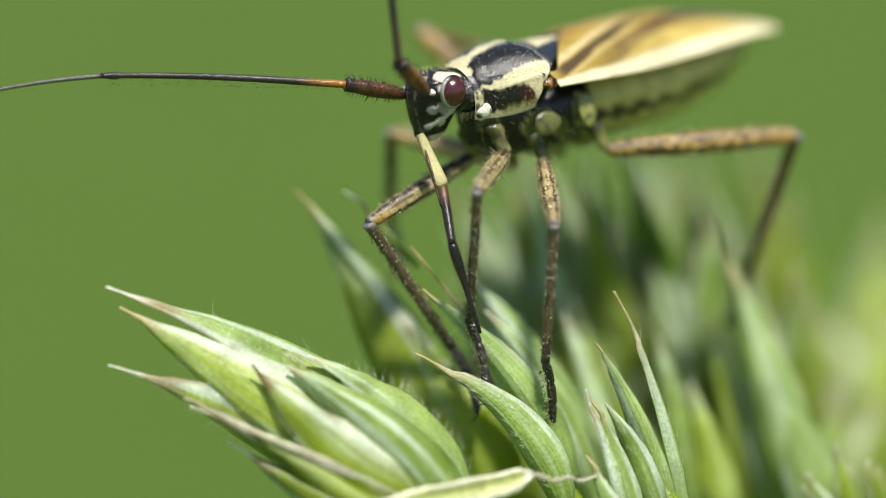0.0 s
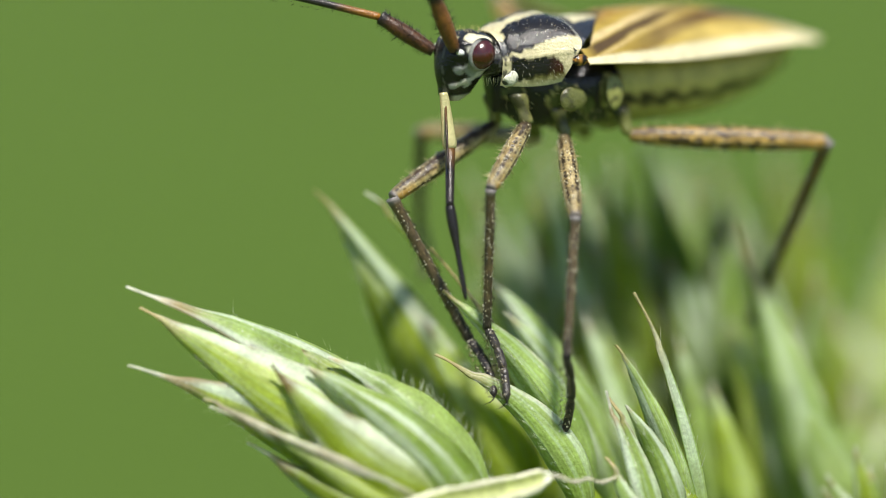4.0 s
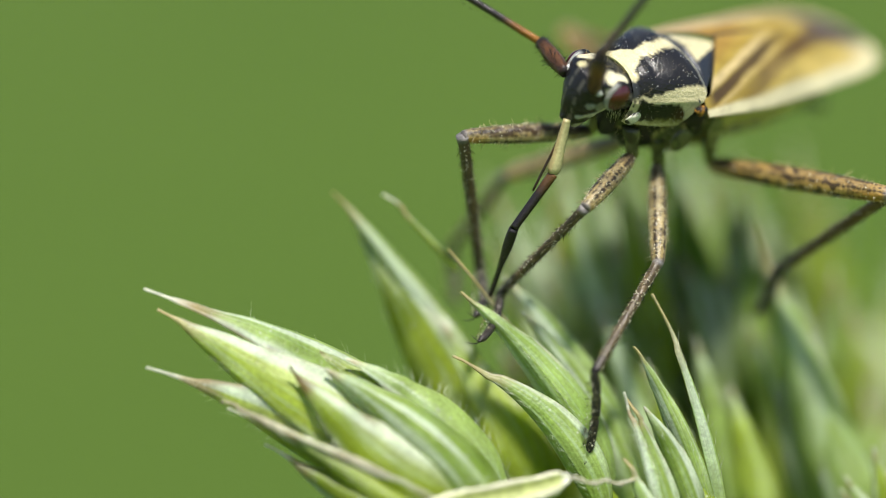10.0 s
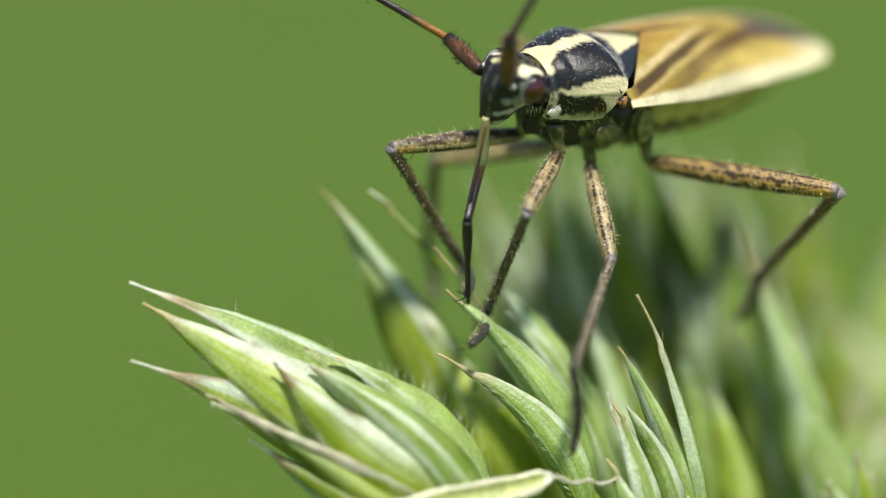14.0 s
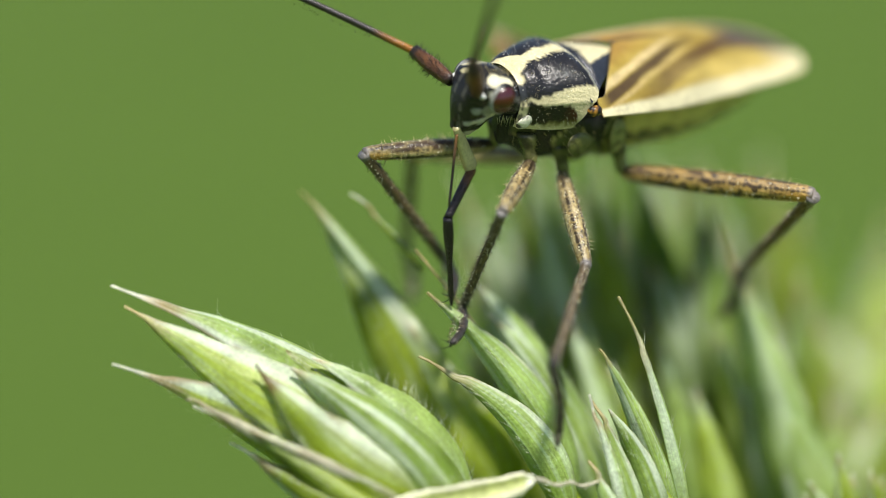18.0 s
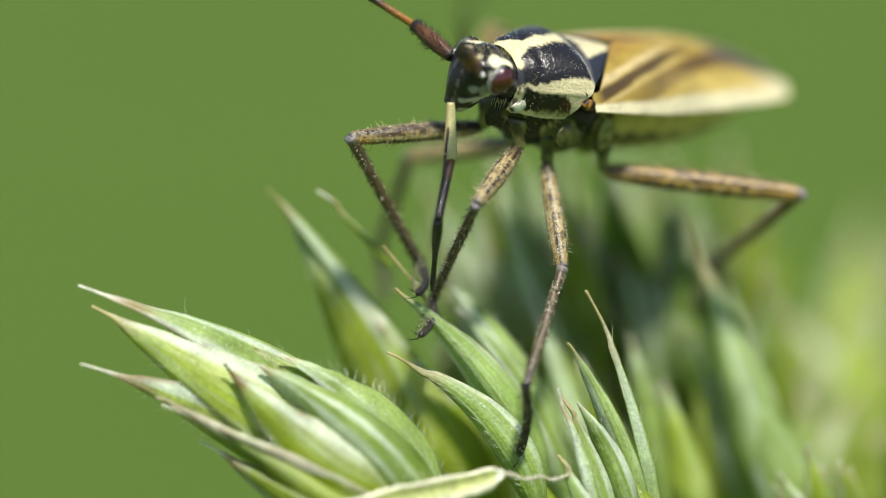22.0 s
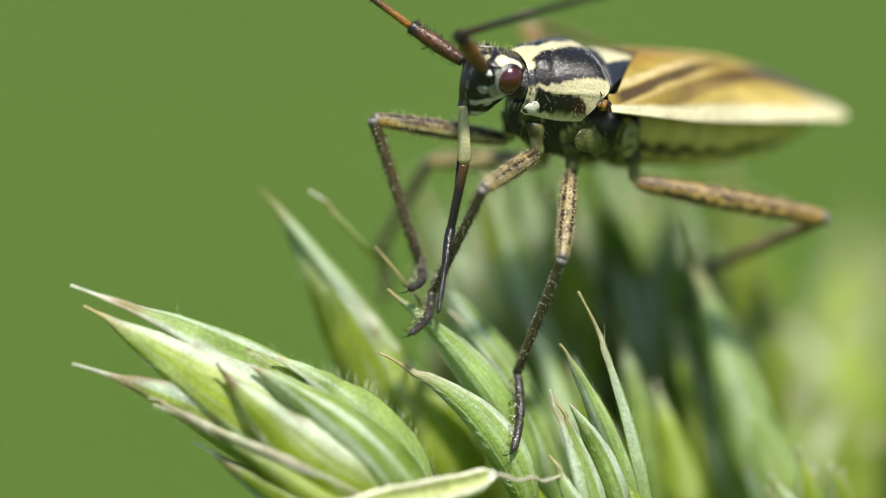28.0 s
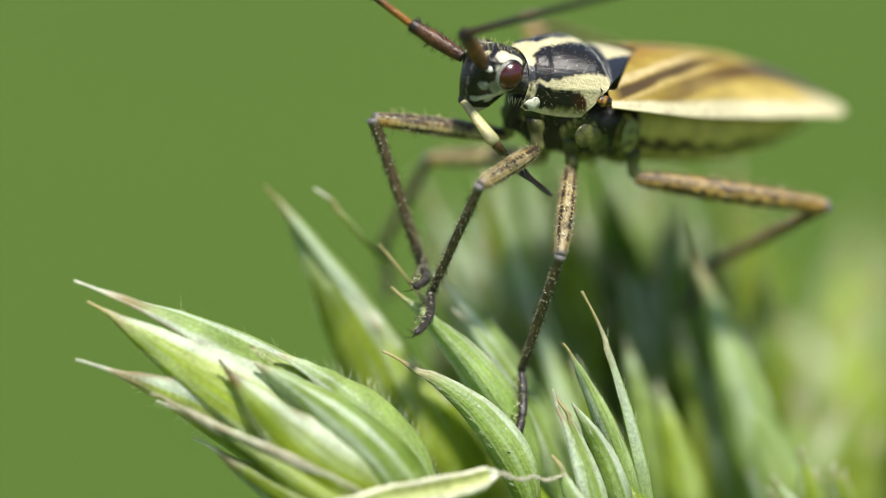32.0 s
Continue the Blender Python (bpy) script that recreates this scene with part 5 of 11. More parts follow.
def motions():
    walk(bug, [(0, TILT @ mm(1.681, 1.395, 3.162, 1.65, 11.56, 212.61)), (0.5, TILT @ mm(1.856, 1.403, 3.097, 1.87, 11.19, 212.36)), (1, TILT @ mm(1.855, 1.403, 3.642, 0.13, 3.76, 213.07)), (1.5, TILT @ mm(1.753, 1.37, 3.411, 3.41, 6.07, 210.35)), (2, TILT @ mm(1.708, 1.322, 3.459, 4.11, 6.77, 205.48)), (2.5, TILT @ mm(1.842, 1.311, 3.111, 1.9, 12.19, 207.29)), (3, TILT @ mm(1.964, 1.323, 3.616, -3.11, 2.62, 210.74)), (3.5, TILT @ mm(1.906, 1.316, 3.563, -0.01, -0.69, 210.64)), (4, TILT @ mm(1.928, 1.312, 3.628, -2.01, 4.82, 210.38)), (4.5, TILT @ mm(2.325, 1.301, 3.637, -8.04, 5.08, 217.91)), (5, TILT @ mm(2.3816, 1.201, 3.6178, -9.76, 5.2, 218.94)), (5.5, TILT @ mm(2.5083, 1.0839, 3.5818, -13.54, 5.47, 221.19)), (6, TILT @ mm(2.635, 0.9669, 3.5467, -17.32, 5.73, 223.44)), (6.5, TILT @ mm(2.6907, 0.8669, 3.5275, -19.04, 5.86, 224.46)), (7, TILT @ mm(2.5525, 0.6637, 3.5319, -18.72, 7.57, 216.77)), (7.5, TILT @ mm(2.5389, 0.5652, 3.3803, -18.24, 9.33, 213.5)), (8, TILT @ mm(2.6918, 0.501, 3.2628, -20.02, 6.95, 215.56)), (8.5, TILT @ mm(3.2373, 0.63, 3.1301, -23.91, 5.49, 224.2)), (9, TILT @ mm(3.6066, 0.86, 3.1718, -29.35, 6.71, 223.7)), (9.5, TILT @ mm(3.6455, 1.059, 3.1883, -26.98, 7.2, 221.34)), (10, TILT @ mm(3.6121, 1.136, 3.1763, -27.22, 7.57, 223.49)), (10.5, TILT @ mm(3.5052, 1.138, 3.1693, -26.21, 6.59, 223.55)), (11, TILT @ mm(3.2823, 1.091, 3.2433, -27.5, 6.06, 223.43)), (11.5, TILT @ mm(3.0556, 0.979, 3.2211, -24.21, 6.53, 222.01)), (12, TILT @ mm(2.8923, 0.905, 3.2755, -23.06, 6.52, 220.6)), (12.5, TILT @ mm(2.7548, 0.863, 3.2888, -21.95, 6.83, 219.66)), (13, TILT @ mm(2.6845, 0.859, 3.2894, -24.34, 7.26, 220.26)), (13.5, TILT @ mm(2.5742, 0.838, 3.2595, -20.47, 7.45, 218.94)), (14, TILT @ mm(2.5029, 0.825, 3.2411, -20.03, 7.66, 218.54)), (14.5, TILT @ mm(2.5375, 0.815, 3.2242, -20.46, 6.47, 218.99)), (15, TILT @ mm(2.5466, 0.813, 3.2276, -20.48, 6.16, 219.05)), (15.5, TILT @ mm(2.5665, 0.8375, 3.2383, -20.53, 5.5, 219.17)), (16, TILT @ mm(2.5874, 0.8752, 3.2486, -20.57, 4.84, 219.29)), (16.5, TILT @ mm(2.5964, 0.88, 3.253, -20.59, 4.54, 219.34)), (17, TILT @ mm(2.5738, 0.8784, 3.2564, -21.66, 4.22, 218.98)), (17.5, TILT @ mm(2.467, 0.8836, 3.2316, -19.99, 5.64, 218.37)), (18, TILT @ mm(2.3468, 0.8934, 3.1214, -19.41, 7.48, 217.24)), (18.5, TILT @ mm(2.2886, 0.9052, 2.922, -18.86, 10.04, 215.94)), (19, TILT @ mm(2.3084, 0.9084, 2.6872, -18.98, 11.16, 216.27)), (19.5, TILT @ mm(2.3694, 0.9284, 2.7796, -20.13, 10.44, 216.45)), (20, TILT @ mm(2.4948, 0.9414, 3.0086, -21.18, 5.1, 218.7)), (20.5, TILT @ mm(2.5492, 0.9494, 2.9714, -21.94, 4.4, 218.64)), (21, TILT @ mm(2.5936, 0.9564, 3.1594, -21.89, 1.49, 219.97)), (21.5, TILT @ mm(2.8166, 0.9664, 3.1272, -22.32, 0.18, 221.02)), (22, TILT @ mm(2.908, 0.9764, 3.1716, -23.17, 0.34, 219.64)), (22.5, TILT @ mm(3.249, 0.9814, 3.134, -24.75, -0.39, 221.51)), (23, TILT @ mm(3.3794, 0.9734, 3.2534, -23.51, 2.25, 216.44)), (23.5, TILT @ mm(3.2096, 0.9712, 3.3962, -22.3, 5.92, 211.27)), (24, TILT @ mm(3.3134, 0.98, 3.2804, -23.71, 4.35, 212.34)), (24.5, TILT @ mm(3.0522, 0.9792, 3.1182, -21.71, 8.12, 208.89)), (25, TILT @ mm(2.975, 0.984, 3.023, -20.55, 8.01, 208.84)), (25.5, TILT @ mm(3.052, 0.989, 3.348, -17.54, 1.21, 206.98)), (26, TILT @ mm(3.049, 0.991, 3.336, -16.57, 0.38, 206.62)), (26.5, TILT @ mm(3.041, 0.995, 3.308, -14.44, -1.45, 205.81)), (27, TILT @ mm(3.034, 0.999, 3.28, -12.31, -3.27, 205.01)), (27.5, TILT @ mm(3.03, 1.001, 3.268, -11.34, -4.1, 204.64)), (28, TILT @ mm(3.375, 1.036, 3.052, -14.76, -3.21, 209.34)), (28.5, TILT @ mm(3.36, 1.053, 3.105, -15.4, -1.49, 207.1)), (29, TILT @ mm(3.351, 1.073, 3.117, -14.87, -1.38, 207.11)), (29.5, TILT @ mm(3.327, 1.079, 3.116, -15.16, -1.47, 207.88)), (30, TILT @ mm(3.301, 1.093, 3.125, -15.85, -2.58, 210.07)), (30.5, TILT @ mm(3.297, 1.087, 3.134, -15.34, -0.86, 208.18)), (31, TILT @ mm(3.303, 1.091, 3.137, -14.86, -0.6, 208.19)), (31.5, TILT @ mm(3.291, 1.088, 3.131, -15.15, -0.68, 208.68)), (32, TILT @ mm(3.283, 1.094, 3.117, -14.63, -2.76, 209.91))])
    walk(LIMB["FL_femur"], [(0, mm(0.811, 0.485, -1.487, 0.0, 15.6, 34.0)), (0.5, mm(0.811, 0.485, -1.487, 0.0, 12.3, 28.8)), (1, mm(0.811, 0.485, -1.487, 0.0, 41.5, 29.2)), (1.5, mm(0.811, 0.485, -1.487, 0.0, 30.0, 32.2)), (2, mm(0.811, 0.485, -1.487, 0.0, 32.4, 29.3)), (2.5, mm(0.811, 0.485, -1.487, 0.0, 13.4, 30.7)), (3, mm(0.811, 0.485, -1.487, 0.0, 41.0, 30.3)), (3.5, mm(0.811, 0.485, -1.487, 0.0, 46.3, 30.8)), (4, mm(0.811, 0.485, -1.487, 0.0, 39.0, 25.1)), (4.5, mm(0.811, 0.485, -1.487, 0.0, 38.7, 21.6)), (5, mm(0.811, 0.485, -1.487, 0.0, 35.0, 23.8)), (6, mm(0.811, 0.485, -1.487, 0.0, 20.3, 28.6)), (6.5, mm(0.811, 0.485, -1.487, 0.0, 17.3, 29.0)), (7, mm(0.811, 0.485, -1.487, 0.0, 9.0, 33.9)), (7.5, mm(0.811, 0.485, -1.487, 0.0, 3.4, 33.5)), (8, mm(0.811, 0.485, -1.487, 0.0, 23.2, 27.7)), (8.5, mm(0.811, 0.485, -1.487, 0.0, 29.6, 18.4)), (9, mm(0.811, 0.485, -1.487, 0.0, 30.9, 13.5)), (9.5, mm(0.811, 0.485, -1.487, 0.0, 28.8, 12.7)), (10, mm(0.811, 0.485, -1.487, 0.0, 20.4, 18.1)), (10.5, mm(0.811, 0.485, -1.487, 0.0, 16.3, 20.3)), (11, mm(0.811, 0.485, -1.487, 0.0, 21.0, 28.6)), (11.5, mm(0.811, 0.485, -1.487, 0.0, 29.9, 25.8)), (13, mm(0.811, 0.485, -1.487, 0.0, 23.9, 33.8)), (13.5, mm(0.811, 0.485, -1.487, 0.0, 21.8, 32.3)), (14.5, mm(0.811, 0.485, -1.487, 0.0, 26.2, 30.4)), (16.5, mm(0.811, 0.485, -1.487, 0.0, 29.5, 29.4)), (17, mm(0.811, 0.485, -1.487, 0.0, 28.0, 32.1)), (17.5, mm(0.811, 0.485, -1.487, 0.0, 23.4, 32.5)), (18, mm(0.811, 0.485, -1.487, 0.0, 15.3, 34.9)), (18.5, mm(0.811, 0.485, -1.487, 0.0, 3.0, 36.8)), (19, mm(0.811, 0.485, -1.487, 0.0, -4.8, 37.6)), (19.5, mm(0.811, 0.485, -1.487, 0.0, -0.2, 36.2)), (20, mm(0.811, 0.485, -1.487, 0.0, 16.2, 33.0)), (20.5, mm(0.811, 0.485, -1.487, 0.0, 15.3, 33.9)), (21, mm(0.811, 0.485, -1.487, 0.0, 27.6, 32.3)), (21.5, mm(0.811, 0.485, -1.487, 0.0, 29.8, 28.4)), (22, mm(0.811, 0.485, -1.487, 0.0, 27.0, 28.6)), (22.5, mm(0.811, 0.485, -1.487, 0.0, 30.3, 22.8)), (23, mm(0.811, 0.485, -1.487, 0.0, 25.6, 18.5)), (23.5, mm(0.811, 0.485, -1.487, 0.0, 22.4, 21.8)), (24, mm(0.811, 0.485, -1.487, 0.0, 17.4, 27.3)), (24.5, mm(0.811, 0.485, -1.487, 0.0, 5.4, 32.7)), (25, mm(0.811, 0.485, -1.487, 0.0, 2.0, 36.1)), (25.5, mm(0.811, 0.485, -1.487, 0.0, 18.9, 31.3)), (27.5, mm(0.811, 0.485, -1.487, 0.0, 21.8, 33.5)), (28, mm(0.811, 0.485, -1.487, 0.0, 19.0, 27.0)), (28.5, mm(0.811, 0.485, -1.487, 0.0, 17.8, 27.5)), (30, mm(0.811, 0.485, -1.487, 0.0, 20.1, 25.9)), (30.5, mm(0.811, 0.485, -1.487, 0.0, 18.1, 25.7)), (31, mm(0.811, 0.485, -1.487, 0.0, 18.0, 23.6)), (31.5, mm(0.811, 0.485, -1.487, 0.0, 18.1, 23.7)), (32, mm(0.811, 0.485, -1.487, 0.0, 20.3, 23.7))])
    walk(LIMB["FL_tibia"], [(0, mm(2.068, 1.332, -1.911, -87.5, 65.9, -87.2)), (0.5, mm(2.158, 1.226, -1.823, -81.4, 68.1, -80.7)), (1, mm(1.840, 1.060, -2.530, -82.4, 78.1, -82.2)), (1.5, mm(1.964, 1.211, -2.275, -69.2, 78.1, -68.8)), (2, mm(1.969, 1.135, -2.331, -81.8, 81.2, -81.7)), (2.5, mm(2.127, 1.266, -1.852, -75.8, 70.2, -74.9)), (3, mm(1.836, 1.084, -2.520, -101.0, 79.8, -101.1)), (3.5, mm(1.745, 1.041, -2.624, -116.7, 73.9, -117.6)), (4, mm(1.918, 1.004, -2.478, -97.1, 77.3, -97.3)), (4.5, mm(1.954, 0.937, -2.470, -93.5, 73.1, -93.7)), (5, mm(1.991, 1.005, -2.388, -87.3, 75.0, -87.2)), (5.5, mm(2.057, 1.118, -2.209, -63.5, 78.2, -63.0)), (6, mm(2.107, 1.192, -2.034, -23.8, 77.5, -23.3)), (6.5, mm(2.124, 1.214, -1.956, -4.9, 74.0, -4.7)), (7, mm(2.101, 1.352, -1.733, 11.1, 64.0, 10.0)), (7.5, mm(2.121, 1.352, -1.581, 5.7, 66.8, 5.3)), (8, mm(2.091, 1.157, -2.108, -98.1, 67.0, -98.8)), (8.5, mm(2.110, 0.917, -2.264, -96.5, 65.4, -97.2)), (9, mm(2.124, 0.801, -2.295, -80.9, 71.5, -80.4)), (9.5, mm(2.156, 0.789, -2.245, -79.3, 64.6, -78.1)), (10, mm(2.212, 0.944, -2.036, -76.1, 62.0, -74.3)), (10.5, mm(2.227, 1.010, -1.930, -77.8, 63.8, -76.5)), (11, mm(2.101, 1.189, -2.051, -89.7, 63.3, -89.6)), (11.5, mm(2.039, 1.078, -2.272, -97.1, 61.6, -98.0)), (12, mm(2.031, 1.153, -2.223, -88.1, 68.9, -87.9)), (12.5, mm(2.033, 1.195, -2.180, -91.0, 69.6, -91.1)), (13, mm(2.007, 1.285, -2.125, -94.7, 72.5, -94.9)), (13.5, mm(2.046, 1.267, -2.071, -93.8, 69.8, -94.0)), (14, mm(2.041, 1.246, -2.107, -99.9, 67.5, -100.7)), (14.5, mm(2.030, 1.199, -2.181, -105.9, 65.8, -107.3)), (16.5, mm(2.004, 1.158, -2.262, -108.2, 63.0, -110.2)), (17, mm(1.989, 1.223, -2.225, -109.2, 64.2, -111.2)), (17.5, mm(2.028, 1.261, -2.113, -105.8, 63.6, -107.5)), (18, mm(2.056, 1.353, -1.903, -102.6, 62.6, -104.1)), (18.5, mm(2.070, 1.426, -1.568, -94.4, 61.8, -95.0)), (19, mm(2.053, 1.442, -1.355, -91.6, 59.2, -91.8)), (19.5, mm(2.081, 1.414, -1.483, -94.9, 60.4, -95.7)), (20, mm(2.079, 1.307, -1.927, -111.0, 60.9, -113.7)), (20.5, mm(2.071, 1.332, -1.901, -110.4, 61.1, -113.1)), (21, mm(1.990, 1.230, -2.215, -118.3, 59.9, -121.9)), (21.5, mm(2.013, 1.134, -2.268, -116.6, 59.6, -120.1)), (22, mm(2.042, 1.157, -2.202, -113.3, 63.6, -115.6)), (22.5, mm(2.064, 1.012, -2.280, -106.9, 65.7, -108.4)), (23, mm(2.157, 0.936, -2.167, -80.6, 70.7, -80.1)), (23.5, mm(2.162, 1.026, -2.085, -73.3, 67.4, -72.0)), (24, mm(2.145, 1.175, -1.958, -74.1, 66.3, -72.8)), (24.5, mm(2.130, 1.331, -1.634, -70.7, 62.7, -68.4)), (25, mm(2.081, 1.412, -1.542, -71.2, 61.7, -68.9)), (25.5, mm(2.083, 1.258, -1.997, -85.9, 67.5, -85.5)), (27.5, mm(2.030, 1.291, -2.071, -96.8, 60.7, -97.8)), (28, mm(2.137, 1.160, -2.000, -92.1, 61.5, -92.3)), (28.5, mm(2.140, 1.177, -1.967, -86.9, 62.6, -86.5)), (29.5, mm(2.148, 1.147, -1.988, -84.9, 62.8, -84.3)), (30, mm(2.140, 1.131, -2.028, -89.2, 64.0, -89.1)), (30.5, mm(2.159, 1.135, -1.975, -84.1, 63.4, -83.4)), (31, mm(2.183, 1.085, -1.972, -84.8, 63.5, -84.2)), (31.5, mm(2.181, 1.087, -1.975, -86.5, 63.7, -86.1)), (32, mm(2.163, 1.078, -2.032, -92.7, 63.8, -93.0))])
    walk(LIMB["FL_tarsus"], [(0, mm(2.114, 0.373, -4.053, 71.0, 82.3, 70.9)), (0.5, mm(2.299, 0.360, -4.001, 64.7, 69.6, 63.2)), (1, mm(1.905, 0.582, -4.828, 77.1, 63.0, 75.5)), (1.5, mm(2.138, 0.762, -4.573, 74.5, 64.9, 73.0)), (2, mm(2.022, 0.778, -4.651, 79.2, 66.3, 78.2)), (2.5, mm(2.334, 0.499, -4.061, 69.8, 63.9, 67.8)), (3, mm(1.756, 0.675, -4.831, 87.3, 62.5, 87.0)), (3.5, mm(1.443, 0.465, -4.880, 96.4, 66.7, 96.9)), (4, mm(1.852, 0.494, -4.769, 87.0, 65.9, 86.8)), (4.5, mm(1.910, 0.258, -4.717, 78.5, 62.6, 77.1)), (5, mm(2.021, 0.399, -4.657, 74.0, 57.8, 71.2)), (5.5, mm(2.274, 0.692, -4.508, 68.9, 49.4, 63.1)), (6, mm(2.575, 0.990, -4.326, 66.4, 42.5, 57.1)), (6.5, mm(2.768, 1.161, -4.213, 65.8, 39.6, 54.7)), (7, mm(3.116, 1.531, -3.843, 65.7, 32.7, 50.1)), (7.5, mm(3.042, 1.437, -3.739, 84.2, 5.6, 44.0)), (8, mm(1.951, 0.249, -4.269, 76.9, 12.7, 43.3)), (8.5, mm(1.988, -0.054, -4.399, 71.0, 13.5, 34.1)), (9, mm(2.249, 0.065, -4.521, 73.0, 11.0, 31.9)), (9.5, mm(2.363, -0.196, -4.367, 66.9, 17.7, 35.5)), (10, mm(2.510, -0.116, -4.110, 68.2, 16.0, 34.5)), (10.5, mm(2.469, 0.002, -4.036, 66.5, 16.4, 33.1)), (11, mm(2.107, 0.135, -4.149, 66.6, 17.3, 34.5)), (11.5, mm(1.884, -0.026, -4.338, 73.3, 13.6, 38.1)), (12, mm(2.062, 0.308, -4.413, 85.9, 3.4, 39.7)), (12.5, mm(2.018, 0.377, -4.381, 86.7, 2.7, 39.1)), (13, mm(1.946, 0.581, -4.365, 90.7, -0.5, 37.5)), (13.5, mm(1.989, 0.459, -4.275, 88.6, 1.1, 38.7)), (14, mm(1.874, 0.364, -4.277, 87.8, 1.9, 40.4)), (14.5, mm(1.743, 0.282, -4.323, 86.4, 3.1, 41.0)), (16.5, mm(1.635, 0.157, -4.353, 82.9, 7.1, 45.0)), (17, mm(1.621, 0.271, -4.340, 83.7, 6.5, 46.0)), (17.5, mm(1.714, 0.266, -4.216, 83.1, 7.3, 46.2)), (18, mm(1.793, 0.305, -3.988, 83.1, 7.1, 45.3)), (18.5, mm(1.974, 0.322, -3.638, 85.6, 4.4, 44.9)), (19, mm(2.015, 0.240, -3.371, 85.9, 3.8, 42.9)), (19.5, mm(1.966, 0.259, -3.524, 85.3, 4.3, 42.2)), (20, mm(1.621, 0.263, -3.979, 81.7, 7.4, 41.6)), (20.5, mm(1.626, 0.287, -3.956, 82.5, 7.0, 42.8)), (21, mm(1.367, 0.229, -4.246, 78.8, 10.9, 43.5)), (21.5, mm(1.418, 0.107, -4.294, 78.5, 11.1, 43.5)), (22, mm(1.590, 0.215, -4.305, 79.4, 10.9, 45.2)), (22.5, mm(1.759, 0.095, -4.420, 79.4, 10.1, 43.1)), (23, mm(2.290, 0.171, -4.383, 80.9, 9.3, 45.4)), (23.5, mm(2.440, 0.168, -4.253, 80.2, 11.2, 48.5)), (24, mm(2.424, 0.274, -4.109, 79.2, 12.6, 48.7)), (24.5, mm(2.525, 0.331, -3.721, 80.3, 10.8, 47.7)), (25, mm(2.483, 0.374, -3.609, 80.4, 10.4, 47.1)), (25.5, mm(2.153, 0.361, -4.166, 75.2, 20.2, 52.5)), (26, mm(2.101, 0.309, -4.151, 73.9, 22.6, 53.2)), (27, mm(1.915, 0.178, -4.123, 71.7, 29.1, 55.9)), (27.5, mm(1.873, 0.151, -4.118, 71.4, 30.4, 56.5)), (28, mm(2.091, 0.042, -4.064, 71.2, 21.9, 47.7)), (28.5, mm(2.207, 0.096, -4.051, 74.5, 19.6, 50.3)), (29, mm(2.250, 0.070, -4.065, 75.9, 18.8, 52.0)), (29.5, mm(2.255, 0.080, -4.077, 76.2, 19.3, 53.4)), (30, mm(2.155, 0.102, -4.138, 75.2, 20.4, 52.9)), (30.5, mm(2.280, 0.090, -4.074, 76.1, 19.7, 53.7)), (31, mm(2.288, 0.044, -4.074, 76.0, 19.7, 53.4)), (31.5, mm(2.252, 0.047, -4.079, 76.1, 19.7, 53.7)), (32, mm(2.109, 0.041, -4.138, 75.0, 20.7, 52.7))])
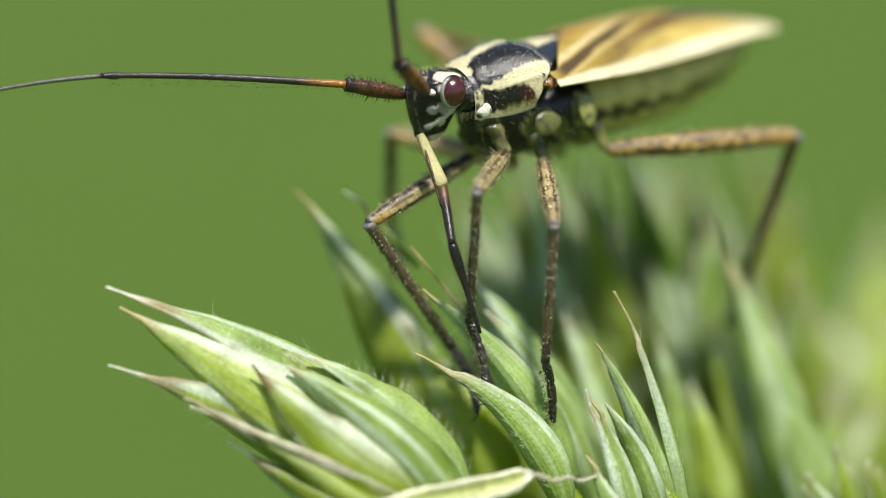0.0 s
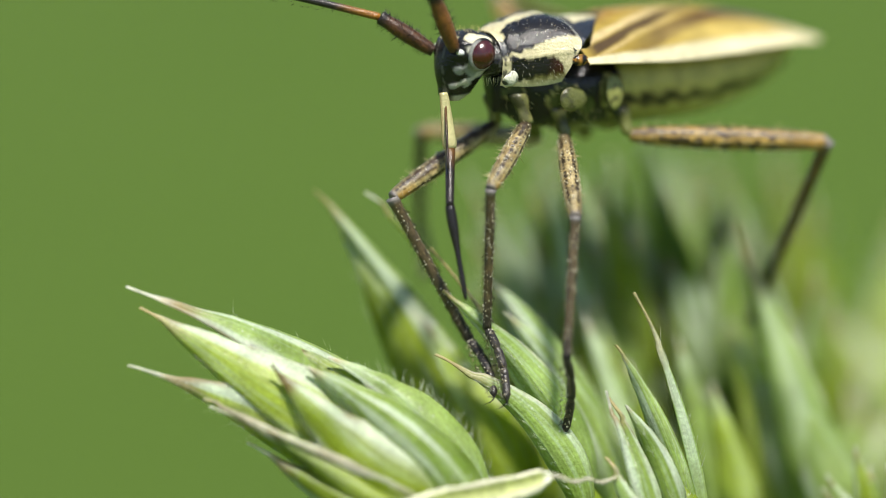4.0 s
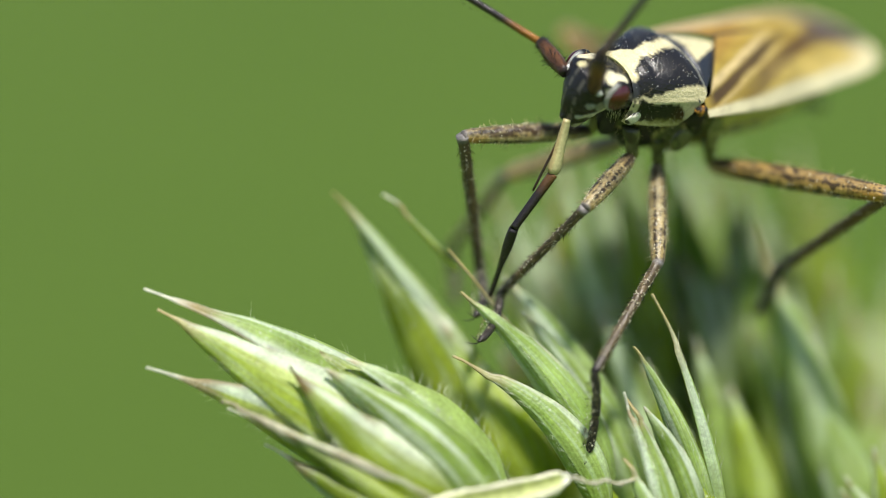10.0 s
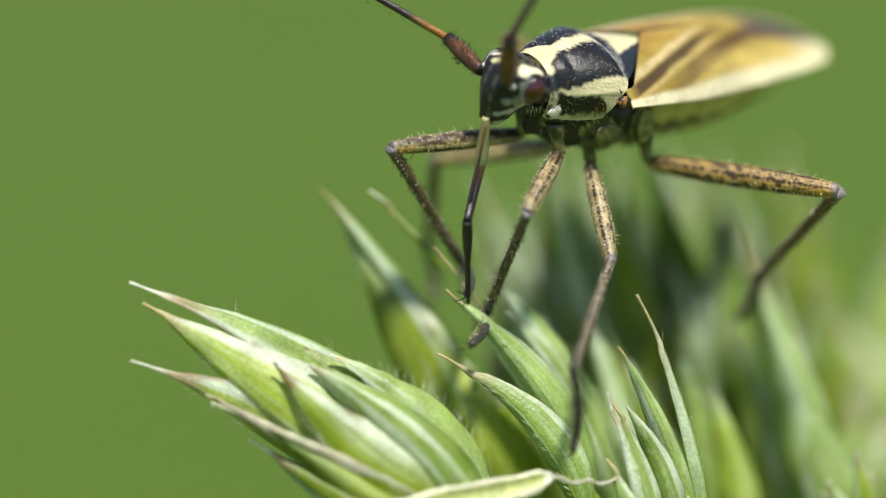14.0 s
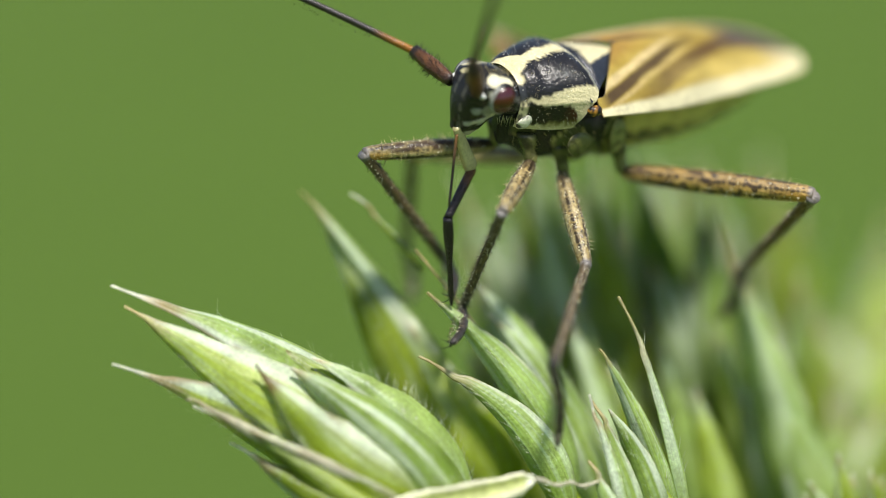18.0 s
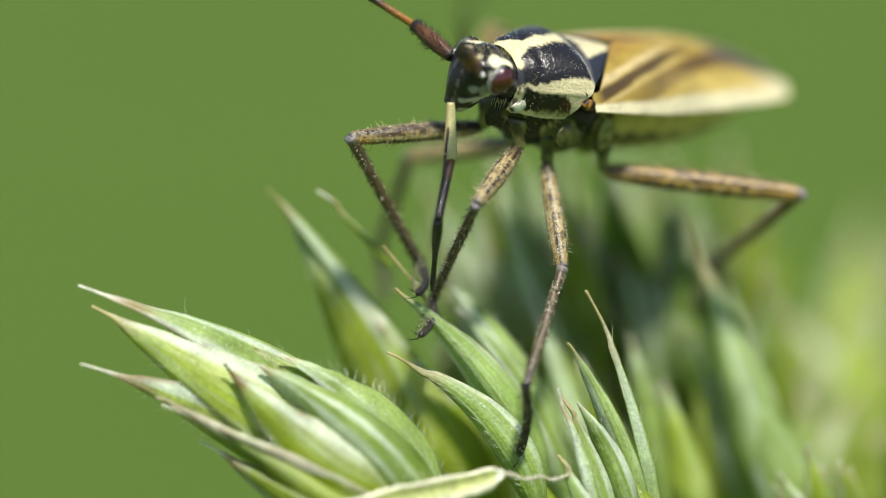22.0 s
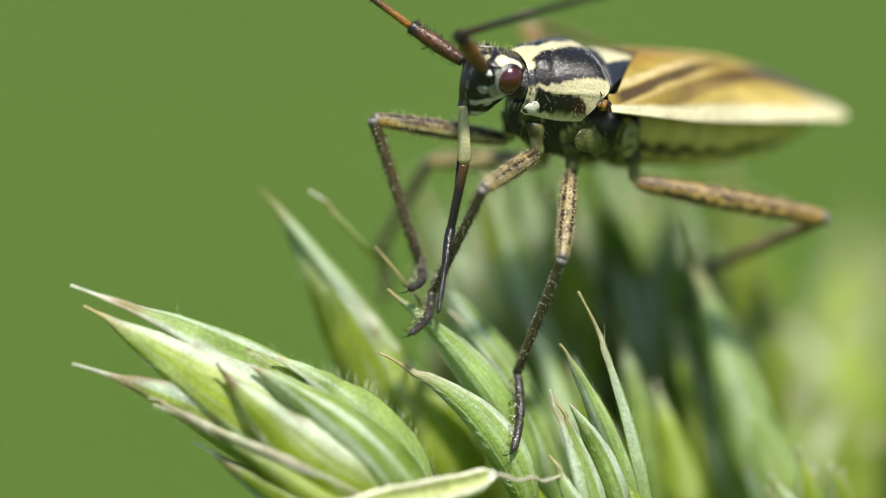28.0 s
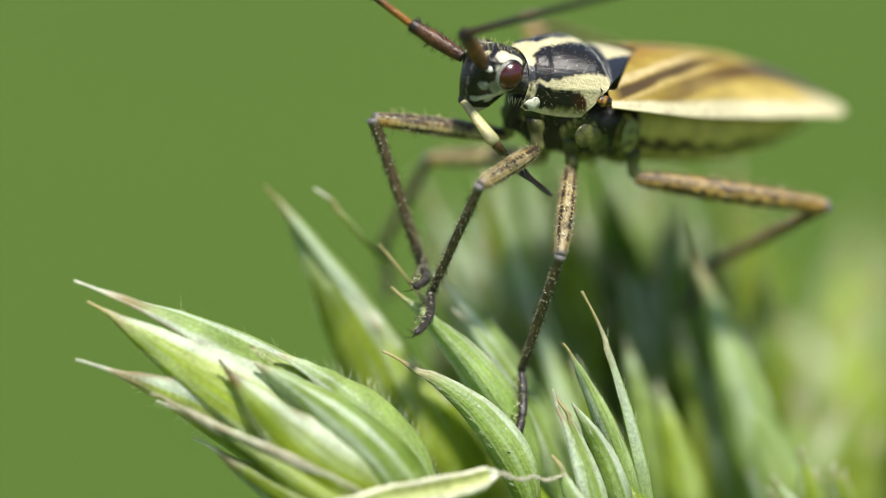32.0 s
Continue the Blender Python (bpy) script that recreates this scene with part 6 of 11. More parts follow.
    walk(LIMB["FR_femur"], [(0, mm(0.811, -0.485, -1.487, 0.0, 15.7, 0.9)), (0.5, mm(0.811, -0.485, -1.487, -0.0, 13.9, -0.9)), (1, mm(0.811, -0.485, -1.487, 0.0, 38.8, 2.3)), (1.5, mm(0.811, -0.485, -1.487, 0.0, 25.7, 4.0)), (2, mm(0.811, -0.485, -1.487, 0.0, 24.5, 5.0)), (2.5, mm(0.811, -0.485, -1.487, 0.0, 10.4, 4.1)), (3, mm(0.811, -0.485, -1.487, 0.0, 29.3, 4.5)), (3.5, mm(0.811, -0.485, -1.487, 0.0, 31.9, 3.9)), (4, mm(0.811, -0.485, -1.487, 0.0, 26.0, 2.5)), (4.5, mm(0.811, -0.485, -1.487, 0.0, 25.8, 1.9)), (5, mm(0.811, -0.485, -1.487, 0.0, 22.7, 0.5)), (5.5, mm(0.811, -0.485, -1.487, -0.0, 16.9, -4.1)), (6, mm(0.811, -0.485, -1.487, -0.0, 12.6, -10.6)), (6.5, mm(0.811, -0.485, -1.487, -0.0, 11.3, -14.2)), (7, mm(0.811, -0.485, -1.487, -0.0, 8.2, -8.9)), (7.5, mm(0.811, -0.485, -1.487, -0.0, 11.3, -13.8)), (8, mm(0.811, -0.485, -1.487, -0.0, 16.0, -13.1)), (8.5, mm(0.811, -0.485, -1.487, -0.0, 13.1, -12.9)), (9, mm(0.811, -0.485, -1.487, -0.0, 5.9, -15.8)), (9.5, mm(0.811, -0.485, -1.487, -0.0, 3.7, -18.6)), (10.5, mm(0.811, -0.485, -1.487, -0.0, 3.9, -18.4)), (11, mm(0.811, -0.485, -1.487, -0.0, 7.3, -15.9)), (11.5, mm(0.811, -0.485, -1.487, -0.0, 2.9, -18.4)), (12.5, mm(0.811, -0.485, -1.487, -0.0, 2.8, -16.8)), (13, mm(0.811, -0.485, -1.487, -0.0, 3.9, -14.1)), (13.5, mm(0.811, -0.485, -1.487, -0.0, 1.4, -16.5)), (14, mm(0.811, -0.485, -1.487, -0.0, 3.3, -13.3)), (16.5, mm(0.811, -0.485, -1.487, -0.0, 7.2, -12.5)), (17, mm(0.811, -0.485, -1.487, -0.0, 7.8, -9.7)), (18, mm(0.811, -0.485, -1.487, -0.0, 0.9, -12.4)), (19, mm(0.811, -0.485, -1.487, -0.0, -15.2, -17.0)), (19.5, mm(0.811, -0.485, -1.487, -0.0, -10.3, -15.0)), (20, mm(0.811, -0.485, -1.487, -0.0, 2.9, -13.5)), (20.5, mm(0.811, -0.485, -1.487, -0.0, 2.2, -12.2)), (21, mm(0.811, -0.485, -1.487, -0.0, 10.8, -11.5)), (21.5, mm(0.811, -0.485, -1.487, -0.0, 10.5, -14.1)), (22.5, mm(0.811, -0.485, -1.487, -0.0, 9.1, -13.9)), (23, mm(0.811, -0.485, -1.487, -0.0, 5.1, -13.9)), (23.5, mm(0.811, -0.485, -1.487, -0.0, 3.6, -15.3)), (24, mm(0.811, -0.485, -1.487, -0.0, 1.3, -13.6)), (24.5, mm(0.811, -0.485, -1.487, -0.0, -5.8, -20.4)), (25, mm(0.811, -0.485, -1.487, -0.0, -9.6, -18.8)), (25.5, mm(0.811, -0.485, -1.487, -0.0, 3.8, -14.9)), (27.5, mm(0.811, -0.485, -1.487, -0.0, 2.9, -8.9)), (28, mm(0.811, -0.485, -1.487, -0.0, -2.4, -12.5)), (29, mm(0.811, -0.485, -1.487, -0.0, -2.3, -16.9)), (29.5, mm(0.811, -0.485, -1.487, -0.0, -2.3, -14.1)), (30, mm(0.811, -0.485, -1.487, -0.0, -0.7, -10.7)), (31, mm(0.811, -0.485, -1.487, -0.0, -2.6, -17.1)), (31.5, mm(0.811, -0.485, -1.487, -0.0, -2.9, -14.2)), (32, mm(0.811, -0.485, -1.487, -0.0, -0.9, -11.7))])
    walk(LIMB["FR_tibia"], [(0, mm(3.124, -0.450, -2.137, -168.8, 62.1, -170.0)), (0.5, mm(3.143, -0.523, -2.064, -167.6, 64.5, -168.8)), (1, mm(2.683, -0.410, -2.991, -167.8, 61.2, -169.3)), (1.5, mm(2.971, -0.333, -2.528, -179.8, 65.4, -179.8)), (2, mm(2.988, -0.294, -2.484, 163.1, 67.8, 164.3)), (2.5, mm(3.168, -0.318, -1.919, -166.4, 68.4, -167.3)), (3, mm(2.899, -0.322, -2.664, 134.0, 63.3, 137.3)), (3.5, mm(2.846, -0.346, -2.756, 156.5, 60.1, 159.4)), (4, mm(2.968, -0.390, -2.541, 164.4, 64.8, 165.8)), (4.5, mm(2.974, -0.413, -2.531, -172.3, 65.5, -173.0)), (5, mm(3.028, -0.466, -2.413, -176.5, 63.9, -176.8)), (5.5, mm(3.104, -0.650, -2.185, 174.9, 60.3, 175.5)), (6, mm(3.115, -0.917, -2.013, 166.6, 56.3, 168.8)), (6.5, mm(3.095, -1.064, -1.957, 163.0, 54.4, 166.1)), (7, mm(3.160, -0.854, -1.830, 168.4, 57.0, 170.3)), (7.5, mm(3.099, -1.046, -1.958, -179.8, 58.2, -179.8)), (8, mm(3.060, -1.008, -2.150, 179.3, 58.8, 179.4)), (8.5, mm(3.092, -1.007, -2.031, -178.9, 58.8, -179.1)), (9, mm(3.111, -1.136, -1.732, 156.0, 66.8, 157.7)), (9.5, mm(3.083, -1.251, -1.641, 160.4, 70.2, 161.5)), (10, mm(3.087, -1.241, -1.631, 160.9, 69.3, 162.1)), (10.5, mm(3.086, -1.241, -1.648, 155.9, 66.5, 157.7)), (11, mm(3.103, -1.137, -1.790, 144.9, 60.6, 148.6)), (11.5, mm(3.089, -1.241, -1.606, 140.0, 59.9, 144.0)), (12, mm(3.103, -1.194, -1.618, 143.8, 58.7, 148.0)), (12.5, mm(3.108, -1.180, -1.606, 149.1, 57.6, 153.2)), (13, mm(3.136, -1.069, -1.650, 147.4, 55.4, 152.2)), (13.5, mm(3.114, -1.166, -1.544, 151.4, 55.9, 155.8)), (14, mm(3.145, -1.037, -1.623, 162.6, 53.5, 165.9)), (16, mm(3.139, -1.006, -1.771, 162.5, 49.8, 166.5)), (16.5, mm(3.138, -1.002, -1.790, 162.7, 49.3, 166.7)), (17, mm(3.157, -0.887, -1.811, 162.7, 48.6, 166.8)), (17.5, mm(3.160, -0.942, -1.699, 164.2, 49.0, 168.0)), (18, mm(3.157, -1.002, -1.524, 165.9, 48.8, 169.3)), (18.5, mm(3.117, -1.085, -1.180, 169.7, 51.3, 171.9)), (19, mm(3.028, -1.164, -0.858, 170.8, 53.8, 172.6)), (19.5, mm(3.094, -1.098, -1.057, 167.7, 51.0, 170.4)), (20, mm(3.144, -1.047, -1.609, 159.8, 43.6, 165.8)), (20.5, mm(3.158, -0.991, -1.580, 159.8, 44.6, 165.5)), (21, mm(3.124, -0.954, -1.939, 157.1, 42.6, 164.1)), (21.5, mm(3.103, -1.059, -1.924, 154.7, 46.1, 161.2)), (22, mm(3.113, -1.045, -1.885, 151.2, 49.4, 157.3)), (22.5, mm(3.114, -1.054, -1.867, 154.8, 54.0, 159.2)), (23, mm(3.134, -1.060, -1.698, 156.2, 62.8, 158.6)), (23.5, mm(3.125, -1.116, -1.636, 156.6, 66.4, 158.4)), (24, mm(3.145, -1.051, -1.540, 147.4, 65.8, 149.8)), (24.5, mm(3.052, -1.316, -1.245, 147.5, 67.6, 149.5)), (25, mm(3.053, -1.250, -1.087, 152.5, 68.6, 154.1)), (25.5, mm(3.128, -1.101, -1.647, 162.9, 63.0, 164.7)), (26, mm(3.138, -1.065, -1.636, 163.4, 61.7, 165.3)), (27, mm(3.175, -0.896, -1.610, 166.8, 57.9, 168.8)), (27.5, mm(3.181, -0.857, -1.609, 167.3, 57.1, 169.3)), (28, mm(3.154, -1.006, -1.386, 158.1, 62.8, 160.3)), (28.5, mm(3.128, -1.114, -1.390, 155.5, 64.1, 157.7)), (29, mm(3.108, -1.183, -1.392, 152.8, 64.4, 155.1)), (29.5, mm(3.139, -1.070, -1.391, 154.5, 64.2, 156.7)), (30, mm(3.171, -0.933, -1.458, 154.7, 62.3, 157.3)), (30.5, mm(3.137, -1.079, -1.391, 153.2, 64.3, 155.5)), (31, mm(3.106, -1.189, -1.377, 147.4, 64.5, 150.0)), (31.5, mm(3.137, -1.075, -1.366, 149.1, 64.5, 151.6)), (32, mm(3.163, -0.973, -1.451, 153.8, 62.3, 156.4))])
    walk(LIMB["FR_tarsus"], [(0, mm(1.877, -0.669, -4.525, 78.1, 61.5, 76.6)), (0.5, mm(2.001, -0.749, -4.503, 73.6, 47.9, 68.3)), (1, mm(1.404, -0.651, -5.359, 76.6, 39.3, 69.4)), (1.5, mm(1.845, -0.337, -4.985, 78.0, 41.6, 72.2)), (2, mm(2.003, -0.017, -4.985, 82.7, 42.9, 79.3)), (2.5, mm(2.199, -0.535, -4.432, 79.6, 40.9, 74.3)), (3, mm(2.008, 0.501, -5.079, 84.8, 40.8, 82.0)), (3.5, mm(1.584, 0.130, -5.098, 86.9, 45.0, 85.6)), (4, mm(1.853, -0.108, -4.986, 84.5, 44.0, 82.2)), (4.5, mm(1.859, -0.549, -4.989, 94.5, 49.7, 95.8)), (5, mm(1.841, -0.532, -4.840, 84.5, 40.0, 81.4)), (5.5, mm(1.769, -0.546, -4.532, 78.9, 24.7, 64.9)), (6, mm(1.644, -0.626, -4.261, 80.3, 13.0, 52.7)), (6.5, mm(1.567, -0.685, -4.153, 82.3, 8.5, 47.4)), (7, mm(1.709, -0.605, -4.096, 89.1, 1.2, 53.5)), (7.5, mm(1.677, -1.051, -4.255, 83.9, 11.8, 62.6)), (8, mm(1.661, -0.994, -4.462, 81.8, 24.5, 70.7)), (8.5, mm(1.692, -1.029, -4.343, 75.1, 29.4, 61.6)), (9, mm(2.126, -0.733, -4.216, 71.5, 33.9, 59.0)), (9.5, mm(2.215, -0.960, -4.184, 73.9, 22.2, 52.6)), (10, mm(2.180, -0.947, -4.159, 78.6, 12.1, 46.0)), (10.5, mm(2.089, -0.833, -4.127, 84.1, 5.3, 41.9)), (11, mm(1.973, -0.446, -4.145, 93.2, -2.5, 38.0)), (11.5, mm(1.993, -0.446, -3.945, 91.4, -1.2, 40.8)), (12, mm(1.912, -0.449, -3.927, 90.7, -0.7, 46.1)), (12.5, mm(1.817, -0.526, -3.888, 90.0, -0.0, 50.7)), (13, mm(1.778, -0.354, -3.875, 91.6, -2.0, 51.7)), (13.5, mm(1.732, -0.543, -3.781, 89.2, 1.0, 52.8)), (14, mm(1.585, -0.645, -3.794, 88.6, 1.8, 52.8)), (14.5, mm(1.538, -0.606, -3.800, 87.7, 3.0, 52.4)), (16.5, mm(1.423, -0.596, -3.838, 84.1, 7.4, 51.3)), (17, mm(1.419, -0.479, -3.839, 84.6, 6.9, 51.8)), (17.5, mm(1.426, -0.572, -3.738, 84.4, 7.5, 52.8)), (18, mm(1.407, -0.672, -3.556, 85.0, 7.4, 55.6)), (18.5, mm(1.444, -0.847, -3.289, 86.0, 6.7, 58.7)), (19, mm(1.447, -0.957, -3.040, 87.0, 5.2, 60.3)), (19.5, mm(1.419, -0.815, -3.159, 88.3, 2.7, 57.6)), (20, mm(1.247, -0.565, -3.473, 87.1, 4.1, 54.1)), (20.5, mm(1.295, -0.509, -3.478, 87.4, 3.5, 53.7)), (21, mm(1.211, -0.407, -3.768, 86.3, 4.8, 52.2)), (21.5, mm(1.329, -0.455, -3.871, 85.9, 4.9, 50.0)), (22, mm(1.492, -0.368, -3.938, 87.0, 3.7, 50.5)), (22.5, mm(1.630, -0.489, -4.054, 86.5, 3.6, 45.9)), (23, mm(1.986, -0.610, -4.103, 88.3, 1.8, 46.3)), (23.5, mm(2.118, -0.717, -4.112, 91.4, -1.6, 49.8)), (24, mm(2.187, -0.492, -4.004, 92.5, -2.8, 48.7)), (24.5, mm(2.165, -0.793, -3.743, 93.1, -4.6, 56.1)), (25, mm(2.165, -0.820, -3.603, 92.1, -3.9, 61.6)), (25.5, mm(1.945, -0.778, -4.055, 89.2, 1.7, 64.7)), (26, mm(1.899, -0.740, -4.015, 88.3, 3.3, 63.0)), (27, mm(1.765, -0.616, -3.898, 84.7, 9.4, 60.4)), (27.5, mm(1.737, -0.584, -3.877, 83.9, 10.6, 59.8)), (28, mm(1.991, -0.590, -3.789, 85.6, 5.8, 52.7)), (28.5, mm(2.036, -0.666, -3.821, 87.1, 4.0, 54.4)), (29, mm(2.048, -0.692, -3.829, 87.0, 4.3, 54.7)), (29.5, mm(2.059, -0.606, -3.824, 87.0, 4.1, 54.3)), (30, mm(2.014, -0.448, -3.851, 86.5, 4.6, 52.8)), (30.5, mm(2.069, -0.592, -3.825, 87.6, 3.3, 54.4)), (31, mm(2.098, -0.607, -3.816, 88.1, 2.7, 54.9)), (31.5, mm(2.112, -0.521, -3.805, 88.9, 1.6, 55.1)), (32, mm(2.010, -0.471, -3.843, 87.9, 3.0, 54.8))])
    walk(LIMB["ML_femur"], [(0, mm(0.1, 0.477, -1.75, 0, 29.6, 54.6)), (0.5, mm(0.1, 0.477, -1.75, 0, 29.0, 53.4)), (1, mm(0.1, 0.477, -1.75, 0, 47.2, 61.3)), (1.5, mm(0.1, 0.477, -1.75, 0, 41.0, 59.1)), (2, mm(0.1, 0.477, -1.75, 0, 50.9, 61.8)), (2.5, mm(0.1, 0.477, -1.75, 0, 23.5, 56.1)), (3, mm(0.1, 0.477, -1.75, 0, 40.6, 62.9)), (3.5, mm(0.1, 0.477, -1.75, 0, 44.1, 66.7)), (4, mm(0.1, 0.477, -1.75, 0, 40.1, 61.1)), (4.5, mm(0.1, 0.477, -1.75, 0, 33.8, 56.2)), (5, mm(0.1, 0.477, -1.75, 0, 34.0, 55.6)), (5.5, mm(0.1, 0.477, -1.75, 0, 34.8, 54.8)), (6, mm(0.1, 0.477, -1.75, 0, 36.3, 55.0)), (6.5, mm(0.1, 0.477, -1.75, 0, 37.3, 55.5)), (7, mm(0.1, 0.477, -1.75, 0, 39.8, 62.5)), (7.5, mm(0.1, 0.477, -1.75, 0, 35.9, 60.1)), (8, mm(0.1, 0.477, -1.75, 0, 35.3, 65.5)), (8.5, mm(0.1, 0.477, -1.75, 0, 31.7, 56.5)), (9, mm(0.1, 0.477, -1.75, 0, 32.9, 60.2)), (9.5, mm(0.1, 0.477, -1.75, 0, 34.8, 56.8)), (10, mm(0.1, 0.477, -1.75, 0, 32.1, 53.9)), (10.5, mm(0.1, 0.477, -1.75, 0, 27.1, 58.5)), (11, mm(0.1, 0.477, -1.75, 0, 27.4, 64.2)), (11.5, mm(0.1, 0.477, -1.75, 0, 28.8, 63.5)), (12.5, mm(0.1, 0.477, -1.75, 0, 31.3, 65.6)), (13, mm(0.1, 0.477, -1.75, 0, 30.3, 68.8)), (13.5, mm(0.1, 0.477, -1.75, 0, 31.6, 66.1)), (14, mm(0.1, 0.477, -1.75, 0, 33.3, 66.7)), (15, mm(0.1, 0.477, -1.75, 0, 34.8, 67.9)), (16.5, mm(0.1, 0.477, -1.75, 0, 37.1, 69.9)), (17, mm(0.1, 0.477, -1.75, 0, 35.8, 72.0)), (17.5, mm(0.1, 0.477, -1.75, 0, 35.3, 69.7)), (18, mm(0.1, 0.477, -1.75, 0, 30.7, 67.9)), (18.5, mm(0.1, 0.477, -1.75, 0, 20.5, 64.3)), (19, mm(0.1, 0.477, -1.75, 0, 11.9, 62.6)), (19.5, mm(0.1, 0.477, -1.75, 0, 15.2, 63.5)), (20, mm(0.1, 0.477, -1.75, 0, 33.1, 69.8)), (20.5, mm(0.1, 0.477, -1.75, 0, 31.5, 69.6)), (21, mm(0.1, 0.477, -1.75, 0, 40.6, 76.9)), (21.5, mm(0.1, 0.477, -1.75, 0, 40.5, 74.7)), (22, mm(0.1, 0.477, -1.75, 0, 40.8, 73.8)), (22.5, mm(0.1, 0.477, -1.75, 0, 39.6, 69.2)), (23, mm(0.1, 0.477, -1.75, 0, 36.8, 61.8)), (23.5, mm(0.1, 0.477, -1.75, 0, 37.1, 55.6)), (24, mm(0.1, 0.477, -1.75, 0, 32.2, 58.4)), (24.5, mm(0.1, 0.477, -1.75, 0, 26.2, 57.0)), (25, mm(0.1, 0.477, -1.75, 0, 23.6, 57.4)), (25.5, mm(0.1, 0.477, -1.75, 0, 38.5, 63.2)), (26, mm(0.1, 0.477, -1.75, 0, 39.2, 63.7)), (27, mm(0.1, 0.477, -1.75, 0, 42.7, 66.7)), (27.5, mm(0.1, 0.477, -1.75, 0, 43.6, 67.5)), (28, mm(0.1, 0.477, -1.75, 0, 37.3, 61.2)), (28.5, mm(0.1, 0.477, -1.75, 0, 37.7, 60.6)), (29.5, mm(0.1, 0.477, -1.75, 0, 37.7, 59.9)), (30, mm(0.1, 0.477, -1.75, 0, 37.4, 61.5)), (30.5, mm(0.1, 0.477, -1.75, 0, 37.5, 59.2)), (31, mm(0.1, 0.477, -1.75, 0, 38.2, 57.8)), (31.5, mm(0.1, 0.477, -1.75, 0, 37.5, 58.0)), (32, mm(0.1, 0.477, -1.75, 0, 38.1, 60.0))])
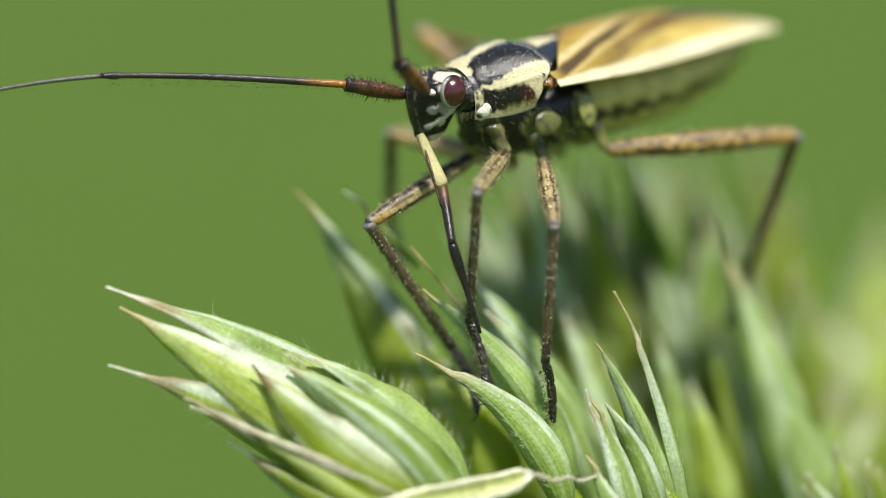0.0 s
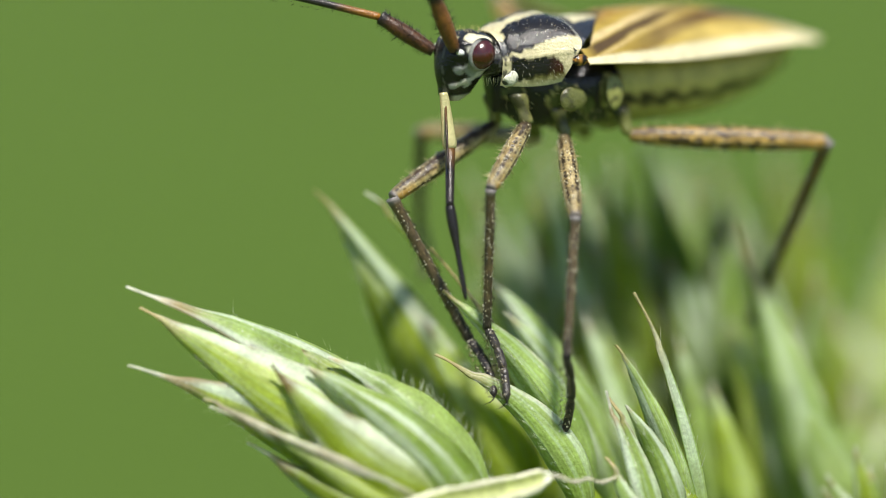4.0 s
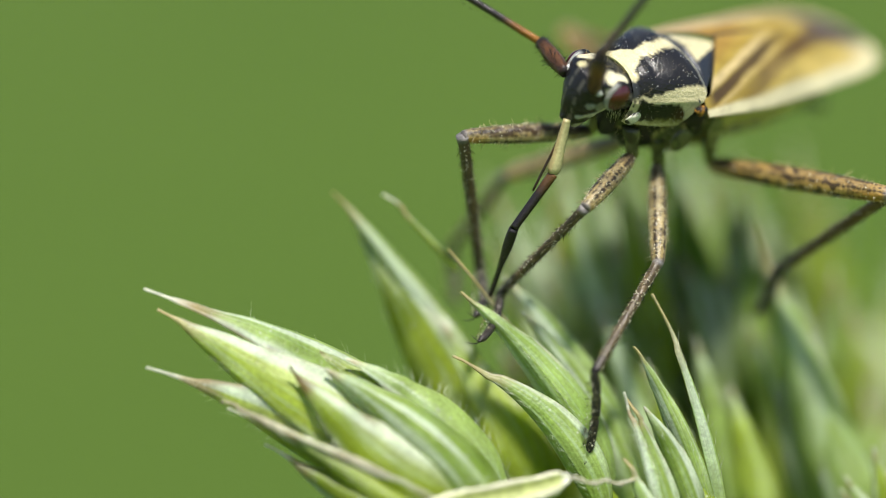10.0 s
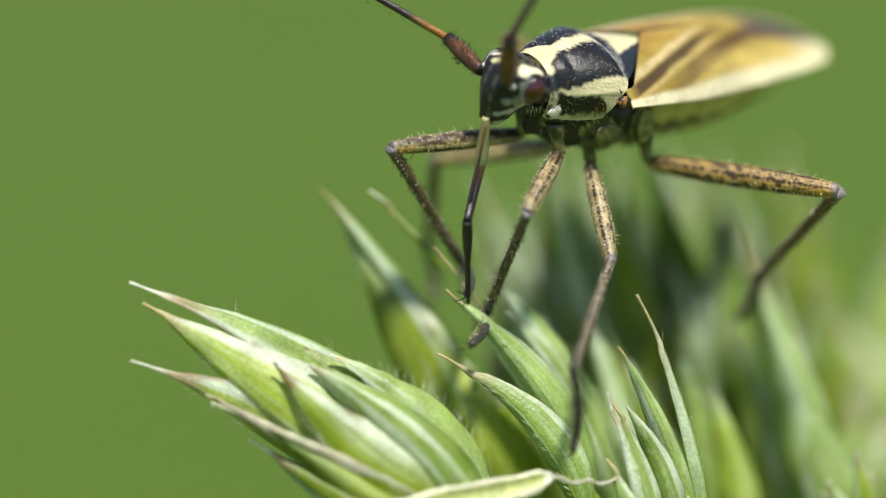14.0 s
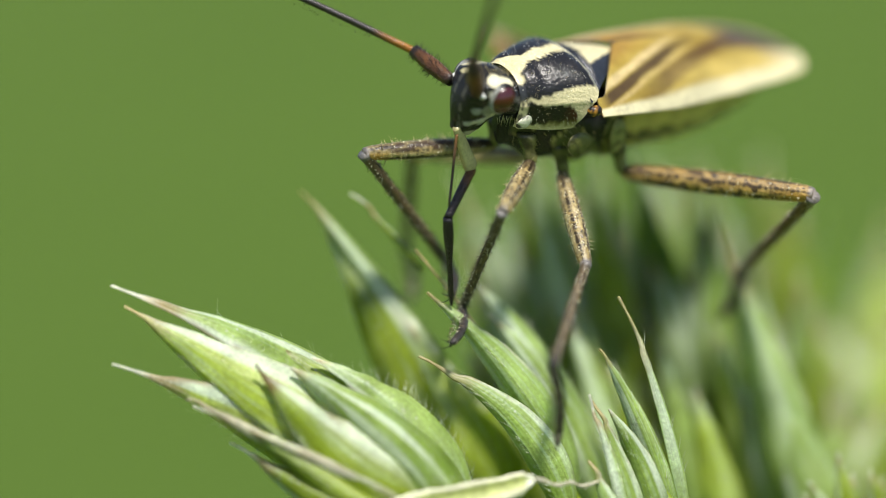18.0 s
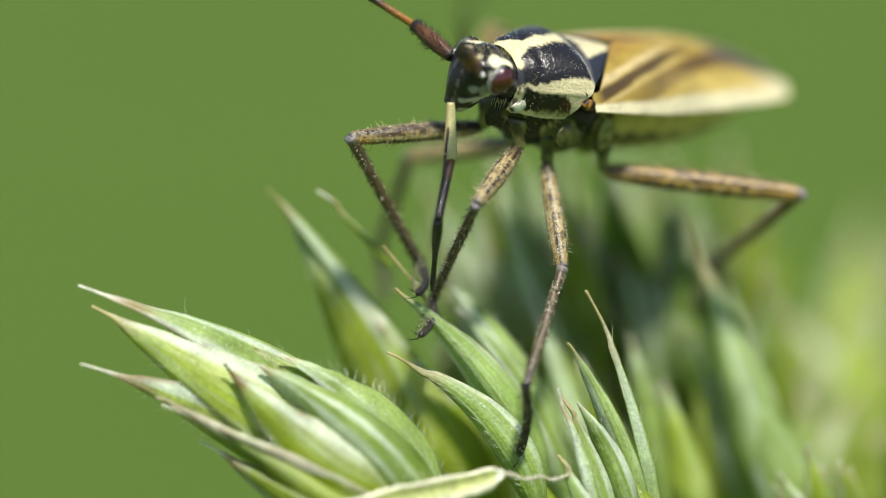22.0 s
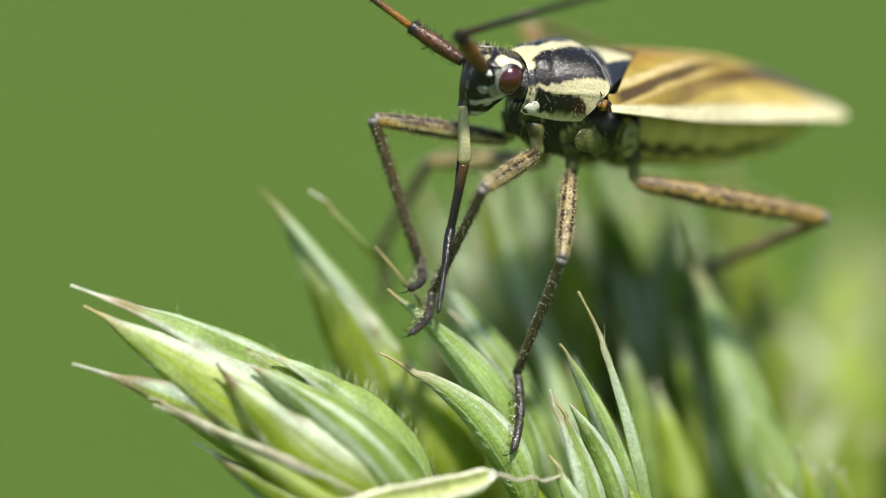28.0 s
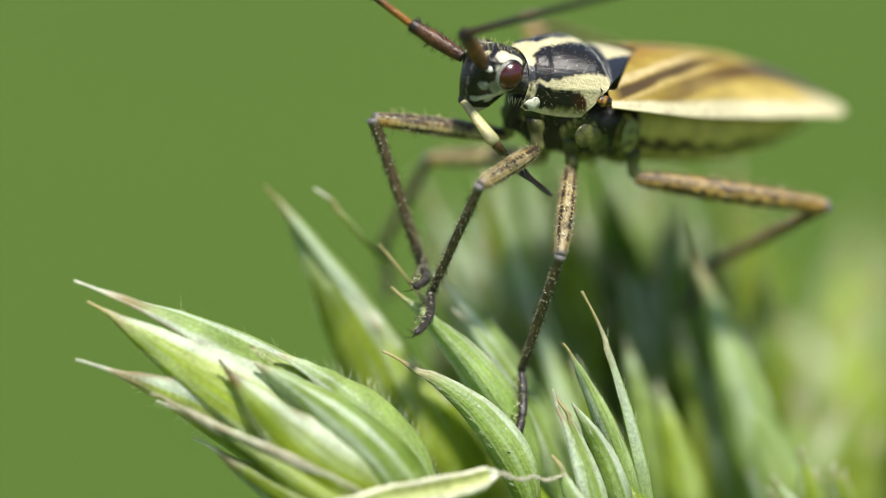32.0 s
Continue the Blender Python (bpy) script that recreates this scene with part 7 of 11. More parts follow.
    walk(LIMB["ML_tibia"], [(0, mm(1.074, 1.850, -2.708, -65.7, 72.7, -64.7)), (0.5, mm(1.108, 1.835, -2.689, -69.4, 68.4, -68.0)), (1, mm(0.743, 1.651, -3.196, -57.6, 80.2, -57.2)), (1.5, mm(0.859, 1.747, -3.034, -73.8, 77.1, -73.4)), (2, mm(0.689, 1.576, -3.282, -100.2, 65.4, -101.2)), (2.5, mm(1.089, 1.947, -2.519, -5.1, 74.8, -4.9)), (3, mm(0.780, 1.803, -3.029, 45.2, 78.3, 44.6)), (3.5, mm(0.660, 1.780, -3.122, 51.6, 76.6, 50.8)), (4, mm(0.825, 1.789, -3.013, 19.7, 78.2, 19.3)), (4.5, mm(1.000, 1.819, -2.832, 24.1, 60.5, 21.3)), (5, mm(1.012, 1.807, -2.836, 28.3, 58.2, 24.5)), (5.5, mm(1.020, 1.782, -2.859, 35.0, 53.5, 29.4)), (6, mm(0.999, 1.762, -2.903, 39.9, 49.9, 32.6)), (6.5, mm(0.978, 1.754, -2.931, 41.6, 50.6, 34.5)), (7, mm(0.797, 1.815, -3.005, 47.6, 45.8, 38.1)), (7.5, mm(0.889, 1.848, -2.896, 52.5, 38.8, 39.2)), (8, mm(0.763, 1.935, -2.882, 51.5, 35.2, 36.0)), (8.5, mm(1.012, 1.854, -2.772, 38.6, 37.8, 26.1)), (9, mm(0.913, 1.897, -2.809, 32.0, 38.1, 21.1)), (9.5, mm(0.974, 1.815, -2.862, 31.6, 37.3, 20.4)), (10, mm(1.067, 1.805, -2.780, 32.4, 37.7, 21.2)), (10.5, mm(1.003, 1.949, -2.633, 23.9, 45.2, 17.5)), (11, mm(0.854, 2.035, -2.648, 35.0, 42.2, 25.2)), (11.5, mm(0.862, 2.007, -2.689, 39.1, 39.7, 27.4)), (12.5, mm(0.790, 1.999, -2.768, 45.0, 38.9, 32.1)), (13, mm(0.713, 2.056, -2.738, 48.2, 36.4, 33.6)), (13.5, mm(0.775, 2.001, -2.777, 48.4, 36.9, 34.1)), (14, mm(0.749, 1.982, -2.826, 52.1, 33.9, 35.6)), (15, mm(0.706, 1.972, -2.871, 54.2, 32.5, 36.7)), (16.5, mm(0.641, 1.953, -2.937, 54.9, 32.4, 37.2)), (17, mm(0.594, 1.998, -2.905, 56.7, 31.7, 38.6)), (17.5, mm(0.658, 1.983, -2.887, 57.2, 30.7, 38.4)), (18, mm(0.734, 2.039, -2.750, 59.6, 27.8, 38.5)), (18.5, mm(0.889, 2.115, -2.431, 59.1, 26.8, 37.1)), (19, mm(0.968, 2.154, -2.147, 57.7, 25.8, 34.5)), (19.5, mm(0.933, 2.147, -2.257, 53.2, 32.6, 35.8)), (20, mm(0.668, 2.023, -2.823, 57.2, 35.1, 41.7)), (20.5, mm(0.683, 2.046, -2.776, 57.8, 35.1, 42.5)), (21, mm(0.441, 1.945, -3.042, 57.3, 38.6, 44.2)), (21.5, mm(0.497, 1.930, -3.038, 52.8, 41.8, 41.3)), (22, mm(0.519, 1.917, -3.044, 53.1, 43.1, 42.3)), (22.5, mm(0.639, 1.898, -3.007, 46.9, 44.1, 36.6)), (23, mm(0.842, 1.858, -2.921, 41.0, 49.6, 33.5)), (23.5, mm(0.977, 1.760, -2.926, -25.2, 80.5, -24.9)), (24, mm(0.963, 1.880, -2.786, -40.8, 80.7, -40.4)), (24.5, mm(1.046, 1.933, -2.606, -53.0, 76.9, -52.3)), (25, mm(1.054, 1.970, -2.524, -62.4, 76.0, -61.7)), (25.5, mm(0.793, 1.847, -2.970, -86.2, 78.1, -86.1)), (26, mm(0.774, 1.842, -2.990, -90.1, 77.0, -90.1)), (27, mm(0.674, 1.808, -3.087, -102.1, 71.2, -102.8)), (27.5, mm(0.648, 1.797, -3.112, -103.7, 69.8, -104.6)), (28, mm(0.849, 1.841, -2.937, -91.6, 69.9, -91.7)), (28.5, mm(0.861, 1.826, -2.946, -85.6, 71.1, -85.3)), (29.5, mm(0.876, 1.816, -2.946, -88.3, 72.0, -88.2)), (30, mm(0.842, 1.843, -2.940, -95.3, 73.1, -95.6)), (30.5, mm(0.894, 1.808, -2.941, -88.7, 72.4, -88.7)), (31, mm(0.919, 1.776, -2.957, -89.8, 71.3, -89.8)), (31.5, mm(0.922, 1.790, -2.939, -91.8, 71.3, -91.9)), (32, mm(0.869, 1.810, -2.957, -99.9, 70.3, -100.5))])
    walk(LIMB["ML_tarsus"], [(0, mm(1.366, 1.231, -4.907, -104.3, 66.8, -105.5)), (0.5, mm(1.427, 1.048, -4.830, -106.1, 65.7, -107.5)), (1, mm(0.954, 1.323, -5.465, -122.3, 62.9, -125.3)), (1.5, mm(1.005, 1.257, -5.278, -107.2, 59.5, -109.8)), (2, mm(0.504, 0.638, -5.377, -96.3, 57.3, -97.5)), (2.5, mm(1.689, 1.896, -4.741, -92.0, 58.3, -92.3)), (3, mm(1.112, 2.130, -5.284, -112.8, 60.3, -115.8)), (3.5, mm(0.996, 2.193, -5.362, -115.3, 55.3, -119.8)), (4, mm(1.269, 1.944, -5.268, -111.2, 60.4, -114.1)), (4.5, mm(2.055, 2.230, -4.837, -137.8, 70.1, -139.5)), (5, mm(2.118, 2.311, -4.792, -140.2, 69.9, -142.0)), (5.5, mm(2.214, 2.453, -4.710, -145.8, 69.4, -147.5)), (6, mm(2.247, 2.560, -4.666, -151.3, 68.9, -153.0)), (6.5, mm(2.183, 2.582, -4.710, -153.0, 69.0, -154.6)), (7, mm(2.061, 2.805, -4.655, -138.6, 73.5, -139.8)), (7.5, mm(2.278, 2.983, -4.340, -130.5, 78.8, -131.0)), (8, mm(2.286, 3.040, -4.209, -160.6, 81.8, -160.8)), (8.5, mm(2.645, 2.654, -4.185, 163.6, 78.5, 163.9)), (9, mm(2.603, 2.550, -4.231, 138.7, 78.0, 139.3)), (9.5, mm(2.690, 2.455, -4.258, 144.8, 81.0, 145.2)), (10, mm(2.766, 2.465, -4.187, 137.7, 80.4, 138.1)), (10.5, mm(2.550, 2.436, -4.267, 137.6, 80.8, 138.0)), (11, mm(2.398, 2.760, -4.195, 130.1, 79.3, 130.6)), (11.5, mm(2.435, 2.823, -4.159, 143.4, 81.9, 143.6)), (12, mm(2.344, 2.905, -4.207, 150.9, 81.7, 151.1)), (12.5, mm(2.307, 2.951, -4.215, 155.8, 81.5, 156.0)), (13, mm(2.256, 3.082, -4.105, 140.2, 79.9, 140.6)), (13.5, mm(2.301, 3.033, -4.158, 165.8, 82.1, 165.9)), (14, mm(2.302, 3.095, -4.111, 171.4, 82.2, 171.4)), (14.5, mm(2.271, 3.130, -4.106, 171.8, 80.4, 171.9)), (16.5, mm(2.190, 3.130, -4.169, -178.7, 75.4, -178.7)), (17, mm(2.123, 3.221, -4.116, -179.4, 74.1, -179.4)), (17.5, mm(2.210, 3.212, -4.063, -172.2, 74.6, -172.5)), (18, mm(2.327, 3.305, -3.826, -171.2, 76.4, -171.4)), (18.5, mm(2.529, 3.353, -3.471, -169.7, 79.3, -169.9)), (19, mm(2.676, 3.329, -3.150, -171.7, 80.4, -171.9)), (19.5, mm(2.508, 3.281, -3.498, -145.7, 71.7, -147.0)), (20, mm(2.073, 3.277, -4.148, -141.7, 60.7, -145.4)), (20.5, mm(2.072, 3.318, -4.101, -143.5, 62.8, -146.7)), (21, mm(1.730, 3.200, -4.479, -147.8, 62.4, -150.8)), (21.5, mm(1.787, 3.063, -4.572, -150.8, 63.8, -153.4)), (22, mm(1.762, 3.048, -4.617, -152.5, 67.2, -154.4)), (22.5, mm(1.968, 2.884, -4.608, -165.7, 70.8, -166.5)), (23, mm(2.087, 2.683, -4.674, -164.6, 77.9, -164.9)), (23.5, mm(1.321, 1.599, -5.197, 121.8, 87.1, 121.8)), (24, mm(1.246, 1.638, -5.058, 65.3, 48.0, 58.2)), (24.5, mm(1.365, 1.520, -4.848, 62.8, 46.1, 54.5)), (25, mm(1.318, 1.479, -4.758, 63.2, 45.2, 54.6)), (25.5, mm(0.826, 1.374, -5.223, 69.4, 48.4, 63.4)), (26, mm(0.773, 1.322, -5.233, 70.8, 47.3, 64.6)), (27, mm(0.510, 1.083, -5.267, 74.3, 48.6, 69.4)), (27.5, mm(0.448, 1.027, -5.272, 75.1, 48.7, 70.5)), (28, mm(0.826, 1.050, -5.099, 72.4, 45.6, 66.1)), (28.5, mm(0.921, 1.081, -5.123, 72.7, 43.8, 65.8)), (29, mm(0.946, 1.094, -5.133, 71.9, 43.9, 64.8)), (29.5, mm(0.898, 1.105, -5.136, 71.2, 43.8, 63.9)), (30, mm(0.778, 1.177, -5.143, 70.6, 44.3, 63.3)), (30.5, mm(0.910, 1.111, -5.135, 69.7, 44.9, 62.3)), (31, mm(0.922, 1.039, -5.138, 68.3, 46.8, 61.4)), (31.5, mm(0.897, 1.052, -5.120, 67.6, 48.2, 61.0)), (32, mm(0.728, 1.046, -5.125, 68.1, 50.4, 62.4))])
    walk(LIMB["MR_femur"], [(0, mm(-0.025, -0.477, -1.799, -0.0, -23.1, -54.4)), (0.5, mm(-0.025, -0.477, -1.799, -0.0, -16.4, -49.2)), (1, mm(-0.025, -0.477, -1.799, -0.0, -8.5, -56.0)), (1.5, mm(-0.025, -0.477, -1.799, -0.0, -14.7, -56.9)), (2, mm(-0.025, -0.477, -1.799, -0.0, -18.5, -55.6)), (2.5, mm(-0.025, -0.477, -1.799, -0.0, -12.9, -56.9)), (3, mm(-0.025, -0.477, -1.799, -0.0, -7.0, -70.6)), (3.5, mm(-0.025, -0.477, -1.799, -0.0, -10.6, -66.2)), (4, mm(-0.025, -0.477, -1.799, -0.0, -5.3, -61.6)), (4.5, mm(-0.025, -0.477, -1.799, -0.0, 4.6, -64.9)), (5, mm(-0.025, -0.477, -1.799, -0.0, 7.4, -69.0)), (5.5, mm(-0.025, -0.477, -1.799, -0.0, 13.8, -77.2)), (6, mm(-0.025, -0.477, -1.799, -0.0, 20.1, -84.8)), (6.5, mm(-0.025, -0.477, -1.799, -0.0, 22.8, -88.1)), (7, mm(-0.025, -0.477, -1.799, -0.0, 19.1, -64.3)), (7.5, mm(-0.025, -0.477, -1.799, -0.0, 17.0, -52.2)), (8, mm(-0.025, -0.477, -1.799, -0.0, 23.1, -63.1)), (8.5, mm(-0.025, -0.477, -1.799, -0.0, 32.0, -83.8)), (9, mm(-0.025, -0.477, -1.799, -0.0, 40.1, -72.7)), (9.5, mm(-0.025, -0.477, -1.799, -0.0, 34.1, -63.4)), (10, mm(-0.025, -0.477, -1.799, -0.0, 36.3, -70.0)), (10.5, mm(-0.025, -0.477, -1.799, -0.0, 33.9, -70.2)), (11, mm(-0.025, -0.477, -1.799, -0.0, 35.8, -69.4)), (11.5, mm(-0.025, -0.477, -1.799, -0.0, 29.0, -65.7)), (12.5, mm(-0.025, -0.477, -1.799, -0.0, 23.2, -67.2)), (13, mm(-0.025, -0.477, -1.799, -0.0, 27.7, -71.0)), (13.5, mm(-0.025, -0.477, -1.799, -0.0, 20.4, -65.9)), (14, mm(-0.025, -0.477, -1.799, -0.0, 19.8, -64.7)), (14.5, mm(-0.025, -0.477, -1.799, -0.0, 21.0, -68.2)), (16.5, mm(-0.025, -0.477, -1.799, -0.0, 22.6, -74.4)), (17, mm(-0.025, -0.477, -1.799, -0.0, 24.4, -74.1)), (17.5, mm(-0.025, -0.477, -1.799, -0.0, 19.5, -71.7)), (18.5, mm(-0.025, -0.477, -1.799, -0.0, 6.4, -64.2)), (19, mm(-0.025, -0.477, -1.799, -0.0, 4.7, -65.3)), (19.5, mm(-0.025, -0.477, -1.799, -0.0, 12.6, -63.1)), (20, mm(-0.025, -0.477, -1.799, -0.0, 20.5, -69.9)), (20.5, mm(-0.025, -0.477, -1.799, -0.0, 22.2, -70.6)), (21, mm(-0.025, -0.477, -1.799, -0.0, 22.7, -77.5)), (21.5, mm(-0.025, -0.477, -1.799, -0.0, 24.0, -82.1)), (22, mm(-0.025, -0.477, -1.799, -0.0, 25.9, -78.9)), (22.5, mm(-0.025, -0.477, -1.799, -0.0, 29.4, -84.7)), (23, mm(-0.025, -0.477, -1.799, -0.0, 28.6, -66.2)), (23.5, mm(-0.025, -0.477, -1.799, -0.0, 22.0, -43.8)), (24, mm(-0.025, -0.477, -1.799, -0.0, 24.5, -50.3)), (24.5, mm(-0.025, -0.477, -1.799, -0.0, 14.4, -39.2)), (25, mm(-0.025, -0.477, -1.799, -0.0, 12.0, -48.7)), (25.5, mm(-0.025, -0.477, -1.799, -0.0, 7.8, -48.7)), (26.5, mm(-0.025, -0.477, -1.799, -0.0, 9.1, -52.3)), (27.5, mm(-0.025, -0.477, -1.799, -0.0, 8.0, -54.1)), (28, mm(-0.025, -0.477, -1.799, -0.0, 13.0, -60.9)), (28.5, mm(-0.025, -0.477, -1.799, -0.0, 13.9, -51.9)), (29, mm(-0.025, -0.477, -1.799, -0.0, 13.7, -48.8)), (29.5, mm(-0.025, -0.477, -1.799, -0.0, 15.0, -48.6)), (30, mm(-0.025, -0.477, -1.799, -0.0, 17.1, -56.1)), (30.5, mm(-0.025, -0.477, -1.799, -0.0, 15.5, -48.8)), (31.5, mm(-0.025, -0.477, -1.799, -0.0, 14.6, -55.4)), (32, mm(-0.025, -0.477, -1.799, -0.0, 13.7, -61.8))])
    walk(LIMB["MR_tibia"], [(0, mm(1.230, -2.230, -0.878, -101.6, 55.7, -104.0)), (0.5, mm(1.444, -2.181, -1.137, -101.9, 40.4, -108.0)), (1, mm(1.274, -2.399, -1.454, -113.9, 59.7, -117.2)), (1.5, mm(1.214, -2.377, -1.203, -105.2, 48.5, -109.9)), (2, mm(1.233, -2.311, -1.055, -98.2, 53.3, -100.2)), (2.5, mm(1.222, -2.393, -1.277, -95.6, 33.5, -100.0)), (3, mm(0.747, -2.673, -1.514, -99.8, 66.5, -100.7)), (3.5, mm(0.905, -2.587, -1.370, -115.4, 62.9, -118.1)), (4, mm(1.085, -2.531, -1.584, -109.3, 58.6, -112.3)), (4.5, mm(0.965, -2.595, -1.986, -115.5, 60.4, -118.8)), (5, mm(0.807, -2.649, -2.101, -114.9, 62.2, -117.7)), (5.5, mm(0.480, -2.698, -2.357, -113.2, 66.4, -115.0)), (6, mm(0.175, -2.669, -2.607, -110.1, 71.6, -111.1)), (6.5, mm(0.046, -2.638, -2.706, -107.6, 76.0, -108.1)), (7, mm(0.936, -2.473, -2.567, -126.7, 75.1, -127.7)), (7.5, mm(1.350, -2.248, -2.485, -120.5, 65.9, -122.8)), (8, mm(0.950, -2.402, -2.718, -118.0, 64.1, -120.6)), (8.5, mm(0.189, -2.453, -3.043, -98.2, 65.8, -99.0)), (9, mm(0.509, -2.188, -3.311, -78.6, 71.0, -77.9)), (9.5, mm(0.844, -2.213, -3.115, -75.7, 68.4, -74.6)), (10, mm(0.620, -2.252, -3.189, -78.1, 68.3, -77.2)), (10.5, mm(0.635, -2.309, -3.106, -88.9, 69.8, -88.8)), (11, mm(0.644, -2.258, -3.170, -111.3, 74.4, -112.0)), (11.5, mm(0.818, -2.347, -2.936, -122.4, 71.1, -123.8)), (12, mm(0.833, -2.404, -2.823, -124.3, 74.7, -125.3)), (12.5, mm(0.811, -2.463, -2.724, -123.8, 76.4, -124.5)), (13, mm(0.649, -2.441, -2.889, -133.3, 77.8, -133.9)), (13.5, mm(0.872, -2.484, -2.616, -131.9, 73.5, -133.1)), (14, mm(0.917, -2.472, -2.593, -135.0, 71.5, -136.6)), (14.5, mm(0.787, -2.510, -2.640, -134.6, 71.4, -136.1)), (16, mm(0.593, -2.555, -2.692, -128.9, 71.9, -130.3)), (16.5, mm(0.555, -2.562, -2.702, -127.5, 72.0, -128.9)), (17, mm(0.561, -2.530, -2.769, -132.4, 72.3, -133.8)), (17.5, mm(0.670, -2.575, -2.583, -132.8, 73.2, -134.0)), (18, mm(0.813, -2.602, -2.328, -135.1, 75.4, -136.0)), (18.5, mm(0.988, -2.576, -2.060, -125.2, 73.1, -126.4)), (19, mm(0.950, -2.601, -1.992, -119.3, 66.2, -121.5)), (19.5, mm(1.011, -2.518, -2.312, -122.5, 59.7, -126.4)), (20, mm(0.731, -2.539, -2.621, -129.5, 60.6, -133.4)), (20.5, mm(0.695, -2.525, -2.685, -128.4, 60.1, -132.4)), (21, mm(0.443, -2.589, -2.703, -136.8, 69.8, -138.6)), (21.5, mm(0.268, -2.598, -2.754, -123.5, 72.2, -124.8)), (22, mm(0.380, -2.547, -2.824, -115.9, 75.3, -116.6)), (22.5, mm(0.165, -2.511, -2.951, -85.6, 75.6, -85.5)), (23, mm(0.806, -2.362, -2.920, -70.0, 73.3, -69.2)), (23.5, mm(1.544, -1.983, -2.676, -74.9, 73.0, -74.3)), (24, mm(1.338, -2.119, -2.772, -80.5, 72.5, -80.1)), (24.5, mm(1.734, -1.914, -2.382, -94.1, 66.6, -94.4)), (25, mm(1.489, -2.200, -2.288, -91.3, 68.2, -91.4)), (25.5, mm(1.510, -2.221, -2.118, 40.1, 72.5, 38.8)), (26, mm(1.441, -2.269, -2.172, 1.4, 80.8, 1.3)), (26.5, mm(1.390, -2.310, -2.169, -56.5, 79.9, -56.1)), (27, mm(1.352, -2.344, -2.142, -75.9, 75.6, -75.5)), (27.5, mm(1.335, -2.359, -2.125, -80.1, 73.7, -79.6)), (28, mm(1.085, -2.474, -2.327, -77.8, 64.0, -76.5)), (28.5, mm(1.379, -2.269, -2.362, -79.1, 63.1, -77.9)), (29, mm(1.475, -2.192, -2.354, -83.4, 61.6, -82.5)), (29.5, mm(1.473, -2.176, -2.406, -88.5, 60.4, -88.3)), (30, mm(1.226, -2.337, -2.487, -91.7, 62.1, -91.9)), (30.5, mm(1.465, -2.177, -2.424, -88.5, 60.4, -88.3)), (31, mm(1.396, -2.249, -2.382, -83.7, 61.3, -82.8)), (31.5, mm(1.264, -2.345, -2.391, -80.3, 62.7, -79.2)), (32, mm(1.052, -2.485, -2.355, -78.6, 65.5, -77.5))])
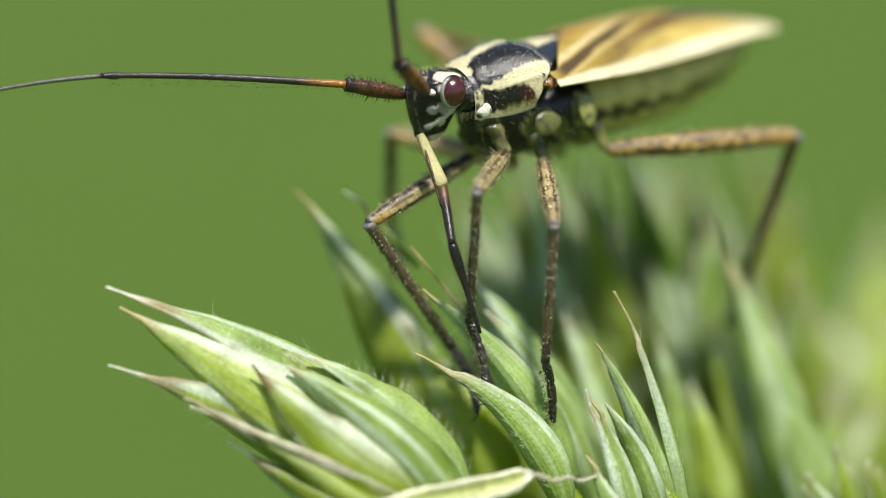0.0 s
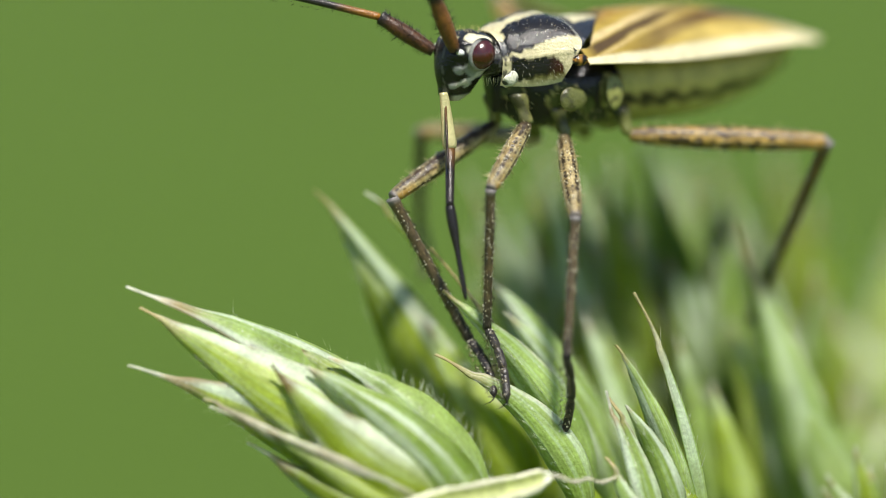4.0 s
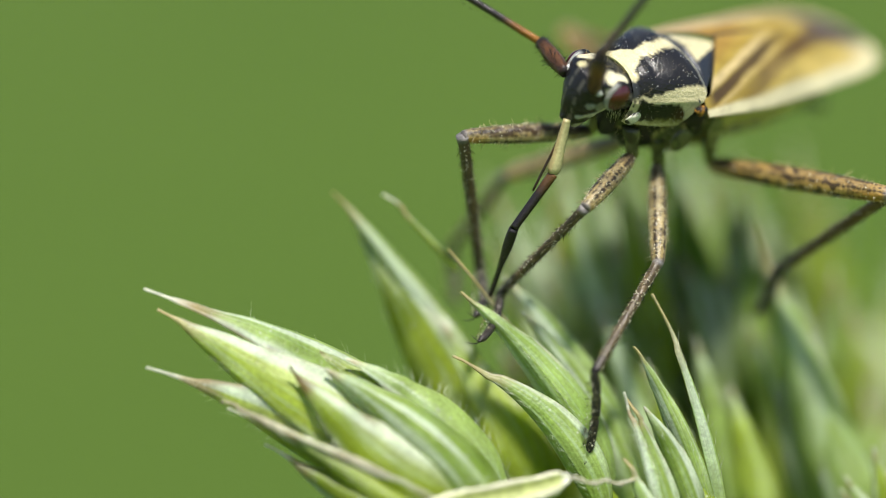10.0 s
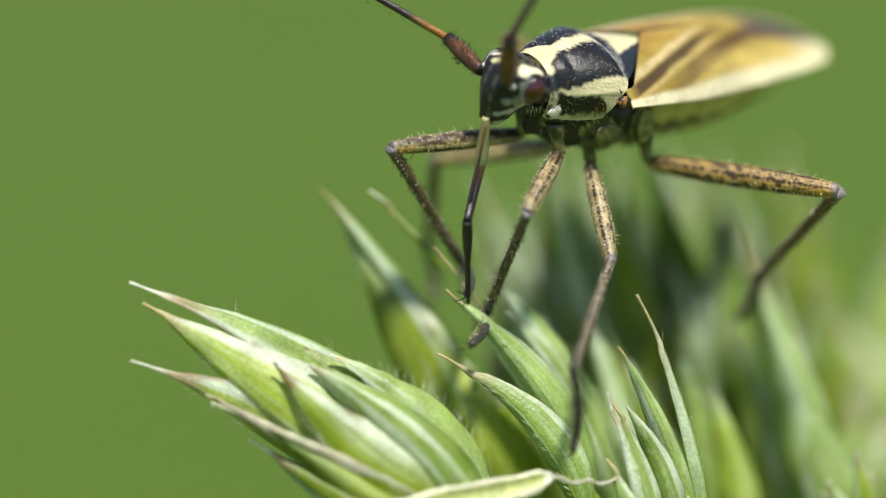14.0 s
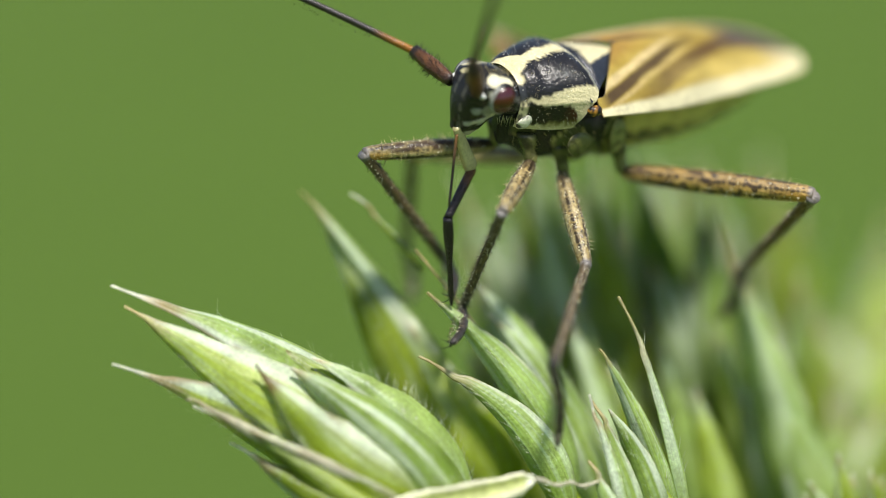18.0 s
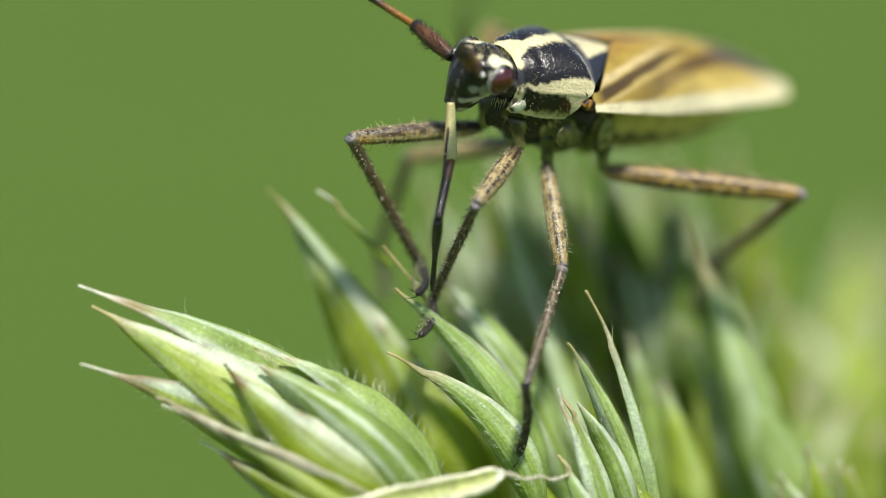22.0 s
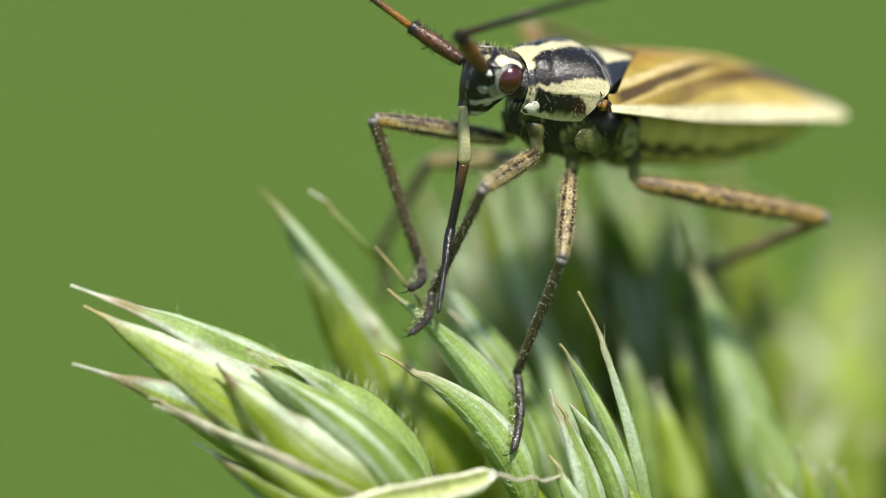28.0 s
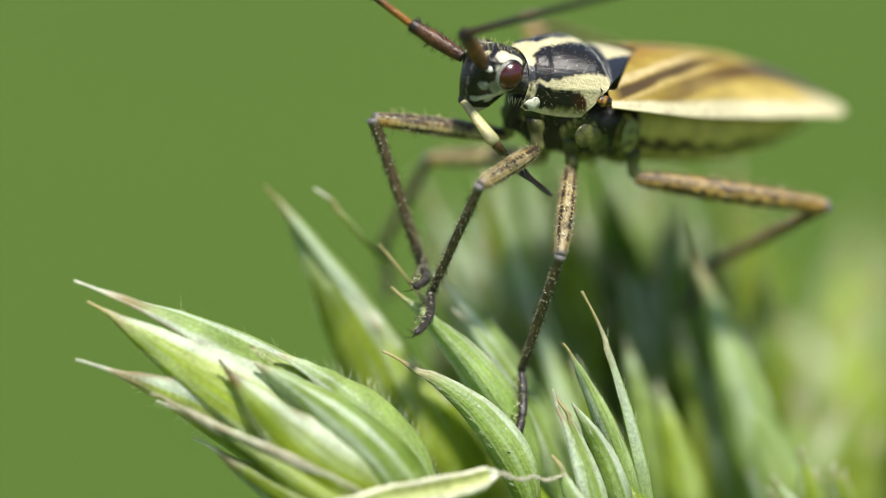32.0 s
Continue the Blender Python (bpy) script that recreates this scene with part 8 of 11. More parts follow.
    walk(LIMB["MR_tarsus"], [(0, mm(0.959, -3.319, -2.525, 44.5, 70.5, 42.8)), (0.5, mm(0.976, -3.623, -2.429, 43.8, 71.9, 42.3)), (1, mm(0.815, -3.292, -3.175, 65.7, 73.6, 64.8)), (1.5, mm(0.764, -3.618, -2.696, 54.7, 76.8, 54.0)), (2, mm(1.023, -3.483, -2.652, 55.6, 77.0, 54.9)), (2.5, mm(0.933, -4.028, -2.378, 41.6, 74.2, 40.5)), (3, mm(0.600, -3.452, -3.341, 75.7, 72.6, 75.1)), (3.5, mm(0.478, -3.386, -3.144, 83.6, 75.3, 83.4)), (4, mm(0.692, -3.491, -3.285, 68.7, 72.9, 67.9)), (4.5, mm(0.492, -3.457, -3.719, 70.1, 67.1, 68.6)), (5, mm(0.375, -3.472, -3.862, 71.1, 66.0, 69.5)), (5.5, mm(0.143, -3.420, -4.183, 73.0, 63.3, 71.2)), (6, mm(-0.051, -3.255, -4.498, 74.5, 60.2, 72.3)), (6.5, mm(-0.104, -3.096, -4.639, 74.8, 58.4, 72.3)), (7, mm(0.624, -2.878, -4.493, 74.0, 56.7, 71.1)), (7.5, mm(0.909, -2.933, -4.303, 72.5, 56.3, 69.2)), (8, mm(0.506, -3.151, -4.510, 76.4, 57.1, 73.9)), (8.5, mm(0.062, -3.259, -4.861, 77.8, 54.1, 75.0)), (9, mm(0.644, -2.823, -5.194, 78.2, 47.4, 74.2)), (9.5, mm(1.038, -2.920, -4.968, 77.0, 48.6, 72.9)), (10, mm(0.782, -2.971, -5.040, 76.4, 48.7, 72.1)), (10.5, mm(0.649, -2.996, -4.976, 77.0, 50.2, 73.2)), (11, mm(0.444, -2.754, -5.089, 78.8, 49.4, 75.4)), (11.5, mm(0.459, -2.882, -4.821, 77.3, 52.4, 74.1)), (12, mm(0.530, -2.833, -4.745, 77.2, 52.6, 74.1)), (12.5, mm(0.544, -2.850, -4.661, 76.9, 53.6, 73.9)), (13, mm(0.358, -2.743, -4.837, 77.8, 52.0, 74.6)), (13.5, mm(0.487, -2.896, -4.527, 75.8, 54.9, 72.8)), (14, mm(0.458, -2.908, -4.482, 75.3, 55.1, 72.2)), (14.5, mm(0.328, -2.951, -4.528, 76.8, 55.4, 74.1)), (16, mm(0.194, -3.026, -4.586, 79.0, 56.3, 76.8)), (16.5, mm(0.169, -3.041, -4.597, 79.4, 56.4, 77.4)), (17, mm(0.142, -2.967, -4.667, 80.5, 55.4, 78.5)), (17.5, mm(0.269, -2.990, -4.490, 78.0, 56.0, 75.6)), (18, mm(0.453, -2.950, -4.256, 75.4, 55.7, 72.5)), (18.5, mm(0.646, -3.041, -3.967, 72.0, 55.4, 68.4)), (19, mm(0.530, -3.286, -3.815, 70.2, 55.8, 66.5)), (19.5, mm(0.414, -3.326, -4.032, 72.1, 56.0, 68.7)), (20, mm(0.059, -3.250, -4.357, 80.0, 56.6, 78.1)), (20.5, mm(0.025, -3.258, -4.413, 81.1, 56.2, 79.3)), (21, mm(-0.072, -3.044, -4.573, 84.3, 55.6, 83.2)), (21.5, mm(-0.080, -3.100, -4.651, 85.2, 55.6, 84.2)), (22, mm(0.154, -2.999, -4.751, 85.2, 54.4, 84.2)), (22.5, mm(0.204, -3.006, -4.880, 85.4, 52.7, 84.2)), (23, mm(1.009, -2.897, -4.828, 116.8, 69.9, 118.3)), (23.5, mm(1.701, -2.544, -4.581, 114.6, 73.8, 115.5)), (24, mm(1.441, -2.708, -4.672, 112.1, 71.7, 113.1)), (24.5, mm(1.673, -2.704, -4.210, 101.6, 75.8, 101.9)), (25, mm(1.470, -2.941, -4.137, 100.4, 76.4, 100.7)), (25.5, mm(1.976, -1.847, -4.018, 124.7, 75.9, 125.6)), (26, mm(1.759, -2.262, -4.139, 154.2, 76.9, 154.8)), (26.5, mm(1.586, -2.601, -4.130, 162.4, 76.2, 162.9)), (27, mm(1.476, -2.825, -4.071, 171.5, 75.2, 171.8)), (27.5, mm(1.436, -2.909, -4.037, 175.5, 74.6, 175.6)), (28, mm(1.288, -3.323, -4.118, 153.3, 74.6, 154.1)), (28.5, mm(1.569, -3.151, -4.138, 149.8, 76.0, 150.6)), (29, mm(1.598, -3.132, -4.106, 152.2, 76.3, 152.9)), (29.5, mm(1.502, -3.161, -4.138, 149.8, 75.8, 150.6)), (30, mm(1.195, -3.268, -4.248, 146.7, 74.0, 147.7)), (30.5, mm(1.495, -3.160, -4.157, 147.6, 76.1, 148.4)), (31, mm(1.516, -3.200, -4.129, 149.1, 76.5, 149.8)), (31.5, mm(1.436, -3.243, -4.161, 146.9, 76.3, 147.7)), (32, mm(1.230, -3.292, -4.167, 152.2, 74.5, 153.0))])
    walk(LIMB["HL_femur"], [(0, mm(-1.082, 0.667, -1.829, 0.0, 7.6, 159.4)), (0.5, mm(-1.082, 0.667, -1.829, 0.0, 6.9, 165.5)), (1, mm(-1.082, 0.667, -1.829, 0.0, 3.5, 159.4)), (1.5, mm(-1.082, 0.667, -1.829, 0.0, 4.9, 164.7)), (2, mm(-1.082, 0.667, -1.829, 0.0, 10.3, 161.0)), (2.5, mm(-1.082, 0.667, -1.829, 0.0, 13.5, 165.4)), (3, mm(-1.082, 0.667, -1.829, 0.0, 4.1, 153.4)), (3.5, mm(-1.082, 0.667, -1.829, 0.0, 0.8, 146.5)), (4, mm(-1.082, 0.667, -1.829, 0.0, 6.0, 152.9)), (4.5, mm(-1.082, 0.667, -1.829, 0.0, 1.6, 154.1)), (6.5, mm(-1.082, 0.667, -1.829, 0.0, -3.1, 147.3)), (7, mm(-1.082, 0.667, -1.829, 0.0, -5.8, 119.9)), (7.5, mm(-1.082, 0.667, -1.829, 0.0, -2.5, 119.6)), (8, mm(-1.082, 0.667, -1.829, 0.0, -4.8, 120.8)), (8.5, mm(-1.082, 0.667, -1.829, 0.0, -14.4, 107.9)), (9, mm(-1.082, 0.667, -1.829, 0.0, -14.9, 111.1)), (9.5, mm(-1.082, 0.667, -1.829, 0.0, -13.4, 107.2)), (10.5, mm(-1.082, 0.667, -1.829, 0.0, -15.3, 104.0)), (11, mm(-1.082, 0.667, -1.829, 0.0, -14.8, 110.7)), (11.5, mm(-1.082, 0.667, -1.829, 0.0, -11.8, 108.4)), (12.5, mm(-1.082, 0.667, -1.829, 0.0, -7.8, 114.2)), (13, mm(-1.082, 0.667, -1.829, 0.0, -8.1, 119.9)), (13.5, mm(-1.082, 0.667, -1.829, 0.0, -6.1, 115.6)), (15.5, mm(-1.082, 0.667, -1.829, 0.0, -5.6, 120.4)), (17, mm(-1.082, 0.667, -1.829, 0.0, -6.3, 125.4)), (18.5, mm(-1.082, 0.667, -1.829, 0.0, -5.6, 116.4)), (19, mm(-1.082, 0.667, -1.829, 0.0, -7.6, 114.2)), (19.5, mm(-1.082, 0.667, -1.829, 0.0, -8.0, 115.1)), (20, mm(-1.082, 0.667, -1.829, 0.0, -8.9, 122.3)), (20.5, mm(-1.082, 0.667, -1.829, 0.0, -9.5, 122.8)), (21, mm(-1.082, 0.667, -1.829, 0.0, -8.7, 133.4)), (22, mm(-1.082, 0.667, -1.829, 0.0, -7.9, 138.2)), (22.5, mm(-1.082, 0.667, -1.829, 0.0, -8.8, 140.2)), (23, mm(-1.082, 0.667, -1.829, 0.0, -1.1, 147.7)), (23.5, mm(-1.082, 0.667, -1.829, 0.0, 8.1, 148.3)), (24, mm(-1.082, 0.667, -1.829, 0.0, 6.9, 150.6)), (24.5, mm(-1.082, 0.667, -1.829, 0.0, 13.1, 158.0)), (25, mm(-1.082, 0.667, -1.829, 0.0, 13.3, 159.2)), (25.5, mm(-1.082, 0.667, -1.829, 0.0, 7.8, 159.1)), (26.5, mm(-1.082, 0.667, -1.829, 0.0, 5.7, 158.3)), (27.5, mm(-1.082, 0.667, -1.829, 0.0, 3.6, 154.9)), (28, mm(-1.082, 0.667, -1.829, 0.0, 2.4, 157.5)), (28.5, mm(-1.082, 0.667, -1.829, 0.0, 5.3, 162.5)), (29, mm(-1.082, 0.667, -1.829, 0.0, 5.0, 163.1)), (29.5, mm(-1.082, 0.667, -1.829, 0.0, 3.4, 159.9)), (30, mm(-1.082, 0.667, -1.829, 0.0, -0.3, 153.5)), (30.5, mm(-1.082, 0.667, -1.829, 0.0, 3.3, 159.1)), (31, mm(-1.082, 0.667, -1.829, 0.0, 3.8, 160.0)), (31.5, mm(-1.082, 0.667, -1.829, 0.0, 3.2, 158.6)), (32, mm(-1.082, 0.667, -1.829, 0.0, -0.2, 156.3))])
    walk(LIMB["HL_tibia"], [(0, mm(-4.185, 1.832, -2.270, -78.8, 54.8, -76.4)), (0.5, mm(-4.296, 1.500, -2.228, -79.0, 52.3, -76.1)), (1, mm(-4.205, 1.844, -2.036, -86.5, 57.3, -85.9)), (1.5, mm(-4.296, 1.545, -2.113, -84.9, 52.4, -83.5)), (2, mm(-4.192, 1.740, -2.428, -83.8, 45.1, -81.3)), (2.5, mm(-4.229, 1.487, -2.609, -82.3, 42.2, -78.6)), (3, mm(-4.064, 2.162, -2.070, -92.5, 52.0, -93.1)), (3.5, mm(-3.870, 2.512, -1.877, -96.4, 48.8, -98.4)), (4, mm(-4.042, 2.183, -2.178, -87.6, 53.2, -87.0)), (4.5, mm(-4.090, 2.125, -1.923, -85.4, 58.9, -84.6)), (5, mm(-4.070, 2.167, -1.887, -87.9, 59.8, -87.6)), (6, mm(-3.934, 2.408, -1.699, -102.3, 63.4, -103.7)), (6.5, mm(-3.891, 2.473, -1.647, -107.2, 63.9, -109.0)), (7, mm(-2.742, 3.550, -1.492, -96.9, 57.9, -98.1)), (7.5, mm(-2.730, 3.573, -1.682, -92.6, 51.6, -93.3)), (8, mm(-2.788, 3.529, -1.548, -95.3, 49.4, -97.0)), (8.5, mm(-2.076, 3.750, -0.999, -101.4, 52.2, -104.3)), (9, mm(-2.243, 3.682, -0.967, -92.1, 54.9, -92.6)), (9.5, mm(-2.043, 3.775, -1.057, -87.9, 51.8, -87.4)), (10, mm(-1.980, 3.778, -0.996, -90.0, 52.6, -90.0)), (10.5, mm(-1.865, 3.796, -0.946, -94.1, 52.4, -95.1)), (11, mm(-2.226, 3.691, -0.977, -97.7, 53.9, -99.5)), (11.5, mm(-2.116, 3.772, -1.143, -100.4, 50.8, -103.4)), (12, mm(-2.301, 3.728, -1.256, -99.3, 51.3, -101.9)), (12.5, mm(-2.442, 3.688, -1.373, -98.9, 51.2, -101.3)), (13, mm(-2.733, 3.536, -1.356, -100.6, 54.6, -102.9)), (13.5, mm(-2.520, 3.665, -1.474, -100.0, 50.3, -102.9)), (14, mm(-2.611, 3.626, -1.527, -100.1, 49.6, -103.2)), (15, mm(-2.689, 3.582, -1.507, -102.2, 47.9, -106.2)), (16, mm(-2.852, 3.485, -1.506, -102.5, 47.0, -106.9)), (16.5, mm(-2.896, 3.457, -1.507, -102.7, 46.8, -107.1)), (17, mm(-3.005, 3.378, -1.462, -103.6, 47.8, -108.1)), (17.5, mm(-2.881, 3.467, -1.508, -102.6, 47.1, -107.0)), (18.5, mm(-2.563, 3.647, -1.501, -101.0, 44.3, -105.5)), (19, mm(-2.438, 3.691, -1.387, -101.1, 42.9, -106.1)), (19.5, mm(-2.488, 3.665, -1.365, -102.0, 44.8, -106.8)), (20, mm(-2.845, 3.461, -1.314, -105.2, 45.3, -111.0)), (20.5, mm(-2.867, 3.440, -1.277, -105.2, 44.4, -111.2)), (21, mm(-3.353, 3.069, -1.325, -106.8, 45.2, -113.1)), (21.5, mm(-3.493, 2.933, -1.344, -105.2, 44.0, -111.4)), (22, mm(-3.550, 2.875, -1.368, -102.4, 45.3, -107.1)), (22.5, mm(-3.622, 2.781, -1.317, -99.4, 46.8, -102.8)), (23, mm(-3.908, 2.454, -1.766, -86.1, 46.5, -84.7)), (23.5, mm(-3.900, 2.405, -2.298, -81.5, 42.3, -77.4)), (24, mm(-3.973, 2.298, -2.231, -84.3, 43.9, -81.8)), (24.5, mm(-4.102, 1.886, -2.589, -84.3, 41.9, -81.6)), (25, mm(-4.124, 1.822, -2.598, -86.8, 40.0, -85.0)), (25.5, mm(-4.176, 1.851, -2.281, -85.4, 38.9, -82.7)), (26, mm(-4.179, 1.857, -2.244, -85.0, 37.6, -81.9)), (26.5, mm(-4.173, 1.899, -2.160, -84.8, 34.7, -80.9)), (27, mm(-4.138, 2.001, -2.077, -84.7, 32.0, -80.1)), (27.5, mm(-4.104, 2.083, -2.040, -84.7, 30.7, -79.8)), (28, mm(-4.168, 1.946, -1.971, -84.0, 32.1, -78.9)), (28.5, mm(-4.258, 1.666, -2.137, -81.9, 33.5, -75.5)), (29, mm(-4.270, 1.633, -2.118, -81.1, 34.1, -74.3)), (29.5, mm(-4.218, 1.812, -2.027, -80.7, 35.0, -74.0)), (30, mm(-4.073, 2.162, -1.810, -82.1, 36.6, -76.9)), (30.5, mm(-4.201, 1.857, -2.021, -80.0, 35.8, -73.2)), (31, mm(-4.217, 1.808, -2.050, -79.5, 35.4, -72.3)), (31.5, mm(-4.190, 1.887, -2.013, -79.6, 35.6, -72.6)), (32, mm(-4.143, 2.013, -1.816, -81.6, 35.8, -75.8))])
    walk(LIMB["HL_tarsus"], [(0, mm(-3.780, 0.162, -4.704, -81.7, 48.0, -79.0)), (0.5, mm(-3.860, -0.268, -4.587, -81.4, 48.0, -78.5)), (1, mm(-4.090, 0.239, -4.544, -88.8, 50.3, -88.5)), (1.5, mm(-4.091, -0.260, -4.475, -85.2, 46.8, -83.4)), (2, mm(-3.875, -0.340, -4.539, -82.3, 45.1, -79.2)), (2.5, mm(-3.791, -0.678, -4.609, -77.6, 46.8, -73.3)), (3, mm(-4.164, 0.329, -4.417, -88.2, 53.4, -87.7)), (3.5, mm(-4.159, 0.569, -4.118, -92.1, 49.6, -92.7)), (4, mm(-3.950, 0.399, -4.563, -86.2, 52.0, -85.2)), (4.5, mm(-3.946, 0.591, -4.474, -91.4, 59.3, -91.7)), (5, mm(-4.008, 0.668, -4.462, -92.2, 61.2, -92.5)), (5.5, mm(-4.134, 0.871, -4.425, -94.4, 65.4, -94.8)), (6, mm(-4.249, 1.112, -4.364, -97.7, 69.6, -98.2)), (6.5, mm(-4.319, 1.232, -4.322, -99.7, 71.4, -100.2)), (7, mm(-2.966, 1.982, -4.016, -89.0, 68.7, -89.0)), (7.5, mm(-2.836, 1.725, -4.017, -81.2, 67.4, -80.4)), (8, mm(-3.024, 1.604, -3.810, -87.4, 69.9, -87.2)), (8.5, mm(-2.527, 1.981, -3.354, -110.3, 73.7, -111.0)), (9, mm(-2.320, 1.970, -3.405, -114.0, 79.4, -114.3)), (9.5, mm(-1.959, 1.934, -3.399, -102.9, 77.0, -103.2)), (10, mm(-1.979, 1.968, -3.362, -108.0, 77.4, -108.4)), (10.5, mm(-2.028, 1.985, -3.307, -109.5, 76.0, -110.0)), (11, mm(-2.514, 1.961, -3.386, -112.3, 77.7, -112.8)), (11.5, mm(-2.552, 1.939, -3.451, -103.3, 74.7, -103.8)), (12.5, mm(-2.808, 1.858, -3.696, -96.6, 72.9, -96.9)), (13, mm(-3.118, 1.855, -3.786, -96.2, 75.8, -96.4)), (13.5, mm(-2.944, 1.808, -3.766, -93.2, 71.5, -93.4)), (14, mm(-3.051, 1.745, -3.797, -91.6, 71.0, -91.7)), (14.5, mm(-3.192, 1.693, -3.735, -94.6, 71.4, -94.9)), (15, mm(-3.246, 1.663, -3.718, -95.3, 71.4, -95.5)), (16, mm(-3.443, 1.542, -3.687, -98.0, 71.4, -98.4)), (16.5, mm(-3.498, 1.507, -3.678, -98.6, 71.4, -99.1)), (17, mm(-3.625, 1.474, -3.669, -99.0, 72.6, -99.4)), (17.5, mm(-3.473, 1.525, -3.690, -94.8, 70.9, -95.1)), (18, mm(-3.339, 1.588, -3.649, -89.2, 70.1, -89.2)), (18.5, mm(-3.134, 1.591, -3.582, -82.3, 69.0, -81.8)), (19, mm(-3.045, 1.594, -3.415, -80.6, 68.8, -79.9)), (19.5, mm(-3.098, 1.642, -3.466, -81.3, 70.1, -80.8)), (20, mm(-3.596, 1.503, -3.431, -96.7, 72.1, -97.0)), (20.5, mm(-3.638, 1.457, -3.363, -98.1, 72.7, -98.4)), (21, mm(-4.176, 1.135, -3.438, -106.7, 72.7, -107.4)), (21.5, mm(-4.275, 0.938, -3.415, -110.1, 72.8, -111.0)), (22, mm(-4.167, 0.873, -3.487, -108.1, 73.7, -108.8)), (22.5, mm(-4.075, 0.790, -3.488, -115.6, 74.7, -116.4)), (23, mm(-3.717, 0.411, -3.927, -97.3, 75.1, -97.6)), (23.5, mm(-3.421, 0.255, -4.306, -78.2, 73.8, -77.7)), (24, mm(-3.669, 0.173, -4.298, -80.4, 75.3, -80.0)), (24.5, mm(-3.776, -0.307, -4.581, -64.4, 71.6, -63.2)), (25, mm(-3.926, -0.453, -4.514, -65.7, 70.5, -64.4)), (25.5, mm(-3.882, -0.448, -4.154, -82.0, 69.1, -81.5)), (26, mm(-3.847, -0.480, -4.062, -83.8, 68.1, -83.3)), (26.5, mm(-3.786, -0.519, -3.859, -87.0, 65.8, -86.7)), (27, mm(-3.703, -0.490, -3.655, -89.8, 63.4, -89.7)), (27.5, mm(-3.649, -0.439, -3.562, -90.9, 62.2, -91.0)), (28, mm(-3.682, -0.530, -3.556, -93.7, 65.7, -94.1)), (28.5, mm(-3.634, -0.740, -3.781, -87.4, 66.8, -87.2)), (29, mm(-3.605, -0.742, -3.790, -87.4, 66.3, -87.1)), (29.5, mm(-3.546, -0.535, -3.736, -89.1, 66.4, -89.0)), (30, mm(-3.532, -0.170, -3.584, -95.0, 66.7, -95.4)), (30.5, mm(-3.504, -0.458, -3.764, -88.7, 66.6, -88.6)), (31, mm(-3.478, -0.506, -3.775, -88.3, 66.1, -88.1)), (31.5, mm(-3.464, -0.424, -3.749, -89.1, 66.3, -89.0)), (32, mm(-3.552, -0.331, -3.558, -94.7, 65.6, -95.1))])
